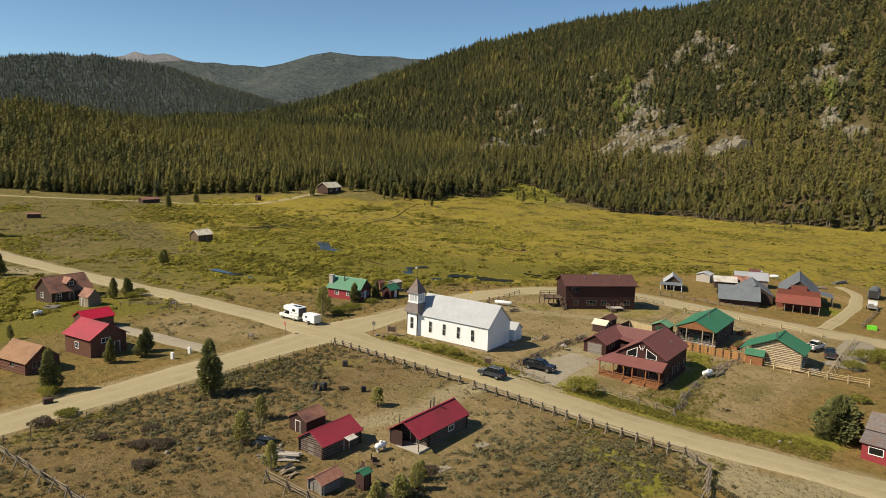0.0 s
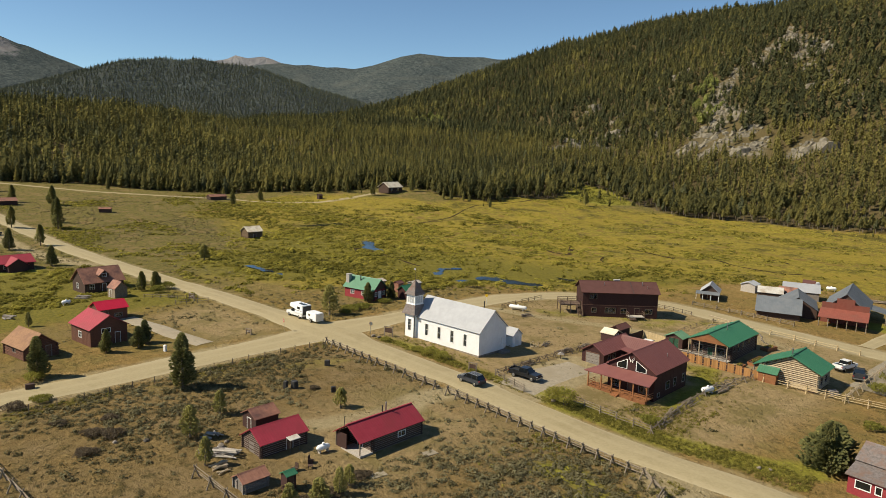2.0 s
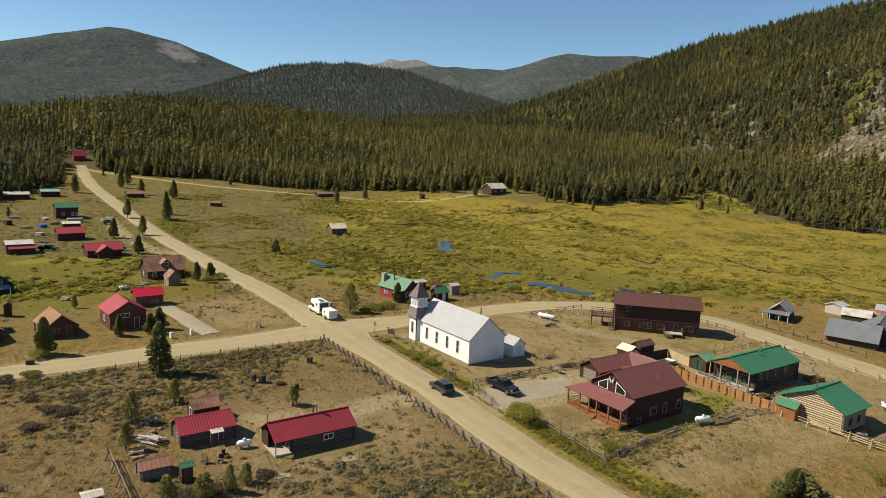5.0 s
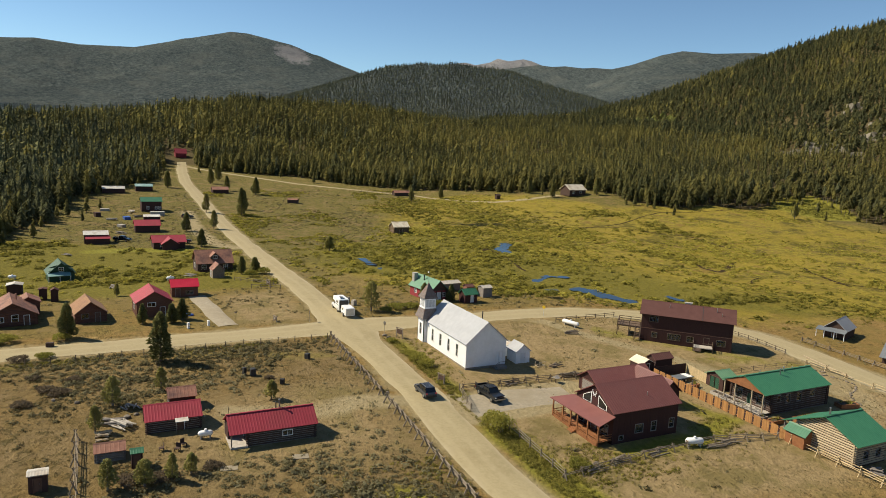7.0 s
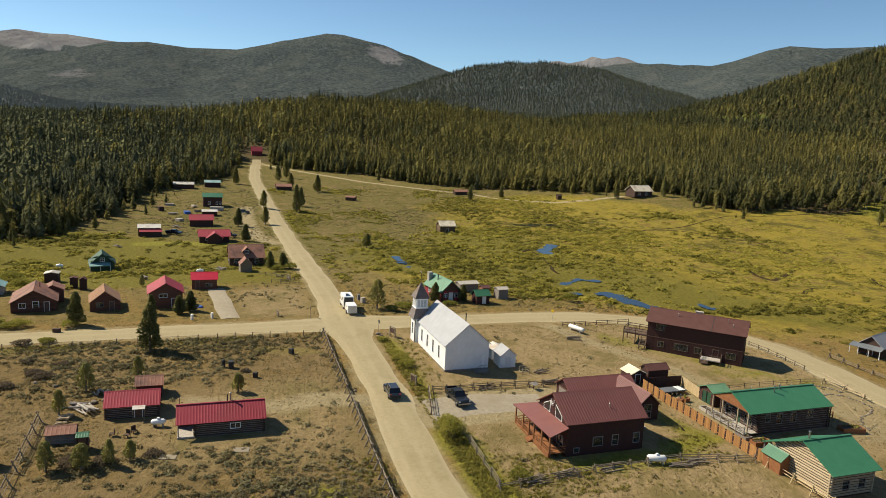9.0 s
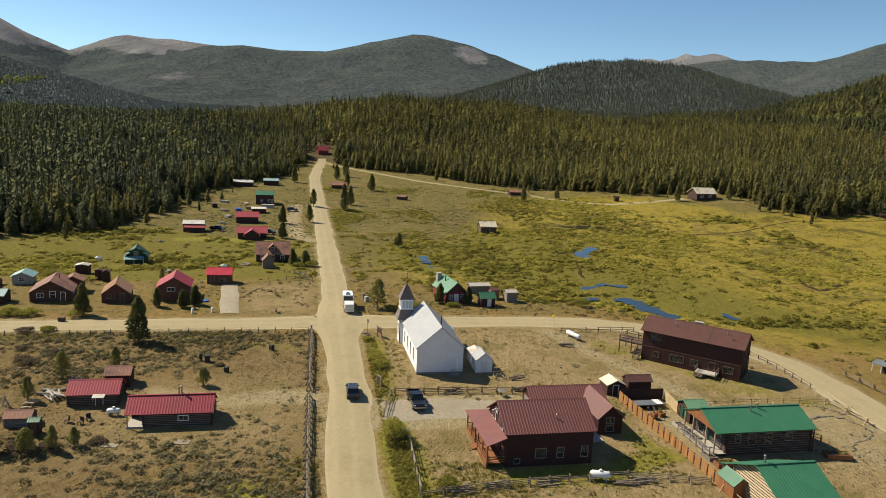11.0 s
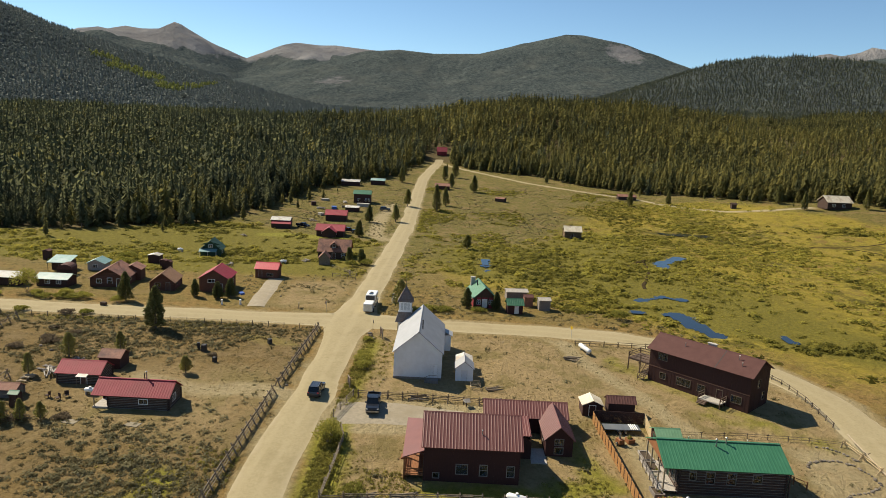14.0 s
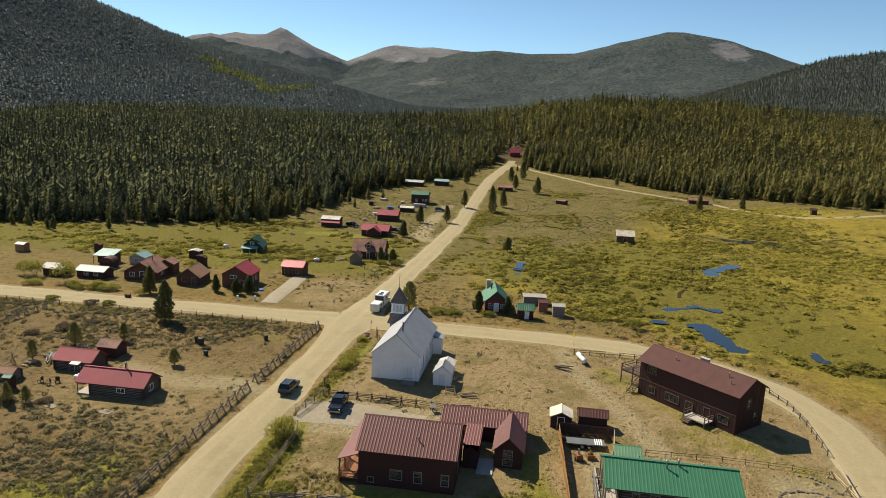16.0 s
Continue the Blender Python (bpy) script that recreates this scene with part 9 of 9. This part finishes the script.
def open_ground(x, y, gap=0.6):
    ok = along(x, y, [(*p, 0) for p in ROAD_MAIN])[0] > 3.6 + gap
    ok &= along(x, y, [(*p, 0) for p in ROAD_CROSS])[0] > 4.8 + gap
    ok &= along(x, y, [(-103, 75, 0), (-131, 72.6, 0)])[0] > 2.6
    for p in PONDS:
        ok &= along(x, y, [(*q, 0) for q in p])[0] > 3.4
    for bx, by, br in BLOCKS:
        ok &= np.hypot(x - bx, y - by) > br
    return ok & (forest_depth(x, y) < 2)


rng = np.random.default_rng(77)


def sown(n, x0, x1, y0, y1, weight):
    x, y = rng.uniform(x0, x1, n), rng.uniform(y0, y1, n)
    keep = (rng.uniform(0, 1, n) < weight(x, y)) & open_ground(x, y)
    return x[keep], y[keep]


def wetness(x, y):
    return np.maximum(soft(edge_of(x, y, MEADOW) + 16 * fbm(x, y, 45, 26, 3), 12), soft(edge_of(x, y, WILLOWS), 5))


# willows: thick rounded clumps along the water and the creek belts, thinning out over the open meadow
x, y = sown(30000, -275, -90, -80, 300, lambda a, b: wetness(a, b) * np.clip(0.34 + 1.0 * fbm(a, b, 24, 51, 3) - 0.0036 * np.clip(b - 165, 0, 200), 0.03, 1))
r = rng.gamma(5, 0.21, len(x)).clip(0.4, 2.3)
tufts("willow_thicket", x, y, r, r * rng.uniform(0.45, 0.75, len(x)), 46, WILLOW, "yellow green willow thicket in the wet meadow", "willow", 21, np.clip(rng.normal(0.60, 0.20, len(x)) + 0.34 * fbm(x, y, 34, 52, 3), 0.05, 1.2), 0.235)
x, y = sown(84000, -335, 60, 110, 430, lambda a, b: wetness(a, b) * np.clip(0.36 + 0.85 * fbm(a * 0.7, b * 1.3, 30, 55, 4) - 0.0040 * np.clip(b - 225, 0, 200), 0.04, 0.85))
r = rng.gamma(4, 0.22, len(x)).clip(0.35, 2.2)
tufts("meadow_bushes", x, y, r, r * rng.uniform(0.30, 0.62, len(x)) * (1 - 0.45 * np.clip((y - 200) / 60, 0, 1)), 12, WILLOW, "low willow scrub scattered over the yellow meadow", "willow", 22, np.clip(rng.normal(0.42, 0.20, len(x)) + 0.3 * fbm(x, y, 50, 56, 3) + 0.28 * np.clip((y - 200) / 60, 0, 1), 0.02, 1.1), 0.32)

# willow patches out on the drier flats by the road
x, y = sown(30000, -365, -130, 104, 240, lambda a, b: (1 - wetness(a, b)) * np.clip(1.7 * fbm(a, b, 22, 57, 3) - 0.30 - 0.002 * (a + 200), 0, 0.8) * (along(a, b, [(*p, 0) for p in TRACK])[0] > 4))
r = rng.gamma(4, 0.2, len(x)).clip(0.35, 1.6)
tufts("willow_scrub", x, y, r, r * 0.45, 24, WILLOW, "patches of low willow scrub on the dry flats", "willow", 27, np.clip(rng.normal(0.52, 0.25, len(x)), 0, 1.1), 0.29)

# rank green growth in the wedge where the creek leaves the forest
WEDGE = [(-252, 418), (-253, 447), (-228, 440), (-198, 412), (-210, 398), (-233, 400)]
x, y = sown(3600, -262, -190, 390, 455, lambda a, b: 0.8 * soft(edge_of(a, b, WEDGE), 3) * np.clip(0.6 + 0.6 * fbm(a, b, 14, 58, 2), 0.1, 1))
r = rng.uniform(0.5, 1.7, len(x))
tufts("willow_scrub", x, y, r, r * 0.6, 22, BUSH, "bright green scrub in the mouth of the side valley", "willow", 28, np.clip(rng.normal(0.55, 0.25, len(x)), 0, 1.1), 0.30)

# sagebrush on dry ground
x, y = sown(21000, -100, -10, 18, 92, lambda a, b: np.clip((0.25 + 0.30 * soft(-66 - a, 6)) * fbm(a, b, 15, 61, 3) - 0.12 + 0.55 * soft(-66 - a, 5) * soft(78 - b, 8) + 0.75 * soft(edge_of(a, b, [(-39, 78), (-32, 91), (-24, 89), (-20, 88), (-17, 83), (-30, 71), (-34, 71)]), 2.5) + 0.45 * soft(edge_of(a, b, [(-48, 54), (-50, 68), (-38, 88), (-29, 97), (-24, 75)]), 4), 0.015, 0.9) * (np.hypot(a + 60, b - 78) > 8))
r = rng.gamma(5, 0.085, len(x)).clip(0.14, 0.95)
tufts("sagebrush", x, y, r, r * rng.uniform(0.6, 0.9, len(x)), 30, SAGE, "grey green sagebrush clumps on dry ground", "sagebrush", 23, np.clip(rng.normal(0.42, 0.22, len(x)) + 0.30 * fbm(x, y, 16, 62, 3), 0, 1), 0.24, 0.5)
x, y = sown(36000, -365, -15, 15, 215, lambda a, b: (1 - wetness(a, b)) * np.clip(np.where(a < -105, 0.34, 0.16) + 0.65 * fbm(a, b, 20, 64, 3), 0.02, 0.8) * ~((np.abs(a + 57) < 50) & (b < 92)) * np.where((a > -94) & (b > 98), 0.14, 1))
r = rng.gamma(5, 0.085, len(x)).clip(0.16, 0.9)
tufts("sagebrush", x, y, r, r * 0.62, 18, SAGE, "sparse sagebrush and dry tufts between the houses", "sagebrush", 24, np.clip(rng.normal(0.30, 0.25, len(x)), 0, 1), 0.28, 0.6)

# rank grass along the verges
x1, y1 = sown(9000, -86, -9, 100.0, 106.4, lambda a, b: np.where(b < 103.0 + 3.8 * np.clip((a + 27) / 8, 0, 1), 1, 0.06) * np.clip(0.6 + 0.6 * fbm(a, b, 8, 66, 2), 0.05, 1))
x2, y2 = sown(2600, -40, -19, 74, 92, lambda a, b: np.clip(0.3 + 0.7 * fbm(a, b, 9, 67, 2), 0.05, 1))
x3, y3 = sown(2600, -37, -26, 103, 137, lambda a, b: np.clip(0.35 + 0.7 * fbm(a, b, 9, 68, 2), 0.05, 1))
x4, y4 = sown(900, -84, -65, 104.2, 107.4, lambda a, b: np.clip(0.06 + 0.3 * fbm(a, b, 6, 69, 2), 0.02, 0.4))
x5, y5 = sown(2600, -93, -87, 10, 92, lambda a, b: np.clip(0.25 + 0.8 * fbm(a, b, 9, 70, 2), 0.05, 0.9))
x, y = np.concatenate([x1, x2, x3, x4, x5]), np.concatenate([y1, y2, y3, y4, y5])
r = rng.uniform(0.14, 0.42, len(x))
tufts("verge_grass", x, y, r, r * 1.0, 20, VERGE, "rank yellow green grass and weeds along the verge", "grass", 25, np.clip(rng.normal(0.35, 0.25, len(x)), 0, 1), 0.26, 0.5)

# dry grass tufts everywhere near
x, y = sown(34000, -105, -5, 28, 185, lambda a, b: (1 - wetness(a, b)) * np.clip(0.5 + 0.9 * fbm(a, b, 10, 71, 3), 0.08, 1))
r = rng.uniform(0.06, 0.20, len(x))
tufts("dry_grass", x, y, r, r * 1.1, 6, STRAW, "short dry straw and weed tufts on the ground", "grass", 26, np.clip(rng.normal(0.32, 0.35, len(x)), 0, 1.2))


def bush(x, y, r, h, seed, label, material=BUSH, tone=0.5):
    g = np.random.default_rng(seed)
    n = 1100
    a, el, rad = g.uniform(0, 6.283, n), np.arccos(g.uniform(-0.2, 1, n)), g.uniform(0.5, 1.0, n)
    lump = 1 + 0.25 * np.sin(3 * a + seed) * np.sin(el)
    c = np.stack([r * rad * lump * np.sin(el) * np.cos(a), r * rad * lump * np.sin(el) * np.sin(a), h * 0.45 + h * 0.52 * rad * np.cos(el)], -1)
    off = g.normal(0, 1, (n, 3, 3))
    off /= np.linalg.norm(off, axis=-1, keepdims=True)
    V = (c[:, None, :] + off * (0.075 * r + 0.05)).reshape(-1, 3)
    # upper leaves lighter than lower ones
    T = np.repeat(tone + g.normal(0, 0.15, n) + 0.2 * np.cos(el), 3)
    t = thing("bush", pose(x, y, floor_at(x, y)), label, "bush")
    bm = bmesh.new()
    for k in range(5):
        q = k * 1.257 + seed
        tube(bm, (0.1 * math.cos(q), 0.1 * math.sin(q), -0.2), (r * 0.5 * math.cos(q), r * 0.5 * math.sin(q), h * 0.6), 0.04, 0.015, 5)
    part("stems", bm, BARK, t)
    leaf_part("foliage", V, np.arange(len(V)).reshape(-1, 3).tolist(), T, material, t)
    return t


for k, (x, y, r, h, tone) in enumerate(((-43.0, 101.2, 1.9, 3.1, 0.85), (-45.0, 101.0, 1.6, 2.6, 0.75), (-72.4, 102.2, 1.7, 1.5, 0.85), (-69.6, 102.4, 1.5, 1.3, 0.8), (-75.4, 101.8, 1.3, 1.0, 0.75), (-83.6, 101.6, 1.0, 0.8, 0.7), (-9.8, 159, 2.6, 2.4, 0.45), (-7.0, 163, 2.4, 2.2, 0.4), (-11.0, 151, 2.0, 1.8, 0.45), (-5.0, 154, 2.2, 2.2, 0.45), (-108.1, 155.2, 2.0, 2.2, 0.35), (-100.6, 46.0, 1.5, 1.6, 0.6), (-105.8, 23.4, 2.8, 5.6, 0.75), (-108.6, 13.2, 2.3, 4.2, 0.6), (-109.6, 9.6, 2.2, 3.8, 0.5), (-102.4, 27.5, 1.3, 1.7, 0.9), (-103.0, 33.5, 1.6, 2.0, 0.9), (-102.4, 37.5, 2.0, 1.5, 0.8), (-101.9, 18.0, 2.2, 1.2, 0.7), (-101.5, 36.0, 1.4, 1.3, 0.5), (-101.2, 30.0, 1.6, 1.2, 0.5), (-101.8, 33.0, 1.5, 1.2, 0.5),
                                            (-105.0, 109.0, 1.5, 1.2, 0.4), (-107.0, 112.5, 2.2, 1.3, 0.5), (-107.0, 116.0, 2.0, 1.2, 0.5), (-108.4, 123.5, 1.8, 1.1, 0.4), (-152.0, 89.0, 1.8, 2.0, 0.35), (-155.0, 93.0, 2.0, 2.0, 0.4), (-91.0, 31.0, 1.5, 1.0, 0.3), (-91.2, 44.0, 1.4, 0.9, 0.3), (-140.0, 30.0, 2.4, 2.0, 0.5), (-150.0, 26.0, 2.6, 2.2, 0.5), (-31.5, 106.0, 1.6, 1.1, 0.4), (-6.5, 112.0, 2.0, 1.8, 0.5), (-8.0, 131.0, 1.6, 1.2, 0.4), (-3.0, 148, 2.6, 2.4, 0.4))):
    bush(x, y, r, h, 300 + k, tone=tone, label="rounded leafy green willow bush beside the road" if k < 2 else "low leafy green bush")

for k, (x, y, r, h) in enumerate(((-76.0, 44.9, 1.3, 0.7), (-74.2, 46.6, 1.5, 0.8), (-71.0, 42.2, 1.4, 0.7), (-79.4, 48.4, 1.1, 0.6), (-90.6, 40.4, 1.5, 0.9), (-81.5, 43.0, 1.0, 0.5), (-45.6, 54.6, 1.6, 0.8), (-45.2, 58.2, 1.5, 0.7), (-46.4, 63.6, 1.2, 0.5), (-72.0, 76.0, 0.8, 0.4))):
    bush(x, y, r, h, 700 + k, "low heap of dark dead brush on dry ground", DEAD_BRUSH, 0.35)

# broken rock on the steep hillside
rx, ry, rg = scatter(-520, 60, 490, 840, 3.2, 91)
m = rock_mask(rx, ry)
keep = (m > 0.45) & (rg.uniform(0, 1, len(rx)) < 0.8)
rx, ry = rx[keep], ry[keep]
V, F = [], []
base = [(1, 0, -0.6), (0, 1, -0.6), (-1, 0, -0.6), (0, -1, -0.6), (0.6, 0.5, 0.5), (-0.5, 0.6, 0.7), (-0.6, -0.5, 0.45), (0.5, -0.6, 0.6)]
faces = [(0, 1, 4), (1, 5, 4), (1, 2, 5), (2, 6, 5), (2, 3, 6), (3, 7, 6), (3, 0, 7), (0, 4, 7), (4, 5, 6), (4, 6, 7)]
rz = lie(rx, ry)
for px, py, pz in zip(rx, ry, rz):
    s = 0.7 + rg.gamma(2.0, 0.7)
    k = len(V)
    q = rg.uniform(0, 6.28)
    cq, sq = math.cos(q), math.sin(q)
    for ax, ay, az in base:
        ax, ay, az = ax * rg.uniform(0.7, 1.3), ay * rg.uniform(0.7, 1.3), az * rg.uniform(0.6, 1.3)
        V.append((px + s * (ax * cq - ay * sq), py + s * (ax * sq + ay * cq), pz + s * az * 0.8))
    F += [tuple(k + i for i in f) for f in faces]
CLIFF = surface("cliff_rock", (0.085, 0.074, 0.054), (0.260, 0.230, 0.172), 0.7, 0.06, 0.95, 0.2, stain=(0.235, 0.205, 0.145))
tagged(mesh_object("rock_outcrop", V, F, CLIFF), "pale broken rock outcrops on the steep hillside", "rock", kind="stuff")
